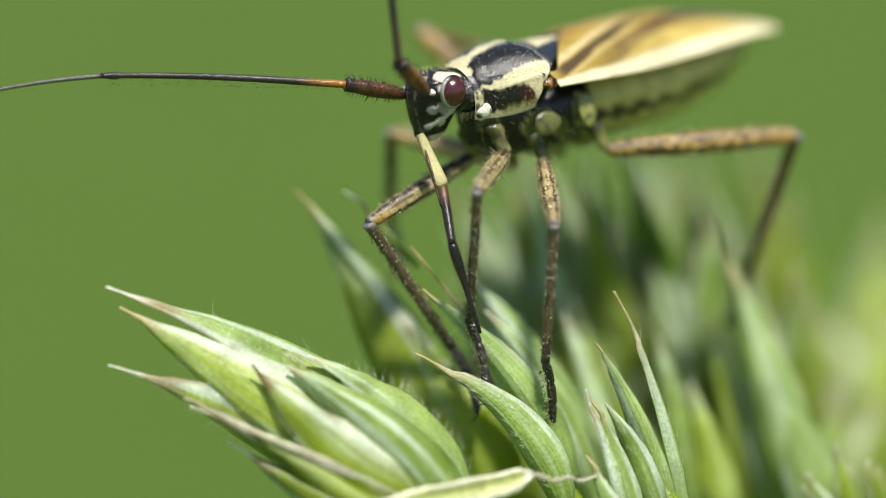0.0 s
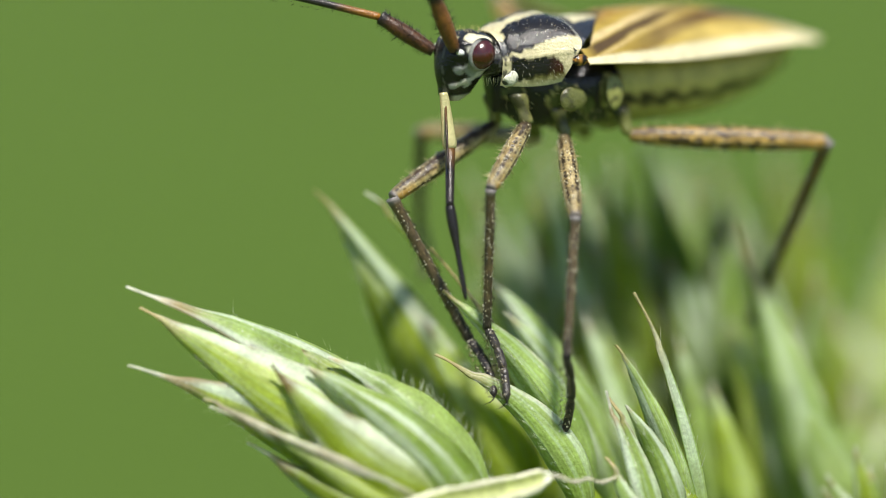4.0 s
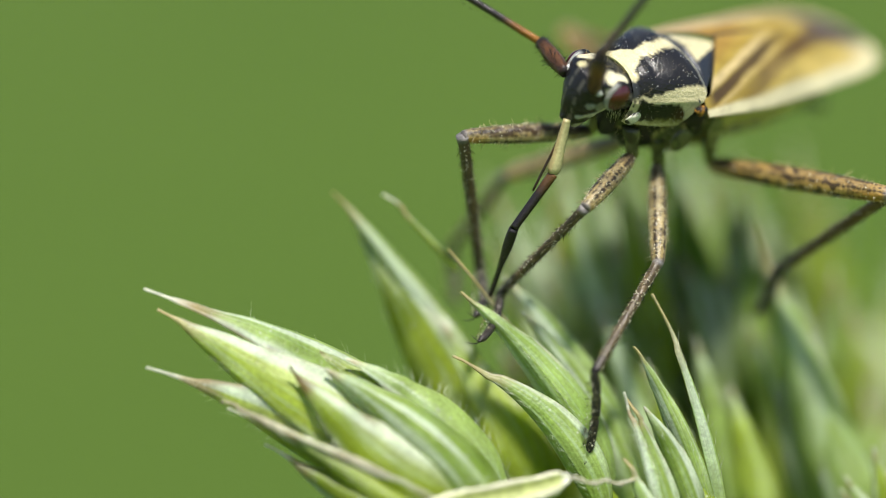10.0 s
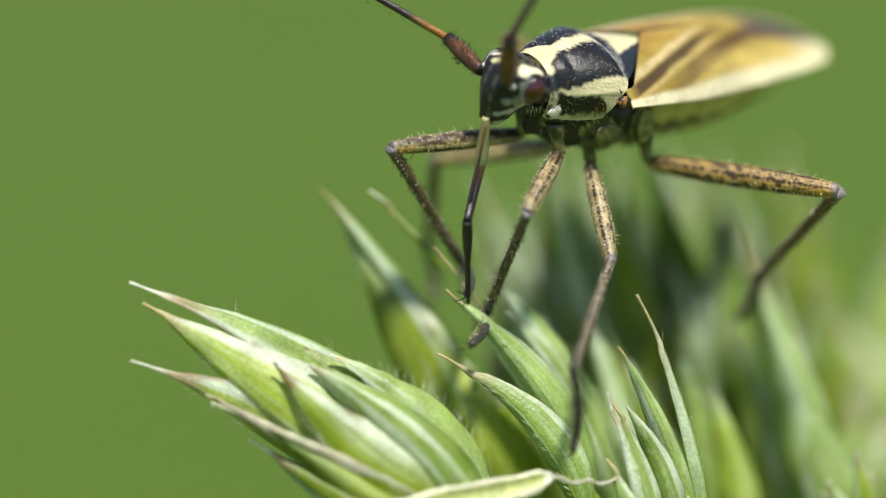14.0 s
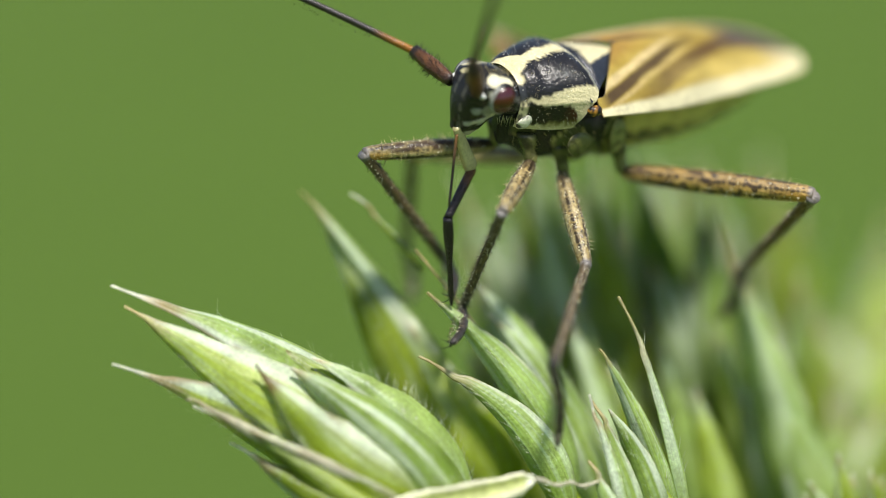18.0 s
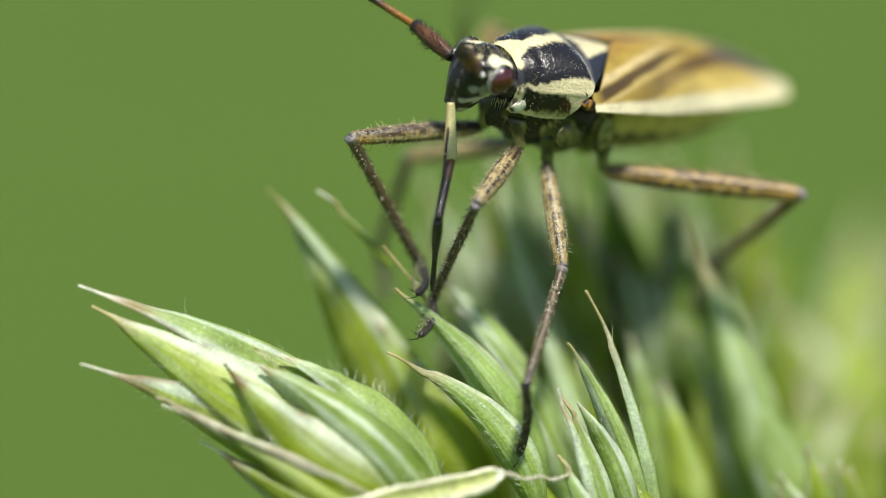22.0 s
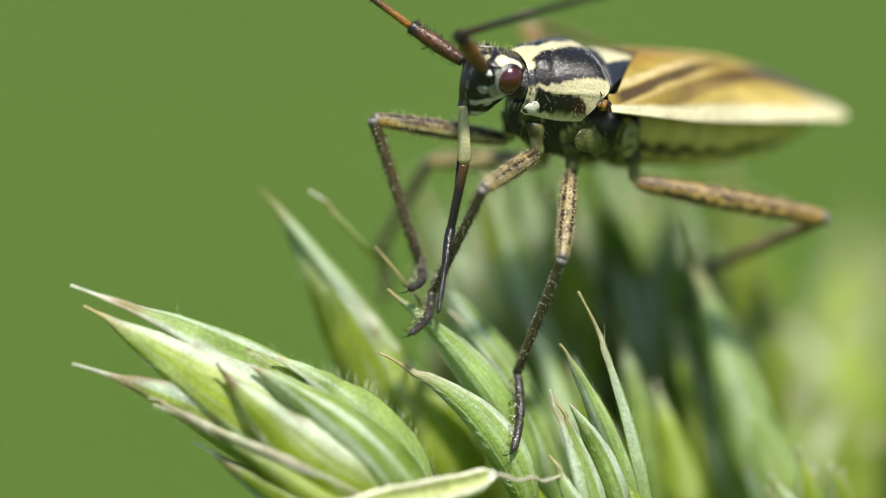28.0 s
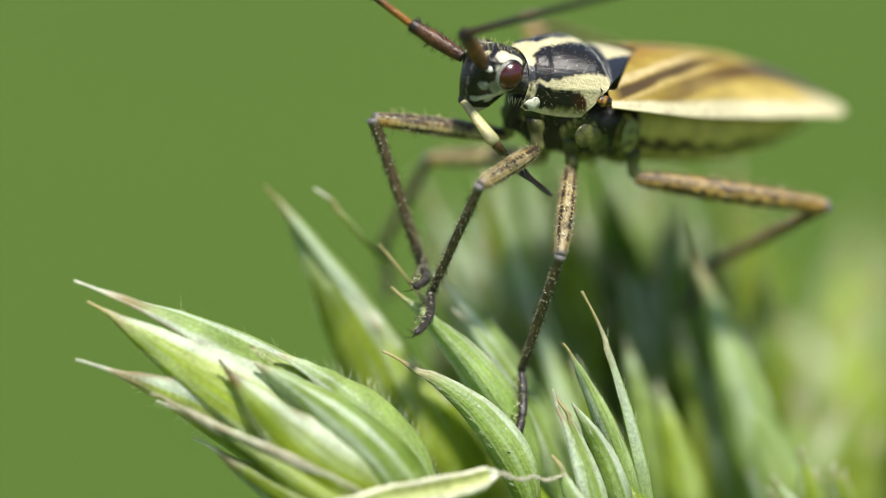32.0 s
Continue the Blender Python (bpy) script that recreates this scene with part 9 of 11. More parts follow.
    walk(LIMB["HR_femur"], [(0, mm(-1.082, -0.667, -1.829, -0.0, -46.5, -67.8)), (0.5, mm(-1.082, -0.667, -1.829, -0.0, -46.8, -68.6)), (1, mm(-1.082, -0.667, -1.829, -0.0, -50.3, -63.0)), (1.5, mm(-1.082, -0.667, -1.829, -0.0, -52.4, -59.9)), (2, mm(-1.082, -0.667, -1.829, -0.0, -52.5, -52.4)), (2.5, mm(-1.082, -0.667, -1.829, -0.0, -43.4, -78.3)), (3, mm(-1.082, -0.667, -1.829, -0.0, -44.6, -84.2)), (3.5, mm(-1.082, -0.667, -1.829, -0.0, -52.3, -78.7)), (4, mm(-1.082, -0.667, -1.829, -0.0, -43.5, -89.2)), (4.5, mm(-1.082, -0.667, -1.829, 0.0, -33.1, -108.0)), (5, mm(-1.082, -0.667, -1.829, 0.0, -29.5, -108.8)), (6, mm(-1.082, -0.667, -1.829, 0.0, -15.5, -115.9)), (6.5, mm(-1.082, -0.667, -1.829, 0.0, -12.1, -116.8)), (7, mm(-1.082, -0.667, -1.829, 0.0, -9.8, -102.0)), (7.5, mm(-1.082, -0.667, -1.829, 0.0, -10.7, -93.8)), (8, mm(-1.082, -0.667, -1.829, 0.0, -13.9, -91.2)), (8.5, mm(-1.082, -0.667, -1.829, 0.0, -12.4, -103.5)), (9, mm(-1.082, -0.667, -1.829, 0.0, -4.2, -103.6)), (9.5, mm(-1.082, -0.667, -1.829, 0.0, -7.0, -98.9)), (10, mm(-1.082, -0.667, -1.829, 0.0, -5.1, -105.1)), (10.5, mm(-1.082, -0.667, -1.829, 0.0, -6.7, -106.0)), (11, mm(-1.082, -0.667, -1.829, 0.0, -4.1, -107.6)), (11.5, mm(-1.082, -0.667, -1.829, 0.0, -6.9, -106.1)), (12.5, mm(-1.082, -0.667, -1.829, 0.0, -7.8, -103.5)), (13, mm(-1.082, -0.667, -1.829, 0.0, -3.3, -106.2)), (13.5, mm(-1.082, -0.667, -1.829, 0.0, -8.8, -102.4)), (14, mm(-1.082, -0.667, -1.829, 0.0, -8.9, -102.2)), (16.5, mm(-1.082, -0.667, -1.829, 0.0, -10.1, -107.2)), (17, mm(-1.082, -0.667, -1.829, 0.0, -8.7, -106.9)), (18.5, mm(-1.082, -0.667, -1.829, 0.0, -19.1, -101.9)), (19, mm(-1.082, -0.667, -1.829, 0.0, -19.6, -103.4)), (19.5, mm(-1.082, -0.667, -1.829, 0.0, -13.2, -104.2)), (20, mm(-1.082, -0.667, -1.829, 0.0, -13.3, -105.7)), (20.5, mm(-1.082, -0.667, -1.829, 0.0, -12.5, -105.4)), (21, mm(-1.082, -0.667, -1.829, 0.0, -16.1, -105.2)), (21.5, mm(-1.082, -0.667, -1.829, 0.0, -16.5, -106.5)), (22, mm(-1.082, -0.667, -1.829, 0.0, -14.6, -104.4)), (22.5, mm(-1.082, -0.667, -1.829, 0.0, -15.1, -106.8)), (23, mm(-1.082, -0.667, -1.829, 0.0, -14.5, -97.3)), (23.5, mm(-1.082, -0.667, -1.829, 0.0, -13.1, -91.5)), (24, mm(-1.082, -0.667, -1.829, 0.0, -12.4, -96.1)), (24.5, mm(-1.082, -0.667, -1.829, 0.0, -14.7, -93.4)), (25, mm(-1.082, -0.667, -1.829, 0.0, -19.5, -95.0)), (25.5, mm(-1.082, -0.667, -1.829, -0.0, -32.2, -83.1)), (26, mm(-1.082, -0.667, -1.829, -0.0, -32.9, -82.3)), (27, mm(-1.082, -0.667, -1.829, -0.0, -38.7, -75.5)), (27.5, mm(-1.082, -0.667, -1.829, -0.0, -39.2, -74.8)), (28, mm(-1.082, -0.667, -1.829, -0.0, -32.8, -89.5)), (28.5, mm(-1.082, -0.667, -1.829, -0.0, -29.7, -87.2)), (29, mm(-1.082, -0.667, -1.829, -0.0, -30.2, -86.9)), (29.5, mm(-1.082, -0.667, -1.829, -0.0, -29.6, -88.3)), (30, mm(-1.082, -0.667, -1.829, 0.0, -30.0, -91.4)), (30.5, mm(-1.082, -0.667, -1.829, -0.0, -28.6, -89.6)), (31.5, mm(-1.082, -0.667, -1.829, 0.0, -28.6, -91.7)), (32, mm(-1.082, -0.667, -1.829, 0.0, -31.8, -92.0))])
    walk(LIMB["HR_tibia"], [(0, mm(-0.175, -2.892, 0.703, 171.8, 25.3, 176.5)), (0.5, mm(-0.208, -2.892, 0.714, 174.6, 24.9, 177.7)), (1, mm(-0.068, -2.655, 0.855, 178.0, 16.6, 179.4)), (1.5, mm(-0.012, -2.510, 0.935, -159.0, 18.2, -173.2)), (2, mm(0.217, -2.351, 0.938, -136.4, 17.4, -164.1)), (2.5, mm(-0.570, -3.149, 0.571, -144.0, 23.5, -163.9)), (3, mm(-0.831, -3.138, 0.623, -138.0, 14.7, -167.1)), (3.5, mm(-0.663, -2.762, 0.932, -122.4, 10.3, -164.2)), (4, mm(-1.045, -3.197, 0.576, -134.2, 16.3, -164.0)), (4.5, mm(-1.985, -3.447, 0.079, -164.1, 16.9, -175.3)), (5, mm(-2.062, -3.542, -0.110, -175.8, 16.2, -178.8)), (5.5, mm(-2.309, -3.652, -0.499, 161.3, 14.8, 175.0)), (6, mm(-2.548, -3.693, -0.894, 138.5, 12.6, 169.1)), (6.5, mm(-2.621, -3.713, -1.096, 126.4, 10.9, 165.7)), (7, mm(-1.797, -4.031, -1.234, 151.7, 14.8, 172.2)), (7.5, mm(-1.306, -4.089, -1.178, 155.2, 17.9, 171.9)), (8, mm(-1.154, -4.054, -0.989, 128.7, 15.0, 162.1)), (8.5, mm(-1.880, -3.981, -1.078, 99.3, 7.4, 141.8)), (9, mm(-1.902, -4.050, -1.575, 90.8, 0.9, 128.9)), (9.5, mm(-1.620, -4.090, -1.405, 95.6, 5.5, 135.5)), (10, mm(-1.985, -4.024, -1.517, 96.5, 5.9, 138.0)), (10.5, mm(-2.035, -4.000, -1.423, 99.6, 7.1, 143.7)), (11, mm(-2.136, -3.985, -1.582, 100.5, 6.5, 148.6)), (11.5, mm(-2.040, -3.997, -1.408, 109.1, 9.6, 154.2)), (12, mm(-1.945, -4.019, -1.379, 116.1, 10.7, 159.2)), (12.5, mm(-1.892, -4.029, -1.355, 122.3, 11.6, 162.3)), (13, mm(-2.053, -4.014, -1.630, 120.0, 11.0, 161.7)), (13.5, mm(-1.824, -4.035, -1.292, 128.7, 12.9, 164.4)), (14, mm(-1.809, -4.038, -1.288, 133.0, 13.6, 165.8)), (14.5, mm(-1.894, -4.015, -1.268, 133.1, 12.5, 166.9)), (15.5, mm(-2.015, -3.980, -1.250, 138.8, 11.9, 169.8)), (16.5, mm(-2.099, -3.949, -1.214, 143.5, 11.1, 171.9)), (17, mm(-2.084, -3.969, -1.302, 144.8, 10.8, 172.5)), (17.5, mm(-1.994, -3.960, -1.117, 151.5, 14.2, 172.4)), (18, mm(-1.861, -3.933, -0.877, 156.4, 20.1, 171.5)), (18.5, mm(-1.762, -3.895, -0.689, 158.3, 26.8, 169.8)), (19, mm(-1.845, -3.866, -0.660, 156.0, 29.7, 167.5)), (19.5, mm(-1.914, -3.962, -1.031, 155.8, 25.3, 169.1)), (20, mm(-2.002, -3.937, -1.026, 148.9, 15.5, 170.8)), (20.5, mm(-1.985, -3.952, -1.071, 147.2, 14.6, 170.8)), (21, mm(-1.958, -3.904, -0.860, 137.8, 10.5, 170.6)), (21.5, mm(-2.034, -3.875, -0.836, 128.8, 8.6, 169.4)), (22, mm(-1.920, -3.940, -0.952, 131.8, 8.8, 170.3)), (22.5, mm(-2.057, -3.893, -0.923, 118.6, 7.6, 166.4)), (23, mm(-1.513, -4.019, -0.956, 135.4, 12.1, 168.3)), (23.5, mm(-1.171, -4.066, -1.040, 164.3, 18.1, 175.0)), (24, mm(-1.441, -4.057, -1.078, 167.7, 18.1, 176.1)), (24.5, mm(-1.284, -4.037, -0.944, -178.9, 26.3, -179.5)), (25, mm(-1.370, -3.945, -0.666, -174.2, 29.3, -177.1)), (25.5, mm(-0.729, -3.600, 0.031, -155.9, 22.1, -170.4)), (26, mm(-0.689, -3.571, 0.068, -149.6, 20.4, -168.5)), (26.5, mm(-0.540, -3.442, 0.218, -138.2, 17.2, -165.2)), (27, mm(-0.400, -3.304, 0.353, -126.9, 13.9, -162.2)), (27.5, mm(-0.372, -3.276, 0.378, -120.8, 12.0, -160.7)), (28, mm(-1.057, -3.600, 0.063, -134.0, 13.0, -166.9)), (28.5, mm(-0.936, -3.695, -0.098, -134.8, 15.2, -165.3)), (29, mm(-0.921, -3.680, -0.074, -134.3, 14.9, -165.3)), (29.5, mm(-0.992, -3.701, -0.105, -135.5, 14.4, -166.2)), (30, mm(-1.158, -3.690, -0.086, -136.9, 12.8, -168.3)), (30.5, mm(-1.058, -3.731, -0.158, -136.9, 14.8, -166.5)), (31, mm(-1.091, -3.718, -0.133, -135.9, 14.9, -166.0)), (31.5, mm(-1.175, -3.731, -0.159, -136.1, 14.9, -166.1)), (32, mm(-1.186, -3.633, 0.008, -131.8, 12.4, -166.5))])
    walk(LIMB["HR_tarsus"], [(0, mm(-4.011, -2.655, -1.114, 94.3, 14.2, 107.1)), (0.5, mm(-4.062, -2.738, -1.075, 94.4, 14.4, 107.3)), (1, mm(-4.142, -2.614, -0.359, 93.5, 10.8, 108.0)), (1.5, mm(-4.023, -2.990, -0.390, 95.5, 14.6, 110.9)), (2, mm(-3.684, -3.464, -0.334, 97.6, 15.9, 116.0)), (2.5, mm(-4.316, -4.232, -1.122, 97.0, 15.9, 114.0)), (3, mm(-4.840, -4.055, -0.456, 93.2, 7.7, 112.3)), (3.5, mm(-4.688, -3.900, 0.168, 93.9, 9.3, 112.9)), (4, mm(-4.968, -4.325, -0.615, 94.0, 9.5, 112.8)), (4.5, mm(-6.039, -3.782, -1.157, 90.8, 3.1, 105.2)), (5, mm(-6.144, -3.627, -1.298, 90.3, 1.3, 104.1)), (5.5, mm(-6.403, -3.297, -1.587, 89.5, -2.6, 101.7)), (6, mm(-6.622, -2.906, -1.823, 88.9, -6.6, 99.4)), (6.5, mm(-6.666, -2.679, -1.899, 88.8, -8.5, 98.2)), (7, mm(-5.870, -3.472, -2.318, 88.2, -6.5, 105.4)), (7.5, mm(-5.311, -3.519, -2.487, 88.4, -5.2, 107.6)), (8, mm(-5.061, -2.791, -2.089, 87.8, -8.2, 104.9)), (8.5, mm(-5.194, -1.374, -1.624, 88.8, -14.1, 95.0)), (9, mm(-4.569, -0.740, -1.645, 88.7, -19.7, 94.0)), (9.5, mm(-4.638, -1.123, -1.815, 88.1, -16.9, 96.6)), (10, mm(-5.130, -1.197, -1.953, 88.5, -17.4, 95.1)), (10.5, mm(-5.436, -1.504, -1.948, 88.4, -16.2, 95.9)), (11, mm(-5.742, -1.784, -2.061, 87.8, -17.5, 97.2)), (11.5, mm(-5.813, -2.171, -2.120, 87.8, -13.9, 99.0)), (12, mm(-5.852, -2.538, -2.167, 87.6, -12.6, 100.9)), (12.5, mm(-5.860, -2.765, -2.211, 87.6, -11.4, 102.2)), (13, mm(-6.016, -2.704, -2.439, 87.1, -13.8, 102.0)), (13.5, mm(-5.815, -2.920, -2.244, 87.8, -9.7, 103.0)), (14, mm(-5.815, -3.025, -2.288, 87.8, -9.1, 103.5)), (14.5, mm(-5.937, -3.077, -2.190, 87.7, -9.7, 103.3)), (15, mm(-6.024, -3.161, -2.184, 87.7, -9.7, 103.5)), (16, mm(-6.180, -3.312, -2.060, 87.6, -9.9, 103.7)), (16.5, mm(-6.228, -3.359, -2.036, 87.6, -9.9, 103.8)), (17, mm(-6.224, -3.420, -2.100, 87.2, -11.1, 104.4)), (17.5, mm(-6.080, -3.416, -2.159, 87.6, -9.2, 104.6)), (18, mm(-5.808, -3.340, -2.339, 87.8, -8.1, 105.2)), (18.5, mm(-5.496, -3.223, -2.609, 88.1, -6.9, 105.7)), (19, mm(-5.451, -3.070, -2.768, 88.2, -6.8, 104.9)), (19.5, mm(-5.688, -3.237, -2.850, 87.8, -7.9, 105.4)), (20, mm(-6.046, -3.284, -2.162, 87.3, -10.6, 104.4)), (20.5, mm(-6.045, -3.292, -2.146, 87.1, -11.4, 104.5)), (21, mm(-6.084, -3.224, -1.634, 87.1, -12.2, 103.5)), (21.5, mm(-6.166, -3.103, -1.474, 87.3, -12.6, 102.4)), (22, mm(-6.062, -3.232, -1.601, 86.8, -13.2, 103.8)), (22.5, mm(-6.153, -2.900, -1.484, 87.0, -15.1, 101.4)), (23, mm(-5.584, -3.175, -1.848, 86.3, -13.4, 105.6)), (23.5, mm(-5.195, -3.714, -2.365, 85.9, -10.9, 110.6)), (24, mm(-5.473, -3.783, -2.400, 85.6, -12.1, 110.1)), (24.5, mm(-5.093, -4.069, -2.831, 86.6, -8.0, 112.8)), (25, mm(-5.073, -4.130, -2.745, 87.1, -6.9, 112.8)), (25.5, mm(-4.615, -4.254, -1.566, 86.8, -6.8, 115.3)), (26, mm(-4.594, -4.368, -1.412, 87.0, -6.2, 115.8)), (27, mm(-4.330, -4.564, -0.671, 88.0, -3.8, 117.7)), (27.5, mm(-4.297, -4.649, -0.509, 88.2, -3.3, 118.3)), (28, mm(-5.091, -4.541, -0.895, 87.5, -5.7, 113.8)), (28.5, mm(-4.904, -4.738, -1.210, 87.3, -5.5, 115.9)), (29, mm(-4.895, -4.725, -1.167, 87.6, -5.1, 115.9)), (29.5, mm(-4.991, -4.680, -1.165, 87.4, -5.5, 115.2)), (30, mm(-5.219, -4.528, -1.025, 87.1, -6.8, 113.3)), (30.5, mm(-5.056, -4.689, -1.244, 87.4, -5.5, 115.0)), (31, mm(-5.077, -4.711, -1.228, 87.7, -5.0, 114.9)), (31.5, mm(-5.164, -4.717, -1.251, 87.6, -5.3, 114.5)), (32, mm(-5.222, -4.604, -0.907, 87.5, -5.7, 113.6))])
    walk(LIMB["ro_base"], [(0, mm(2.080, -0.000, -0.880, 128.1, 77.8, 128.7)), (0.5, mm(2.080, 0.000, -0.880, 92.3, 78.2, 92.3)), (1, mm(2.080, -0.000, -0.880, 111.5, 75.5, 112.2)), (1.5, mm(2.080, 0.000, -0.880, 137.4, 81.2, 137.8)), (2, mm(2.080, -0.000, -0.880, 169.2, 81.5, 169.3)), (2.5, mm(2.080, -0.000, -0.880, 75.7, 86.9, 75.7)), (3, mm(2.080, 0.000, -0.880, 138.0, 76.8, 138.8)), (3.5, mm(2.080, -0.000, -0.880, 160.3, 79.4, 160.6)), (4, mm(2.080, -0.000, -0.880, 104.9, 86.4, 104.9)), (4.5, mm(2.080, 0.000, -0.880, 69.0, 81.9, 68.8)), (5, mm(2.080, -0.000, -0.880, 73.3, 80.1, 73.1)), (6, mm(2.080, 0.000, -0.880, 79.9, 72.2, 79.4)), (6.5, mm(2.080, 0.000, -0.880, 79.0, 70.8, 78.4)), (7, mm(2.080, -0.000, -0.880, 61.0, 62.8, 58.0)), (7.5, mm(2.080, -0.000, -0.880, 47.0, 70.9, 45.4)), (8, mm(2.080, -0.000, -0.880, 58.1, 71.1, 56.6)), (8.5, mm(2.080, 0.000, -0.880, 58.2, 70.2, 56.7)), (9, mm(2.080, -0.000, -0.880, 46.5, 66.5, 44.1)), (9.5, mm(2.080, 0.000, -0.880, 37.6, 67.0, 35.3)), (10, mm(2.080, -0.000, -0.880, 39.2, 80.3, 38.8)), (10.5, mm(2.080, -0.000, -0.880, 46.6, 88.4, 46.6)), (11, mm(2.080, 0.000, -0.880, 71.7, 84.4, 71.6)), (11.5, mm(2.080, 0.000, -0.880, -123.4, 85.4, -123.5)), (12.5, mm(2.080, -0.000, -0.880, -141.9, 79.5, -142.4)), (13, mm(2.080, 0.000, -0.880, 177.5, 82.5, 177.5)), (13.5, mm(2.080, -0.000, -0.880, -134.6, 76.5, -135.4)), (14, mm(2.080, 0.000, -0.880, -132.2, 76.0, -133.1)), (15.5, mm(2.080, 0.000, -0.880, -158.9, 77.1, -159.4)), (16.5, mm(2.080, -0.000, -0.880, -171.5, 76.9, -171.7)), (17, mm(2.080, 0.000, -0.880, 172.3, 78.0, 172.5)), (17.5, mm(2.080, 0.000, -0.880, -170.3, 66.9, -171.0)), (18, mm(2.080, -0.000, -0.880, -170.5, 59.4, -171.8)), (18.5, mm(2.080, -0.000, -0.880, -158.1, 49.2, -163.0)), (19, mm(2.080, -0.000, -0.880, -156.6, 39.3, -164.6)), (19.5, mm(2.080, 0.000, -0.880, -153.9, 51.8, -159.0)), (20, mm(2.080, 0.000, -0.880, -165.1, 62.5, -166.7)), (20.5, mm(2.080, 0.000, -0.880, -171.1, 66.1, -171.9)), (21, mm(2.080, 0.000, -0.880, 169.0, 70.8, 169.6)), (21.5, mm(2.080, 0.000, -0.880, 123.3, 74.6, 124.3)), (22, mm(2.080, -0.000, -0.880, 88.4, 69.0, 88.3)), (22.5, mm(2.080, 0.000, -0.880, 89.6, 67.7, 89.5)), (23, mm(2.080, 0.000, -0.880, 75.3, 70.0, 74.4)), (23.5, mm(2.080, 0.000, -0.880, 105.7, 88.8, 105.7)), (24, mm(2.080, 0.000, -0.880, -176.6, 84.9, -176.6)), (24.5, mm(2.080, 0.000, -0.880, -135.3, 72.6, -136.6)), (25, mm(2.080, 0.000, -0.880, -147.6, 62.6, -150.6)), (25.5, mm(2.080, -0.000, -0.880, -146.8, 59.2, -150.7)), (26, mm(2.080, 0.000, -0.880, -149.6, 65.9, -151.8)), (26.5, mm(2.080, 0.000, -0.880, -156.7, 74.3, -157.5)), (27, mm(2.080, 0.000, -0.880, 124.8, 80.9, 125.2)), (27.5, mm(2.080, -0.000, -0.880, 109.7, 80.2, 110.0)), (28, mm(2.080, -0.000, -0.880, 102.8, 74.5, 103.3)), (28.5, mm(2.080, 0.000, -0.880, 78.4, 68.4, 77.5)), (29, mm(2.080, 0.000, -0.880, 71.5, 64.9, 69.7)), (29.5, mm(2.080, 0.000, -0.880, 94.8, 52.0, 96.1)), (30, mm(2.080, 0.000, -0.880, 94.5, 48.8, 96.0)), (30.5, mm(2.080, -0.000, -0.880, 92.1, 41.3, 93.2)), (31, mm(2.080, 0.000, -0.880, 93.2, 36.1, 95.4)), (31.5, mm(2.080, -0.000, -0.880, 96.3, 34.2, 101.0)), (32, mm(2.080, 0.000, -0.880, 101.9, 33.4, 111.0))])
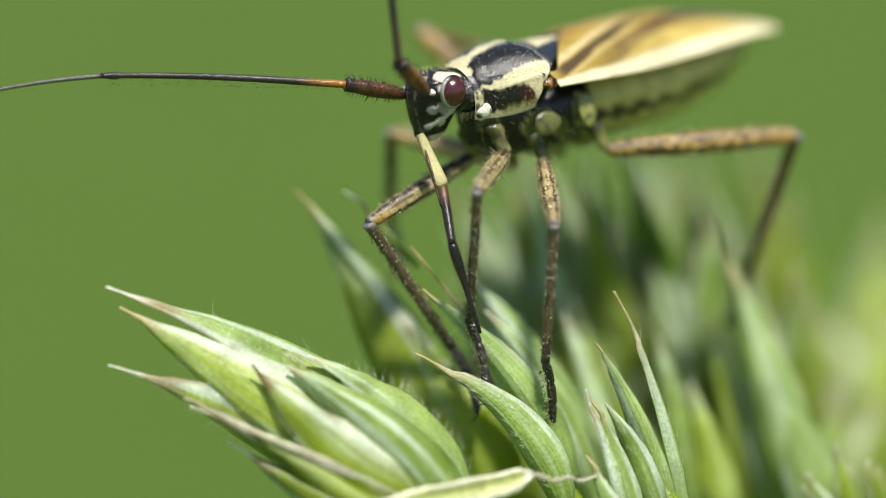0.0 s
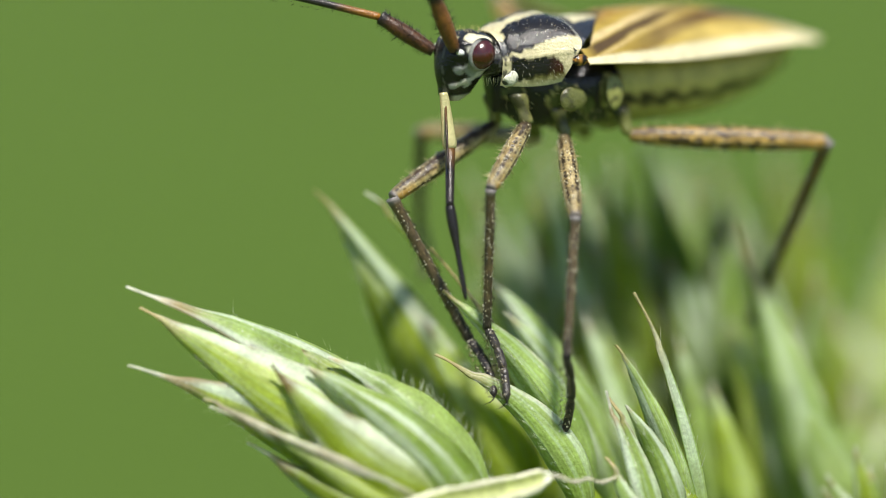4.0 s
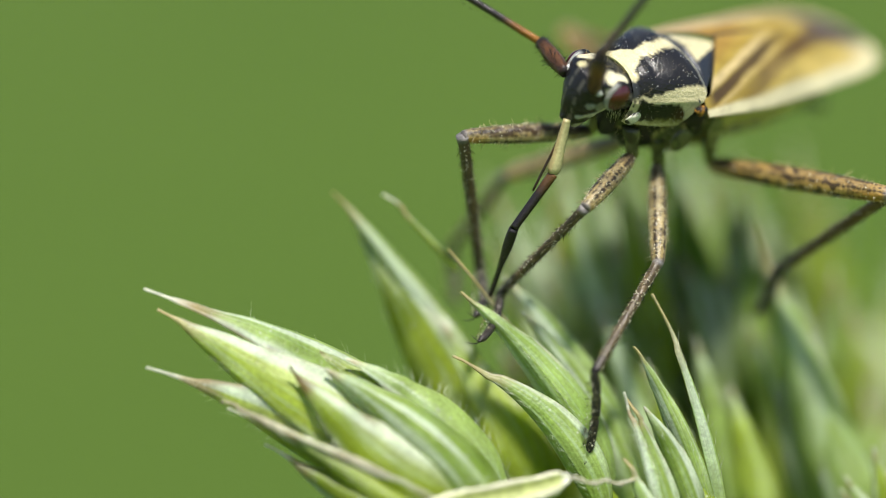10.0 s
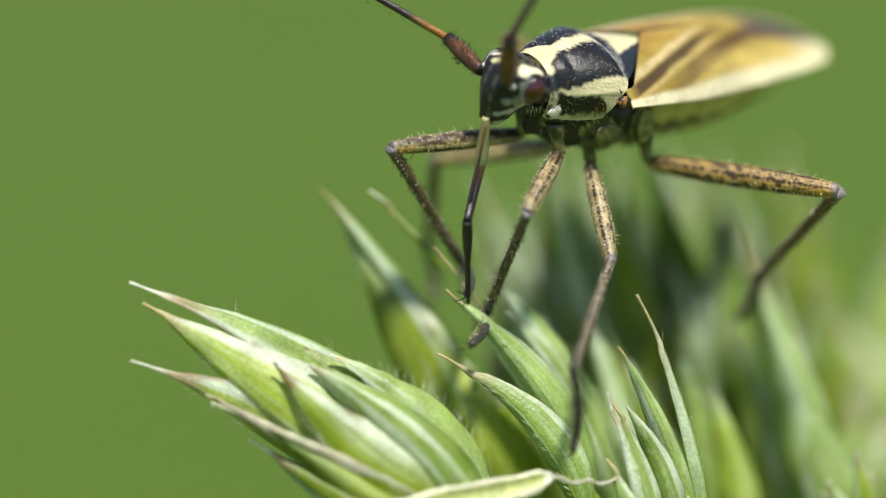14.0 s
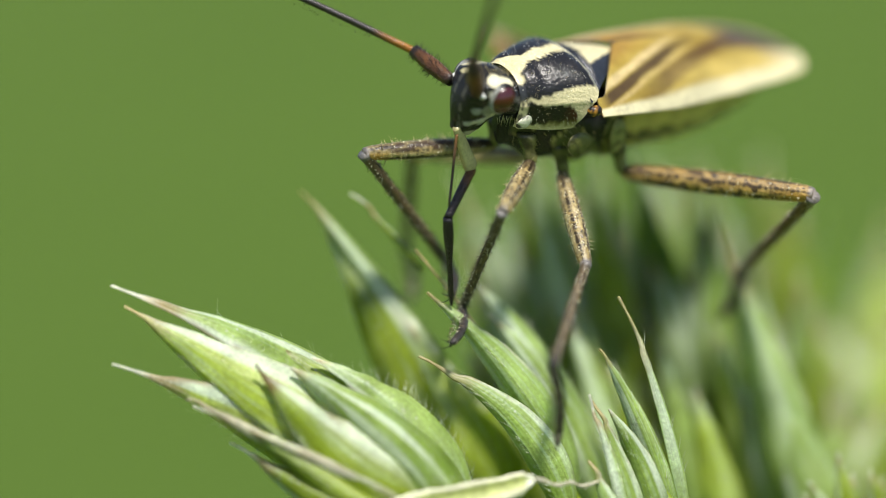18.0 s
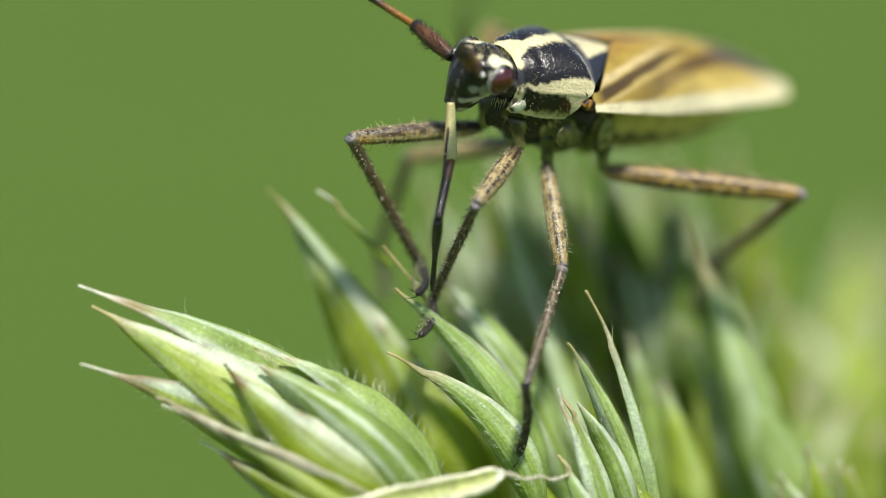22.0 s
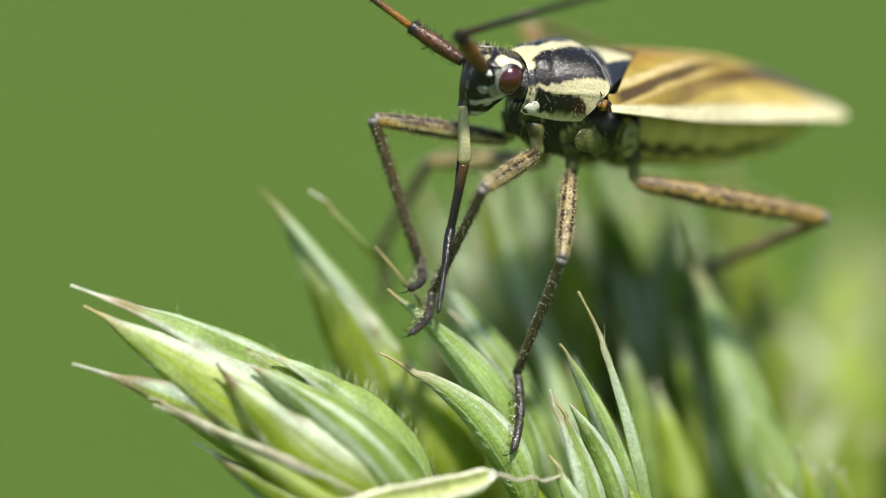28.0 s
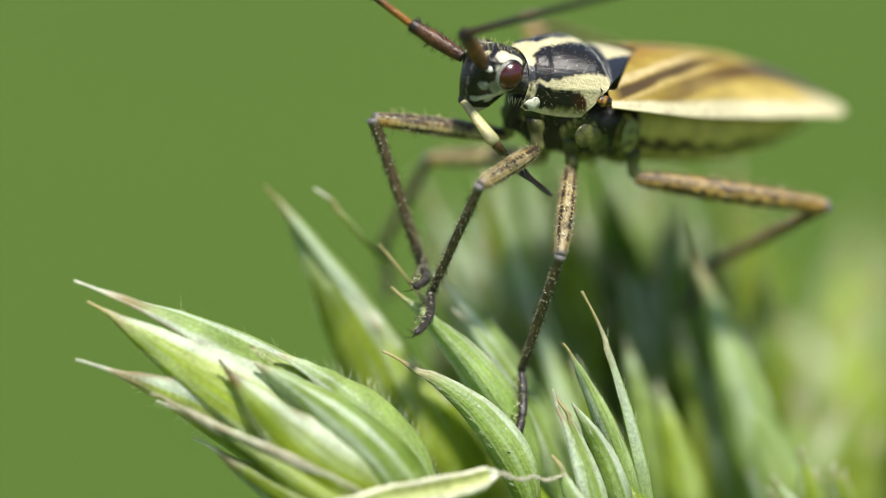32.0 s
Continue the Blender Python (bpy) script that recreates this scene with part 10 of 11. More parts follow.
    walk(LIMB["ro_mid"], [(0, mm(1.954, 0.157, -1.808, 59.5, 54.7, 54.2)), (0.5, mm(2.072, 0.194, -1.810, 66.8, 27.0, 46.6)), (1, mm(1.991, 0.220, -1.800, -22.2, 83.3, -22.1)), (1.5, mm(1.973, 0.097, -1.819, 58.5, 49.7, 51.2)), (2, mm(1.942, 0.026, -1.820, 64.4, 57.4, 60.3)), (2.5, mm(2.093, 0.050, -1.829, 80.6, 12.8, 53.3)), (3, mm(1.916, 0.143, -1.805, -5.0, 82.4, -4.9)), (3.5, mm(1.916, 0.058, -1.814, 69.2, 84.8, 69.1)), (4, mm(2.065, 0.057, -1.828, 59.1, 53.3, 53.3)), (4.5, mm(2.128, 0.125, -1.821, 46.1, 71.4, 44.6)), (5, mm(2.128, 0.156, -1.816, 37.3, 69.9, 35.6)), (5.5, mm(2.128, 0.224, -1.802, 7.7, 73.2, 7.4)), (6, mm(2.133, 0.286, -1.784, -1.3, 68.2, -1.2)), (6.5, mm(2.143, 0.306, -1.777, -3.9, 66.4, -3.5)), (7, mm(2.310, 0.369, -1.725, -3.9, 81.6, -3.8)), (7.5, mm(2.298, 0.221, -1.778, -107.6, 75.4, -108.2)), (8, mm(2.249, 0.257, -1.779, -78.9, 81.1, -78.7)), (8.5, mm(2.256, 0.268, -1.774, -3.8, 62.7, -3.3)), (9, mm(2.352, 0.263, -1.751, 13.5, 62.7, 12.0)), (9.5, mm(2.383, 0.215, -1.755, 6.4, 60.8, 5.6)), (10, mm(2.204, 0.100, -1.817, -4.8, 58.2, -4.1)), (10.5, mm(2.098, 0.019, -1.830, 7.4, 54.0, 6.0)), (11, mm(2.109, 0.088, -1.825, 37.7, 46.9, 29.5)), (11.5, mm(2.038, -0.063, -1.827, 50.1, 41.0, 38.1)), (12, mm(1.987, -0.086, -1.822, 43.2, 49.2, 35.4)), (12.5, mm(1.944, -0.105, -1.814, 34.5, 52.1, 28.4)), (13, mm(1.956, 0.005, -1.822, 37.3, 46.6, 28.9)), (13.5, mm(1.923, -0.155, -1.804, 46.9, 43.0, 36.1)), (14, mm(1.923, -0.168, -1.802, 55.2, 38.2, 41.7)), (15.5, mm(1.882, -0.074, -1.806, 52.3, 40.2, 39.9)), (16.5, mm(1.866, -0.031, -1.805, 50.2, 42.3, 38.9)), (17, mm(1.884, 0.026, -1.809, 54.7, 40.5, 42.6)), (17.5, mm(1.712, -0.058, -1.754, 45.6, 42.0, 34.3)), (18, mm(1.601, -0.069, -1.698, 49.1, 31.4, 31.1)), (18.5, mm(1.487, -0.181, -1.600, 57.6, 19.2, 27.4)), (19, mm(1.371, -0.195, -1.482, 59.2, 11.1, 17.9)), (19.5, mm(1.531, -0.211, -1.626, 74.9, 7.9, 26.9)), (20, mm(1.653, -0.101, -1.723, 53.1, 27.3, 31.4)), (20.5, mm(1.700, -0.054, -1.749, 60.1, 24.1, 35.4)), (21, mm(1.773, 0.056, -1.777, 56.2, 44.4, 46.2)), (21.5, mm(1.938, 0.209, -1.796, 56.0, 44.6, 46.2)), (22, mm(2.090, 0.341, -1.767, 58.9, 47.4, 50.7)), (22.5, mm(2.083, 0.361, -1.759, 39.9, 54.0, 34.0)), (23, mm(2.167, 0.313, -1.773, 49.2, 45.9, 39.7)), (23.5, mm(2.075, 0.019, -1.830, 50.0, 49.9, 42.3)), (24, mm(1.995, -0.005, -1.826, 21.4, 64.4, 19.4)), (24.5, mm(1.874, -0.195, -1.787, 59.9, 24.8, 35.9)), (25, mm(1.699, -0.215, -1.723, 48.5, 22.4, 23.3)), (25.5, mm(1.656, -0.238, -1.696, 8.3, 65.0, 7.6)), (26, mm(1.738, -0.183, -1.747, 14.5, 69.0, 13.6)), (26.5, mm(1.842, -0.098, -1.794, 27.0, 75.4, 26.2)), (27, mm(1.994, 0.122, -1.818, 49.9, 80.4, 49.5)), (27.5, mm(2.025, 0.151, -1.816, 68.0, 81.9, 67.8)), (28, mm(2.022, 0.247, -1.795, 21.7, 86.5, 21.6)), (28.5, mm(2.156, 0.342, -1.763, -94.5, 84.5, -94.5)), (29, mm(2.220, 0.377, -1.740, -94.7, 82.1, -94.8)), (29.5, mm(2.018, 0.582, -1.628, -129.0, 60.0, -133.1)), (30, mm(2.015, 0.623, -1.594, -132.4, 53.6, -138.6)), (30.5, mm(2.041, 0.713, -1.507, -125.6, 45.6, -135.1)), (31, mm(2.008, 0.764, -1.440, -122.9, 38.5, -136.1)), (31.5, mm(1.930, 0.771, -1.414, -115.6, 25.8, -137.8)), (32, mm(1.796, 0.740, -1.404, -115.7, 23.5, -140.3))])
    walk(LIMB["ro_tip"], [(0, mm(2.326, 0.672, -2.707, -178.8, 82.8, -178.8)), (0.5, mm(2.746, 0.906, -2.309, -121.9, 71.2, -123.3)), (1, mm(2.109, 0.172, -2.892, -122.5, 64.1, -125.3)), (1.5, mm(2.419, 0.652, -2.658, -117.4, 58.3, -121.3)), (2, mm(2.235, 0.541, -2.746, -115.6, 56.0, -120.0)), (2.5, mm(2.733, 0.910, -2.073, -112.3, 63.8, -114.5)), (3, mm(2.061, 0.131, -2.895, -156.9, 75.6, -157.5)), (3.5, mm(1.951, 0.151, -2.909, 145.1, 80.3, 145.5)), (4, mm(2.458, 0.584, -2.710, 107.8, 82.2, 108.0)), (4.5, mm(2.378, 0.371, -2.863, -117.0, 73.5, -118.0)), (5, mm(2.436, 0.377, -2.849, -122.2, 73.5, -123.3)), (5.5, mm(2.444, 0.264, -2.855, -134.0, 73.9, -135.2)), (6, mm(2.542, 0.277, -2.806, -146.5, 75.8, -147.3)), (6.5, mm(2.583, 0.279, -2.785, -151.2, 75.9, -151.9)), (7, mm(2.471, 0.358, -2.813, -132.6, 71.3, -134.1)), (7.5, mm(2.211, -0.043, -2.842, -133.5, 78.0, -134.1)), (8, mm(2.283, 0.090, -2.865, -177.0, 80.2, -177.0)), (8.5, mm(2.760, 0.239, -2.752, -152.6, 77.3, -153.1)), (9, mm(2.845, 0.368, -2.729, -104.5, 82.9, -104.6)), (9.5, mm(2.917, 0.267, -2.715, -98.6, 80.0, -98.7)), (10, mm(2.782, 0.059, -2.752, -101.8, 82.7, -101.8)), (10.5, mm(2.740, 0.086, -2.720, -111.0, 82.8, -111.2)), (11, mm(2.763, 0.458, -2.629, -123.5, 84.9, -123.6)), (11.5, mm(2.692, 0.450, -2.549, -120.8, 82.4, -121.1)), (12, mm(2.573, 0.331, -2.654, -149.2, 80.9, -149.5)), (12.5, mm(2.538, 0.217, -2.682, -169.4, 78.8, -169.6)), (13, mm(2.618, 0.371, -2.621, 169.6, 77.1, 169.8)), (13.5, mm(2.572, 0.319, -2.555, -170.9, 77.9, -171.1)), (14, mm(2.568, 0.406, -2.482, -168.3, 78.5, -168.6)), (15.5, mm(2.527, 0.464, -2.516, -177.1, 78.2, -177.2)), (16.5, mm(2.499, 0.480, -2.546, 179.1, 78.2, 179.1)), (17, mm(2.501, 0.591, -2.524, 174.0, 78.0, 174.2)), (17.5, mm(2.388, 0.403, -2.489, 170.1, 79.5, 170.2)), (18, mm(2.405, 0.415, -2.271, 157.6, 81.5, 157.9)), (18.5, mm(2.409, 0.297, -1.961, 115.2, 83.0, 115.4)), (19, mm(2.399, 0.136, -1.693, 87.9, 79.2, 87.8)), (19.5, mm(2.503, 0.281, -1.777, 126.1, 82.9, 126.3)), (20, mm(2.488, 0.408, -2.227, 169.3, 76.9, 169.6)), (20.5, mm(2.519, 0.527, -2.198, -179.6, 75.4, -179.6)), (21, mm(2.316, 0.624, -2.547, -163.2, 69.5, -164.2)), (21.5, mm(2.480, 0.773, -2.569, -152.6, 65.3, -154.8)), (22, mm(2.562, 0.916, -2.577, -147.9, 64.8, -150.4)), (22.5, mm(2.618, 0.722, -2.649, -147.3, 71.0, -148.8)), (23, mm(2.756, 0.802, -2.563, -110.4, 80.0, -110.7)), (23.5, mm(2.599, 0.496, -2.671, -100.5, 79.4, -100.6)), (24, mm(2.443, 0.153, -2.818, -125.9, 78.9, -126.4)), (24.5, mm(2.683, 0.390, -2.248, -120.7, 82.4, -120.9)), (25, mm(2.633, 0.187, -2.143, -171.0, 84.9, -171.1)), (25.5, mm(2.117, -0.177, -2.693, 75.1, 72.7, 74.5)), (26, mm(2.120, -0.091, -2.774, 71.1, 55.6, 67.5)), (26.5, mm(2.091, 0.024, -2.859, 71.8, 47.9, 66.1)), (27, mm(2.113, 0.262, -2.903, 72.3, 44.6, 65.6)), (27.5, mm(2.084, 0.296, -2.905, 71.9, 45.9, 65.5)), (28, mm(2.084, 0.272, -2.893, 65.4, 53.3, 60.3)), (28.5, mm(2.147, 0.237, -2.858, 66.5, 46.6, 59.1)), (29, mm(2.207, 0.227, -2.830, 67.0, 42.3, 57.8)), (29.5, mm(1.642, 0.180, -2.581, 84.8, 34.0, 80.8)), (30, mm(1.525, 0.191, -2.480, 90.4, 35.6, 90.7)), (30.5, mm(1.496, 0.170, -2.293, 86.1, 30.3, 82.2)), (31, mm(1.388, 0.168, -2.125, 87.6, 21.9, 83.7)), (31.5, mm(1.196, 0.106, -1.893, 88.0, 15.4, 82.5)), (32, mm(1.020, 0.096, -1.842, 89.5, 6.3, 85.8))])
    walk(LIMB["stylet"], [(0, mm(2.06, 0, -0.95, 0, 67.6, 68.4)), (0.5, mm(2.06, 0, -0.95, 0, 50.1, 52.9)), (1, mm(2.06, 0, -0.95, 0, 84.7, 74.1)), (1.5, mm(2.06, 0, -0.95, 0, 66.5, 61.2)), (2, mm(2.06, 0, -0.95, 0, 72.4, 72.1)), (2.5, mm(2.06, 0, -0.95, 0, 44.8, 53.5)), (3, mm(2.06, 0, -0.95, 0, 86.1, 89.6)), (3.5, mm(2.06, 0, -0.95, 0, 84.6, 125.8)), (4, mm(2.06, 0, -0.95, 0, 68.1, 55.7)), (4.5, mm(2.06, 0, -0.95, 0, 75.7, 49.4)), (5, mm(2.06, 0, -0.95, 0, 74.3, 45.1)), (5.5, mm(2.06, 0, -0.95, 0, 76.3, 34.5)), (6, mm(2.06, 0, -0.95, 0, 73.3, 29.9)), (6.5, mm(2.06, 0, -0.95, 0, 72.1, 28.1)), (7, mm(2.06, 0, -0.95, 0, 73.7, 41.1)), (7.5, mm(2.06, 0, -0.95, 0, 85.3, -15.9)), (8, mm(2.06, 0, -0.95, 0, 82.8, 22.0)), (8.5, mm(2.06, 0, -0.95, 0, 67.7, 18.9)), (9, mm(2.06, 0, -0.95, 0, 64.0, 25.1)), (9.5, mm(2.06, 0, -0.95, 0, 63.0, 17.3)), (10, mm(2.06, 0, -0.95, 0, 68.1, 4.7)), (10.5, mm(2.06, 0, -0.95, 0, 68.8, 7.2)), (11, mm(2.06, 0, -0.95, 0, 63.4, 33.1)), (11.5, mm(2.06, 0, -0.95, 0, 64.1, 35.5)), (12, mm(2.06, 0, -0.95, 0, 70.3, 32.8)), (12.5, mm(2.06, 0, -0.95, 0, 73.1, 24.4)), (13, mm(2.06, 0, -0.95, 0, 68.1, 33.6)), (13.5, mm(2.06, 0, -0.95, 0, 69.4, 31.9)), (14, mm(2.06, 0, -0.95, 0, 67.0, 38.6)), (15.5, mm(2.06, 0, -0.95, 0, 67.2, 44.8)), (16.5, mm(2.06, 0, -0.95, 0, 67.8, 47.6)), (17, mm(2.06, 0, -0.95, 0, 64.9, 53.3)), (17.5, mm(2.06, 0, -0.95, 0, 71.3, 50.9)), (18, mm(2.06, 0, -0.95, 0, 67.8, 50.3)), (18.5, mm(2.06, 0, -0.95, 0, 65.6, 40.4)), (19, mm(2.06, 0, -0.95, 0, 63.8, 21.9)), (19.5, mm(2.06, 0, -0.95, 0, 57.6, 32.4)), (20, mm(2.06, 0, -0.95, 0, 65.2, 43.6)), (20.5, mm(2.06, 0, -0.95, 0, 60.8, 48.9)), (21, mm(2.06, 0, -0.95, 0, 67.1, 67.7)), (21.5, mm(2.06, 0, -0.95, 0, 61.5, 61.5)), (22, mm(2.06, 0, -0.95, 0, 57.3, 61.3)), (22.5, mm(2.06, 0, -0.95, 0, 61.8, 52.3)), (23, mm(2.06, 0, -0.95, 0, 56.6, 49.0)), (23.5, mm(2.06, 0, -0.95, 0, 66.9, 42.6)), (24, mm(2.06, 0, -0.95, 0, 77.5, 21.8)), (24.5, mm(2.06, 0, -0.95, 0, 60.5, 32.0)), (25, mm(2.06, 0, -0.95, 0, 63.2, 18.1)), (25.5, mm(2.06, 0, -0.95, 0, 83.9, -72.1)), (26, mm(2.06, 0, -0.95, 0, 86.6, -56.6)), (26.5, mm(2.06, 0, -0.95, 0, 88.8, 37.7)), (27, mm(2.06, 0, -0.95, 0, 82.2, 78.6)), (27.5, mm(2.06, 0, -0.95, 0, 81.4, 85.4)), (28, mm(2.06, 0, -0.95, 0, 82.0, 85.0)), (28.5, mm(2.06, 0, -0.95, 0, 82.5, 69.8)), (29, mm(2.06, 0, -0.95, 0, 81.8, 57.1)), (29.5, mm(2.06, 0, -0.95, 0, 74.4, 156.7)), (30, mm(2.06, 0, -0.95, 0, 69.6, 160.4)), (30.5, mm(2.06, 0, -0.95, 0, 66.3, 163.2)), (31, mm(2.06, 0, -0.95, 0, 59.5, 166.0)), (31.5, mm(2.06, 0, -0.95, 0, 47.3, 173.0)), (32, mm(2.06, 0, -0.95, 0, 40.5, 174.7))])
    walk(LIMB["antR_scape"], [(0, mm(2.020, -0.340, -0.200, -0.0, -20.1, -7.9)), (0.5, mm(2.020, -0.340, -0.200, -0.0, -21.0, -8.3)), (1, mm(2.020, -0.340, -0.200, -0.0, -40.7, -6.4)), (1.5, mm(2.020, -0.340, -0.200, -0.0, -29.7, -27.4)), (2, mm(2.020, -0.340, -0.200, -0.0, -29.1, -22.0)), (2.5, mm(2.020, -0.340, -0.200, -0.0, -20.0, -26.4)), (3, mm(2.020, -0.340, -0.200, -0.0, -33.6, -29.9)), (3.5, mm(2.020, -0.340, -0.200, -0.0, -26.5, -27.4)), (4, mm(2.020, -0.340, -0.200, -0.0, -36.4, -29.7)), (4.5, mm(2.020, -0.340, -0.200, -0.0, -23.8, -80.0)), (5, mm(2.020, -0.340, -0.200, -0.0, -21.2, -84.2)), (5.5, mm(2.020, -0.340, -0.200, 0.0, -15.4, -92.3)), (6, mm(2.020, -0.340, -0.200, 0.0, -9.8, -99.3)), (6.5, mm(2.020, -0.340, -0.200, 0.0, -7.4, -102.3)), (7, mm(2.020, -0.340, -0.200, 0.0, -10.9, -93.0)), (7.5, mm(2.020, -0.340, -0.200, -0.0, -10.5, -82.8)), (8, mm(2.020, -0.340, -0.200, -0.0, -10.5, -89.9)), (8.5, mm(2.020, -0.340, -0.200, 0.0, -5.6, -107.7)), (9, mm(2.020, -0.340, -0.200, 0.0, 2.0, -106.7)), (9.5, mm(2.020, -0.340, -0.200, 0.0, -4.3, -106.1)), (10, mm(2.020, -0.340, -0.200, 0.0, -2.7, -111.2)), (10.5, mm(2.020, -0.340, -0.200, 0.0, -7.7, -110.6)), (11, mm(2.020, -0.340, -0.200, 0.0, -4.3, -109.2)), (11.5, mm(2.020, -0.340, -0.200, 0.0, -12.4, -107.0)), (12, mm(2.020, -0.340, -0.200, 0.0, -14.8, -101.8)), (12.5, mm(2.020, -0.340, -0.200, 0.0, -15.5, -100.4)), (13, mm(2.020, -0.340, -0.200, 0.0, -8.7, -99.3)), (13.5, mm(2.020, -0.340, -0.200, 0.0, -15.9, -96.7)), (14, mm(2.020, -0.340, -0.200, 0.0, -12.3, -95.8)), (15, mm(2.020, -0.340, -0.200, 0.0, -13.5, -95.4)), (16.5, mm(2.020, -0.340, -0.200, 0.0, -13.2, -95.0)), (17, mm(2.020, -0.340, -0.200, 0.0, -9.2, -94.4)), (17.5, mm(2.020, -0.340, -0.200, 0.0, -11.7, -92.3)), (18, mm(2.020, -0.340, -0.200, 0.0, -10.6, -91.0)), (19, mm(2.020, -0.340, -0.200, 0.0, 1.2, -90.1)), (19.5, mm(2.020, -0.340, -0.200, 0.0, 3.5, -91.6)), (20, mm(2.020, -0.340, -0.200, 0.0, -8.3, -92.8)), (20.5, mm(2.020, -0.340, -0.200, 0.0, -5.1, -92.9)), (21, mm(2.020, -0.340, -0.200, 0.0, -9.4, -91.4)), (21.5, mm(2.020, -0.340, -0.200, 0.0, -11.1, -93.7)), (22, mm(2.020, -0.340, -0.200, -0.0, -8.7, -89.8)), (22.5, mm(2.020, -0.340, -0.200, 0.0, -6.2, -95.6)), (23, mm(2.020, -0.340, -0.200, -0.0, -7.9, -86.6)), (23.5, mm(2.020, -0.340, -0.200, -0.0, -11.3, -79.9)), (24, mm(2.020, -0.340, -0.200, -0.0, -10.5, -83.5)), (24.5, mm(2.020, -0.340, -0.200, -0.0, -11.1, -78.0)), (25, mm(2.020, -0.340, -0.200, -0.0, -8.5, -74.9)), (25.5, mm(2.020, -0.340, -0.200, -0.0, -26.2, -55.6)), (26, mm(2.020, -0.340, -0.200, -0.0, -26.9, -48.7)), (26.5, mm(2.020, -0.340, -0.200, -0.0, -27.2, -30.4)), (27, mm(2.020, -0.340, -0.200, -0.0, -23.7, -27.4)), (27.5, mm(2.020, -0.340, -0.200, -0.0, -22.1, -26.2)), (28, mm(2.020, -0.340, -0.200, -0.0, -22.0, -44.4)), (28.5, mm(2.020, -0.340, -0.200, -0.0, -25.3, -39.4)), (29.5, mm(2.020, -0.340, -0.200, -0.0, -24.1, -43.2)), (30, mm(2.020, -0.340, -0.200, -0.0, -18.0, -50.2)), (30.5, mm(2.020, -0.340, -0.200, -0.0, -23.8, -45.3)), (31, mm(2.020, -0.340, -0.200, -0.0, -25.1, -43.9)), (31.5, mm(2.020, -0.340, -0.200, -0.0, -23.8, -47.2)), (32, mm(2.020, -0.340, -0.200, -0.0, -18.8, -51.5))])
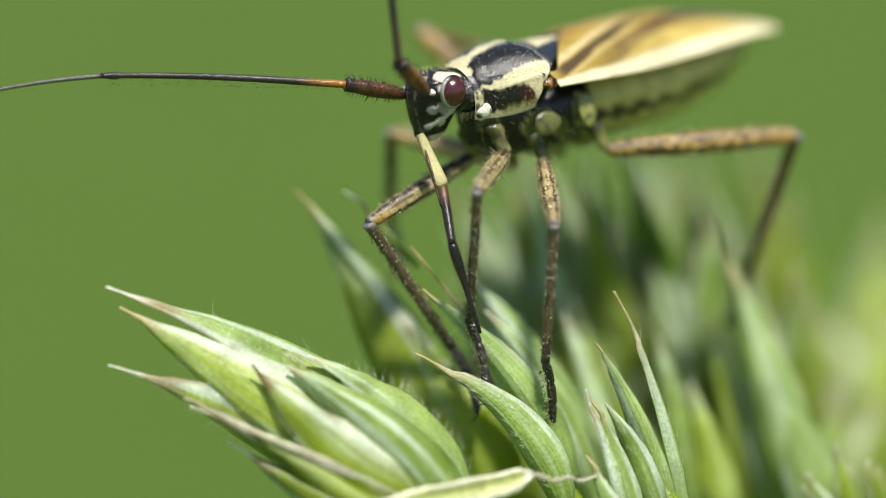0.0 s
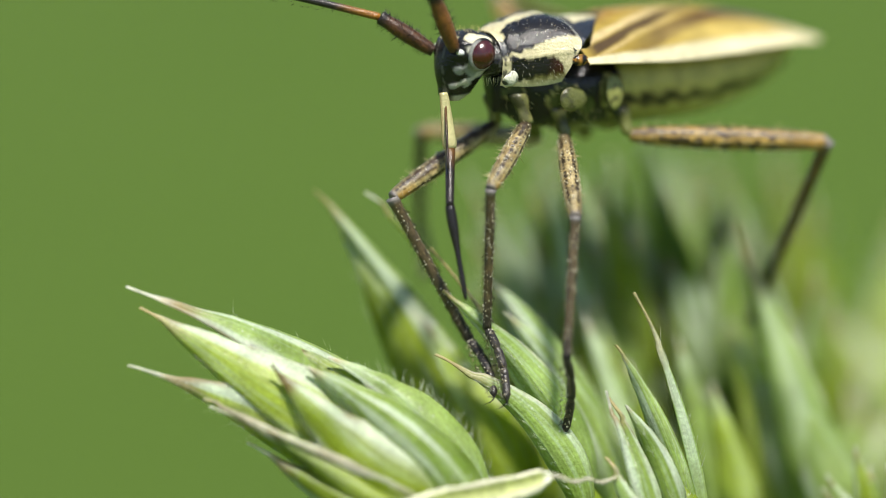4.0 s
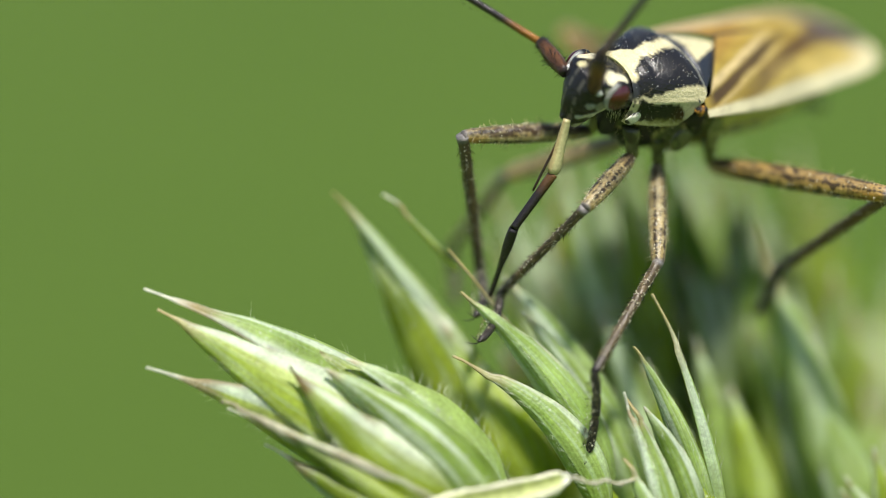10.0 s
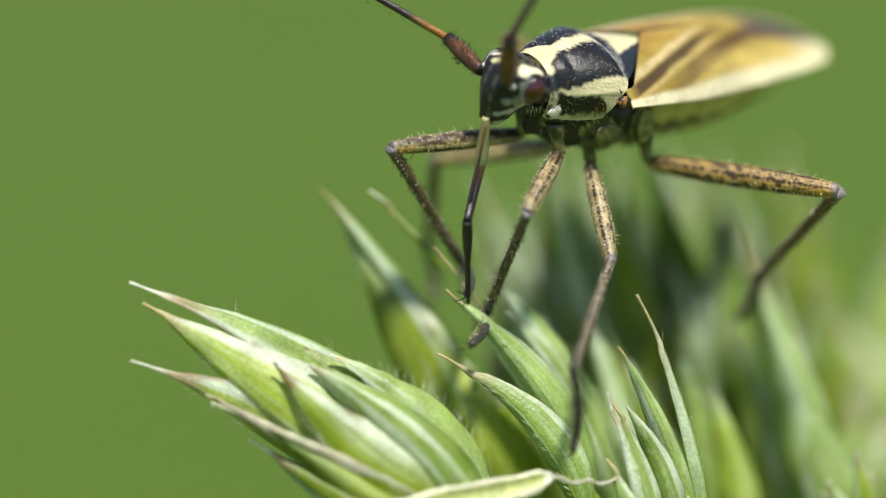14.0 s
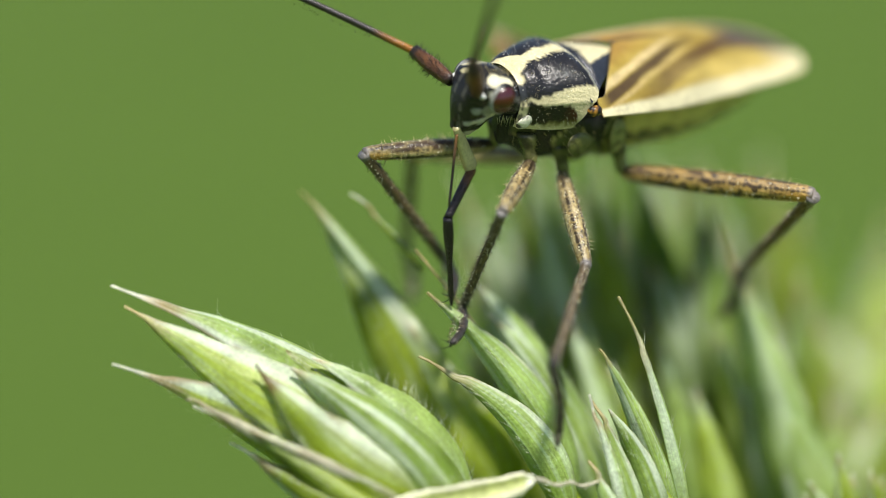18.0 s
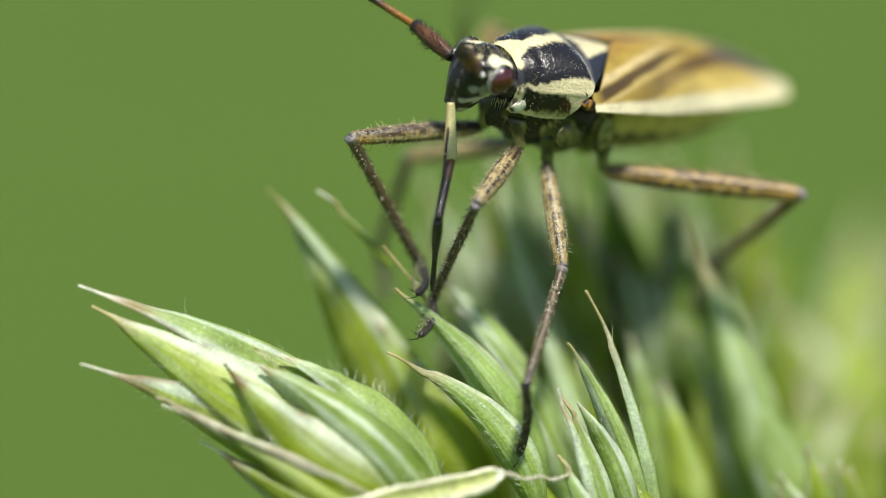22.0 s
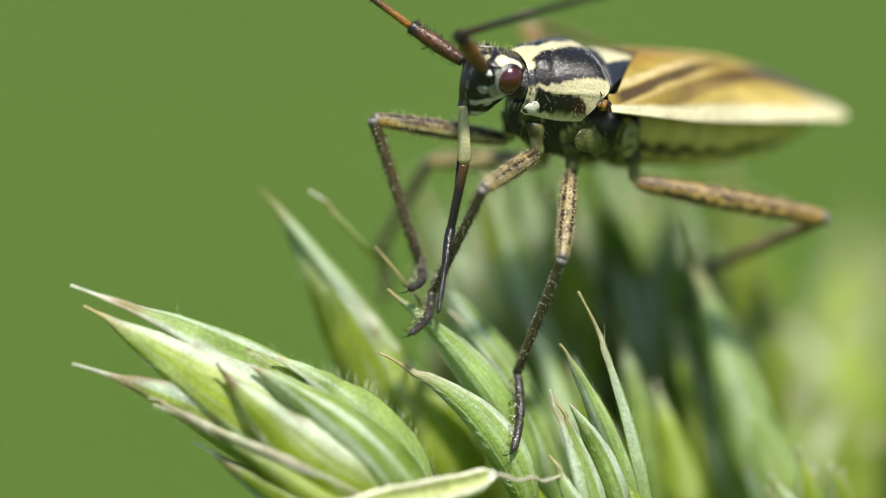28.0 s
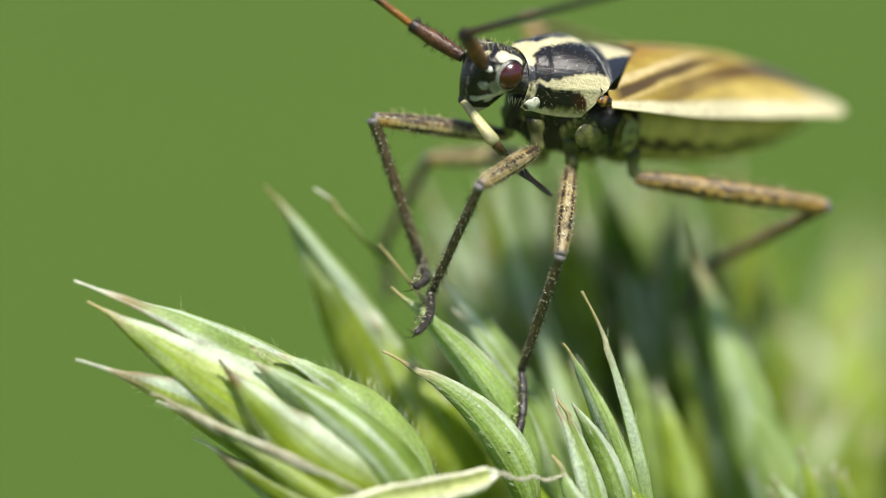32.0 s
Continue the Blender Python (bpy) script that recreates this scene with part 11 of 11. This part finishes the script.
    walk(LIMB["antL_scape"], [(0, mm(2.020, 0.340, -0.200, -110.6, -32.2, 35.3)), (0.5, mm(2.020, 0.340, -0.200, -124.2, -45.2, 43.8)), (1, mm(2.020, 0.340, -0.200, -127.3, -52.5, 43.8)), (2, mm(2.020, 0.340, -0.200, -117.8, -45.4, 36.5)), (2.5, mm(2.020, 0.340, -0.200, -121.6, -57.0, 36.3)), (3, mm(2.020, 0.340, -0.200, -109.4, -48.9, 25.0)), (3.5, mm(2.020, 0.340, -0.200, -110.6, -50.5, 26.0)), (4, mm(2.020, 0.340, -0.200, -110.5, -63.1, 22.7)), (4.5, mm(2.020, 0.340, -0.200, -116.2, -71.0, 27.5)), (5.5, mm(2.020, 0.340, -0.200, -105.9, -68.9, 17.0)), (6, mm(2.020, 0.340, -0.200, -99.4, -67.2, 10.2)), (6.5, mm(2.020, 0.340, -0.200, -98.0, -66.2, 8.8)), (7, mm(2.020, 0.340, -0.200, -112.3, -71.9, 23.4)), (7.5, mm(2.020, 0.340, -0.200, -123.4, -63.1, 36.5)), (8, mm(2.020, 0.340, -0.200, -115.0, -50.0, 31.3)), (8.5, mm(2.020, 0.340, -0.200, -107.8, -47.3, 23.6)), (9, mm(2.020, 0.340, -0.200, -111.1, -52.0, 26.1)), (9.5, mm(2.020, 0.340, -0.200, -119.2, -53.1, 35.0)), (10, mm(2.020, 0.340, -0.200, -120.4, -52.6, 36.5)), (10.5, mm(2.020, 0.340, -0.200, -125.5, -50.8, 42.6)), (11, mm(2.020, 0.340, -0.200, -126.2, -50.5, 43.5)), (11.5, mm(2.020, 0.340, -0.200, -130.2, -51.9, 47.0)), (12.5, mm(2.020, 0.340, -0.200, -126.5, -60.5, 40.4)), (13, mm(2.020, 0.340, -0.200, -118.7, -63.7, 31.4)), (13.5, mm(2.020, 0.340, -0.200, -127.2, -62.4, 40.6)), (14, mm(2.020, 0.340, -0.200, -128.2, -60.4, 42.1)), (15.5, mm(2.020, 0.340, -0.200, -120.7, -48.4, 38.5)), (16.5, mm(2.020, 0.340, -0.200, -117.6, -42.7, 37.7)), (17.5, mm(2.020, 0.340, -0.200, -118.7, -41.8, 39.5)), (18.5, mm(2.020, 0.340, -0.200, -121.8, -40.7, 43.6)), (19, mm(2.020, 0.340, -0.200, -121.5, -41.0, 43.1)), (19.5, mm(2.020, 0.340, -0.200, -118.8, -39.9, 40.6)), (20, mm(2.020, 0.340, -0.200, -110.7, -32.1, 35.4)), (20.5, mm(2.020, 0.340, -0.200, -109.8, -32.1, 34.2)), (21, mm(2.020, 0.340, -0.200, -105.9, -28.3, 30.9)), (21.5, mm(2.020, 0.340, -0.200, -103.6, -27.6, 27.6)), (22, mm(2.020, 0.340, -0.200, -104.2, -28.7, 27.7)), (22.5, mm(2.020, 0.340, -0.200, -101.0, -26.9, 23.3)), (23, mm(2.020, 0.340, -0.200, -105.2, -31.1, 27.8)), (23.5, mm(2.020, 0.340, -0.200, -111.4, -38.5, 32.2)), (24, mm(2.020, 0.340, -0.200, -108.6, -39.7, 27.8)), (24.5, mm(2.020, 0.340, -0.200, -117.1, -41.3, 37.8)), (25, mm(2.020, 0.340, -0.200, -118.2, -36.7, 41.9)), (25.5, mm(2.020, 0.340, -0.200, -113.7, -28.5, 42.6)), (27, mm(2.020, 0.340, -0.200, -106.5, -32.3, 29.0)), (28, mm(2.020, 0.340, -0.200, -105.1, -34.5, 25.5)), (28.5, mm(2.020, 0.340, -0.200, -107.8, -36.9, 28.1)), (29.5, mm(2.020, 0.340, -0.200, -108.9, -35.0, 30.9)), (30, mm(2.020, 0.340, -0.200, -106.6, -32.6, 29.0)), (30.5, mm(2.020, 0.340, -0.200, -109.6, -35.3, 31.6)), (31.5, mm(2.020, 0.340, -0.200, -110.4, -35.8, 32.5)), (32, mm(2.020, 0.340, -0.200, -108.4, -32.7, 31.6))])
    walk(LIMB["antR_flag"], [(0, mm(2.997, -0.475, 0.160, -0.0, -12.5, -30.1)), (0.5, mm(2.990, -0.482, 0.176, -0.0, -16.3, -30.1)), (1, mm(2.811, -0.429, 0.485, -0.0, -17.7, -30.6)), (1.5, mm(2.830, -0.760, 0.320, -0.0, -18.3, -27.2)), (2, mm(2.871, -0.683, 0.311, -0.0, -11.6, -22.2)), (2.5, mm(2.903, -0.779, 0.160, -0.0, -16.2, -24.8)), (3, mm(2.778, -0.776, 0.381, -0.0, -13.6, -28.8)), (3.5, mm(2.854, -0.773, 0.268, -0.0, -11.6, -27.6)), (4, mm(2.754, -0.759, 0.423, -0.0, -14.6, -28.5)), (4.5, mm(2.187, -1.286, 0.224, -0.0, -19.1, -38.6)), (5, mm(2.119, -1.314, 0.180, -0.0, -18.1, -40.1)), (6, mm(1.852, -1.361, -0.021, -0.0, -12.9, -46.3)), (6.5, mm(1.798, -1.357, -0.065, -0.0, -11.7, -47.6)), (7, mm(1.966, -1.370, -0.002, -0.0, -15.5, -41.4)), (7.5, mm(2.149, -1.364, -0.009, -0.0, -18.3, -39.3)), (8, mm(2.021, -1.372, -0.009, -0.0, -14.8, -40.4)), (8.5, mm(1.703, -1.336, -0.098, -0.0, -11.4, -49.0)), (9, mm(1.718, -1.345, -0.237, -0.0, -11.4, -51.5)), (9.5, mm(1.729, -1.346, -0.121, -0.0, -14.8, -49.7)), (10, mm(1.640, -1.318, -0.151, -0.0, -15.1, -52.3)), (10.5, mm(1.654, -1.314, -0.059, -0.0, -17.0, -52.3)), (11, mm(1.675, -1.329, -0.121, -0.0, -16.8, -52.5)), (11.5, mm(1.720, -1.321, 0.025, -0.0, -19.1, -50.5)), (12, mm(1.812, -1.334, 0.068, -0.0, -18.3, -48.2)), (12.5, mm(1.837, -1.335, 0.081, -0.0, -17.9, -46.6)), (13, mm(1.853, -1.364, -0.042, -0.0, -15.5, -47.6)), (13.5, mm(1.902, -1.343, 0.088, -0.0, -19.0, -45.8)), (14, mm(1.916, -1.361, 0.024, -0.0, -19.9, -45.5)), (15.5, mm(1.926, -1.357, 0.043, -0.0, -19.2, -45.5)), (16.5, mm(1.930, -1.358, 0.040, -0.0, -19.2, -45.3)), (17, mm(1.940, -1.373, -0.032, -0.0, -18.4, -45.1)), (17.5, mm(1.978, -1.367, 0.013, -0.0, -17.6, -43.9)), (18, mm(2.002, -1.372, -0.007, -0.0, -16.7, -42.6)), (19, mm(2.018, -1.390, -0.223, -0.0, -18.2, -42.9)), (19.5, mm(1.990, -1.388, -0.264, -0.0, -18.6, -43.7)), (20, mm(1.969, -1.378, -0.049, -0.0, -17.8, -44.7)), (20.5, mm(1.968, -1.385, -0.107, -0.0, -17.0, -44.5)), (21, mm(1.995, -1.376, -0.029, -0.0, -15.3, -44.2)), (21.5, mm(1.954, -1.368, 0.002, -0.0, -14.7, -44.7)), (22, mm(2.025, -1.378, -0.041, -0.0, -15.1, -44.0)), (22.5, mm(1.918, -1.379, -0.087, -0.0, -13.7, -45.6)), (23, mm(2.082, -1.378, -0.057, -0.0, -18.5, -42.9)), (23.5, mm(2.200, -1.354, 0.005, -0.0, -22.7, -40.1)), (24, mm(2.136, -1.366, -0.009, -0.0, -19.3, -40.0)), (24.5, mm(2.234, -1.348, 0.001, -0.0, -23.5, -38.3)), (25, mm(2.290, -1.343, -0.045, -0.0, -23.7, -37.6)), (25.5, mm(2.552, -1.117, 0.264, -0.0, -20.8, -31.3)), (26, mm(2.638, -1.043, 0.275, -0.0, -21.1, -30.3)), (26.5, mm(2.826, -0.813, 0.279, -0.0, -21.5, -28.3)), (27, mm(2.874, -0.782, 0.222, -0.0, -22.6, -26.3)), (27.5, mm(2.893, -0.769, 0.195, -0.0, -23.7, -25.5)), (28, mm(2.716, -1.021, 0.193, -0.0, -24.1, -31.8)), (28.5, mm(2.754, -0.943, 0.248, -0.0, -25.6, -30.9)), (29.5, mm(2.718, -0.996, 0.229, -0.0, -25.6, -31.6)), (30, mm(2.659, -1.107, 0.125, -0.0, -23.9, -33.2)), (30.5, mm(2.696, -1.023, 0.223, -0.0, -26.0, -32.2)), (31, mm(2.705, -0.999, 0.245, -0.0, -26.4, -32.1)), (31.5, mm(2.673, -1.045, 0.224, -0.0, -26.1, -32.7)), (32, mm(2.639, -1.118, 0.139, -0.0, -24.4, -32.5))])
    walk(LIMB["antL_flag"], [(0, mm(2.746, 0.853, 0.359, 74.6, -79.9, 105.6)), (0.5, mm(2.554, 0.852, 0.545, 87.3, -77.7, 92.8)), (1, mm(2.482, 0.783, 0.633, 123.3, -74.5, 55.7)), (1.5, mm(2.535, 0.786, 0.599, 121.8, -75.6, 57.4)), (2, mm(2.613, 0.778, 0.548, 133.2, -77.0, 46.1)), (2.5, mm(2.481, 0.678, 0.681, 109.4, -81.3, 70.4)), (3, mm(2.646, 0.632, 0.591, 152.9, -77.5, 26.5)), (3.5, mm(2.621, 0.633, 0.610, 136.5, -72.3, 42.1)), (4, mm(2.458, 0.524, 0.736, 121.4, -76.7, 57.9)), (4.5, mm(2.324, 0.498, 0.793, 156.5, -80.9, 23.2)), (5, mm(2.342, 0.485, 0.789, 161.3, -82.9, 18.6)), (6, mm(2.420, 0.412, 0.768, -33.7, -87.2, -146.3)), (6.5, mm(2.438, 0.405, 0.761, -5.8, -83.3, -174.2)), (7, mm(2.319, 0.469, 0.798, 2.3, -77.3, 177.7)), (7.5, mm(2.403, 0.623, 0.736, 32.5, -53.9, 152.8)), (8, mm(2.597, 0.691, 0.604, 44.3, -44.5, 145.6)), (8.5, mm(2.672, 0.625, 0.572, 44.2, -54.8, 141.5)), (9, mm(2.601, 0.624, 0.627, 31.4, -59.8, 152.2)), (9.5, mm(2.537, 0.702, 0.639, 31.1, -58.5, 152.8)), (10, mm(2.533, 0.720, 0.634, 27.5, -62.8, 155.1)), (10.5, mm(2.508, 0.789, 0.614, 22.3, -67.5, 159.2)), (11, mm(2.505, 0.800, 0.610, 13.7, -70.5, 167.0)), (11.5, mm(2.462, 0.814, 0.626, 22.1, -68.1, 159.4)), (12.5, mm(2.414, 0.676, 0.714, 28.4, -63.6, 154.2)), (13, mm(2.418, 0.583, 0.741, 24.9, -63.8, 157.4)), (13.5, mm(2.389, 0.657, 0.730, 30.8, -62.4, 152.2)), (14, mm(2.404, 0.687, 0.713, 30.1, -64.2, 152.4)), (16, mm(2.606, 0.797, 0.541, 30.1, -80.4, 150.3)), (17, mm(2.641, 0.811, 0.504, 25.2, -84.0, 154.9)), (17.5, mm(2.625, 0.838, 0.499, 90.3, -75.0, 89.7)), (18, mm(2.617, 0.866, 0.485, 111.3, -50.0, 63.0)), (18.5, mm(2.597, 0.888, 0.485, 112.5, -34.9, 54.1)), (19, mm(2.599, 0.881, 0.489, 110.1, -28.0, 52.1)), (19.5, mm(2.632, 0.864, 0.474, 110.6, -28.4, 51.8)), (20, mm(2.745, 0.855, 0.357, 110.6, -25.8, 49.1)), (20.5, mm(2.756, 0.840, 0.357, 110.9, -25.9, 48.8)), (21, mm(2.813, 0.815, 0.298, 110.4, -23.8, 47.4)), (21.5, mm(2.845, 0.771, 0.286, 110.6, -23.0, 46.1)), (22, mm(2.835, 0.768, 0.305, 110.7, -24.1, 47.2)), (22.5, mm(2.880, 0.711, 0.275, 112.4, -24.2, 44.9)), (23, mm(2.816, 0.759, 0.342, 110.1, -26.3, 50.5)), (23.5, mm(2.716, 0.778, 0.453, 107.3, -28.2, 56.6)), (24, mm(2.734, 0.716, 0.471, 108.4, -28.4, 55.0)), (24.5, mm(2.643, 0.823, 0.493, 106.1, -30.0, 60.0)), (25, mm(2.646, 0.903, 0.428, 105.6, -29.7, 60.7)), (25.5, mm(2.699, 0.965, 0.301, 103.1, -29.9, 65.0)), (26, mm(2.729, 0.902, 0.333, 93.2, -34.4, 84.4)), (26.5, mm(2.765, 0.833, 0.351, 86.0, -31.8, 97.6)), (27, mm(2.796, 0.770, 0.362, 78.0, -29.8, 113.2)), (27.5, mm(2.809, 0.740, 0.366, 71.6, -27.5, 125.7)), (28, mm(2.801, 0.713, 0.394, 72.9, -25.5, 125.7)), (28.5, mm(2.761, 0.735, 0.431, 71.7, -24.7, 128.4)), (29.5, mm(2.758, 0.781, 0.402, 72.4, -24.4, 127.5)), (30, mm(2.793, 0.769, 0.366, 72.9, -25.7, 125.2)), (30.5, mm(2.750, 0.788, 0.407, 72.8, -24.0, 127.3)), (31.5, mm(2.738, 0.798, 0.414, 73.4, -23.6, 126.7)), (32, mm(2.772, 0.803, 0.367, 73.8, -24.5, 125.1))])


motions()
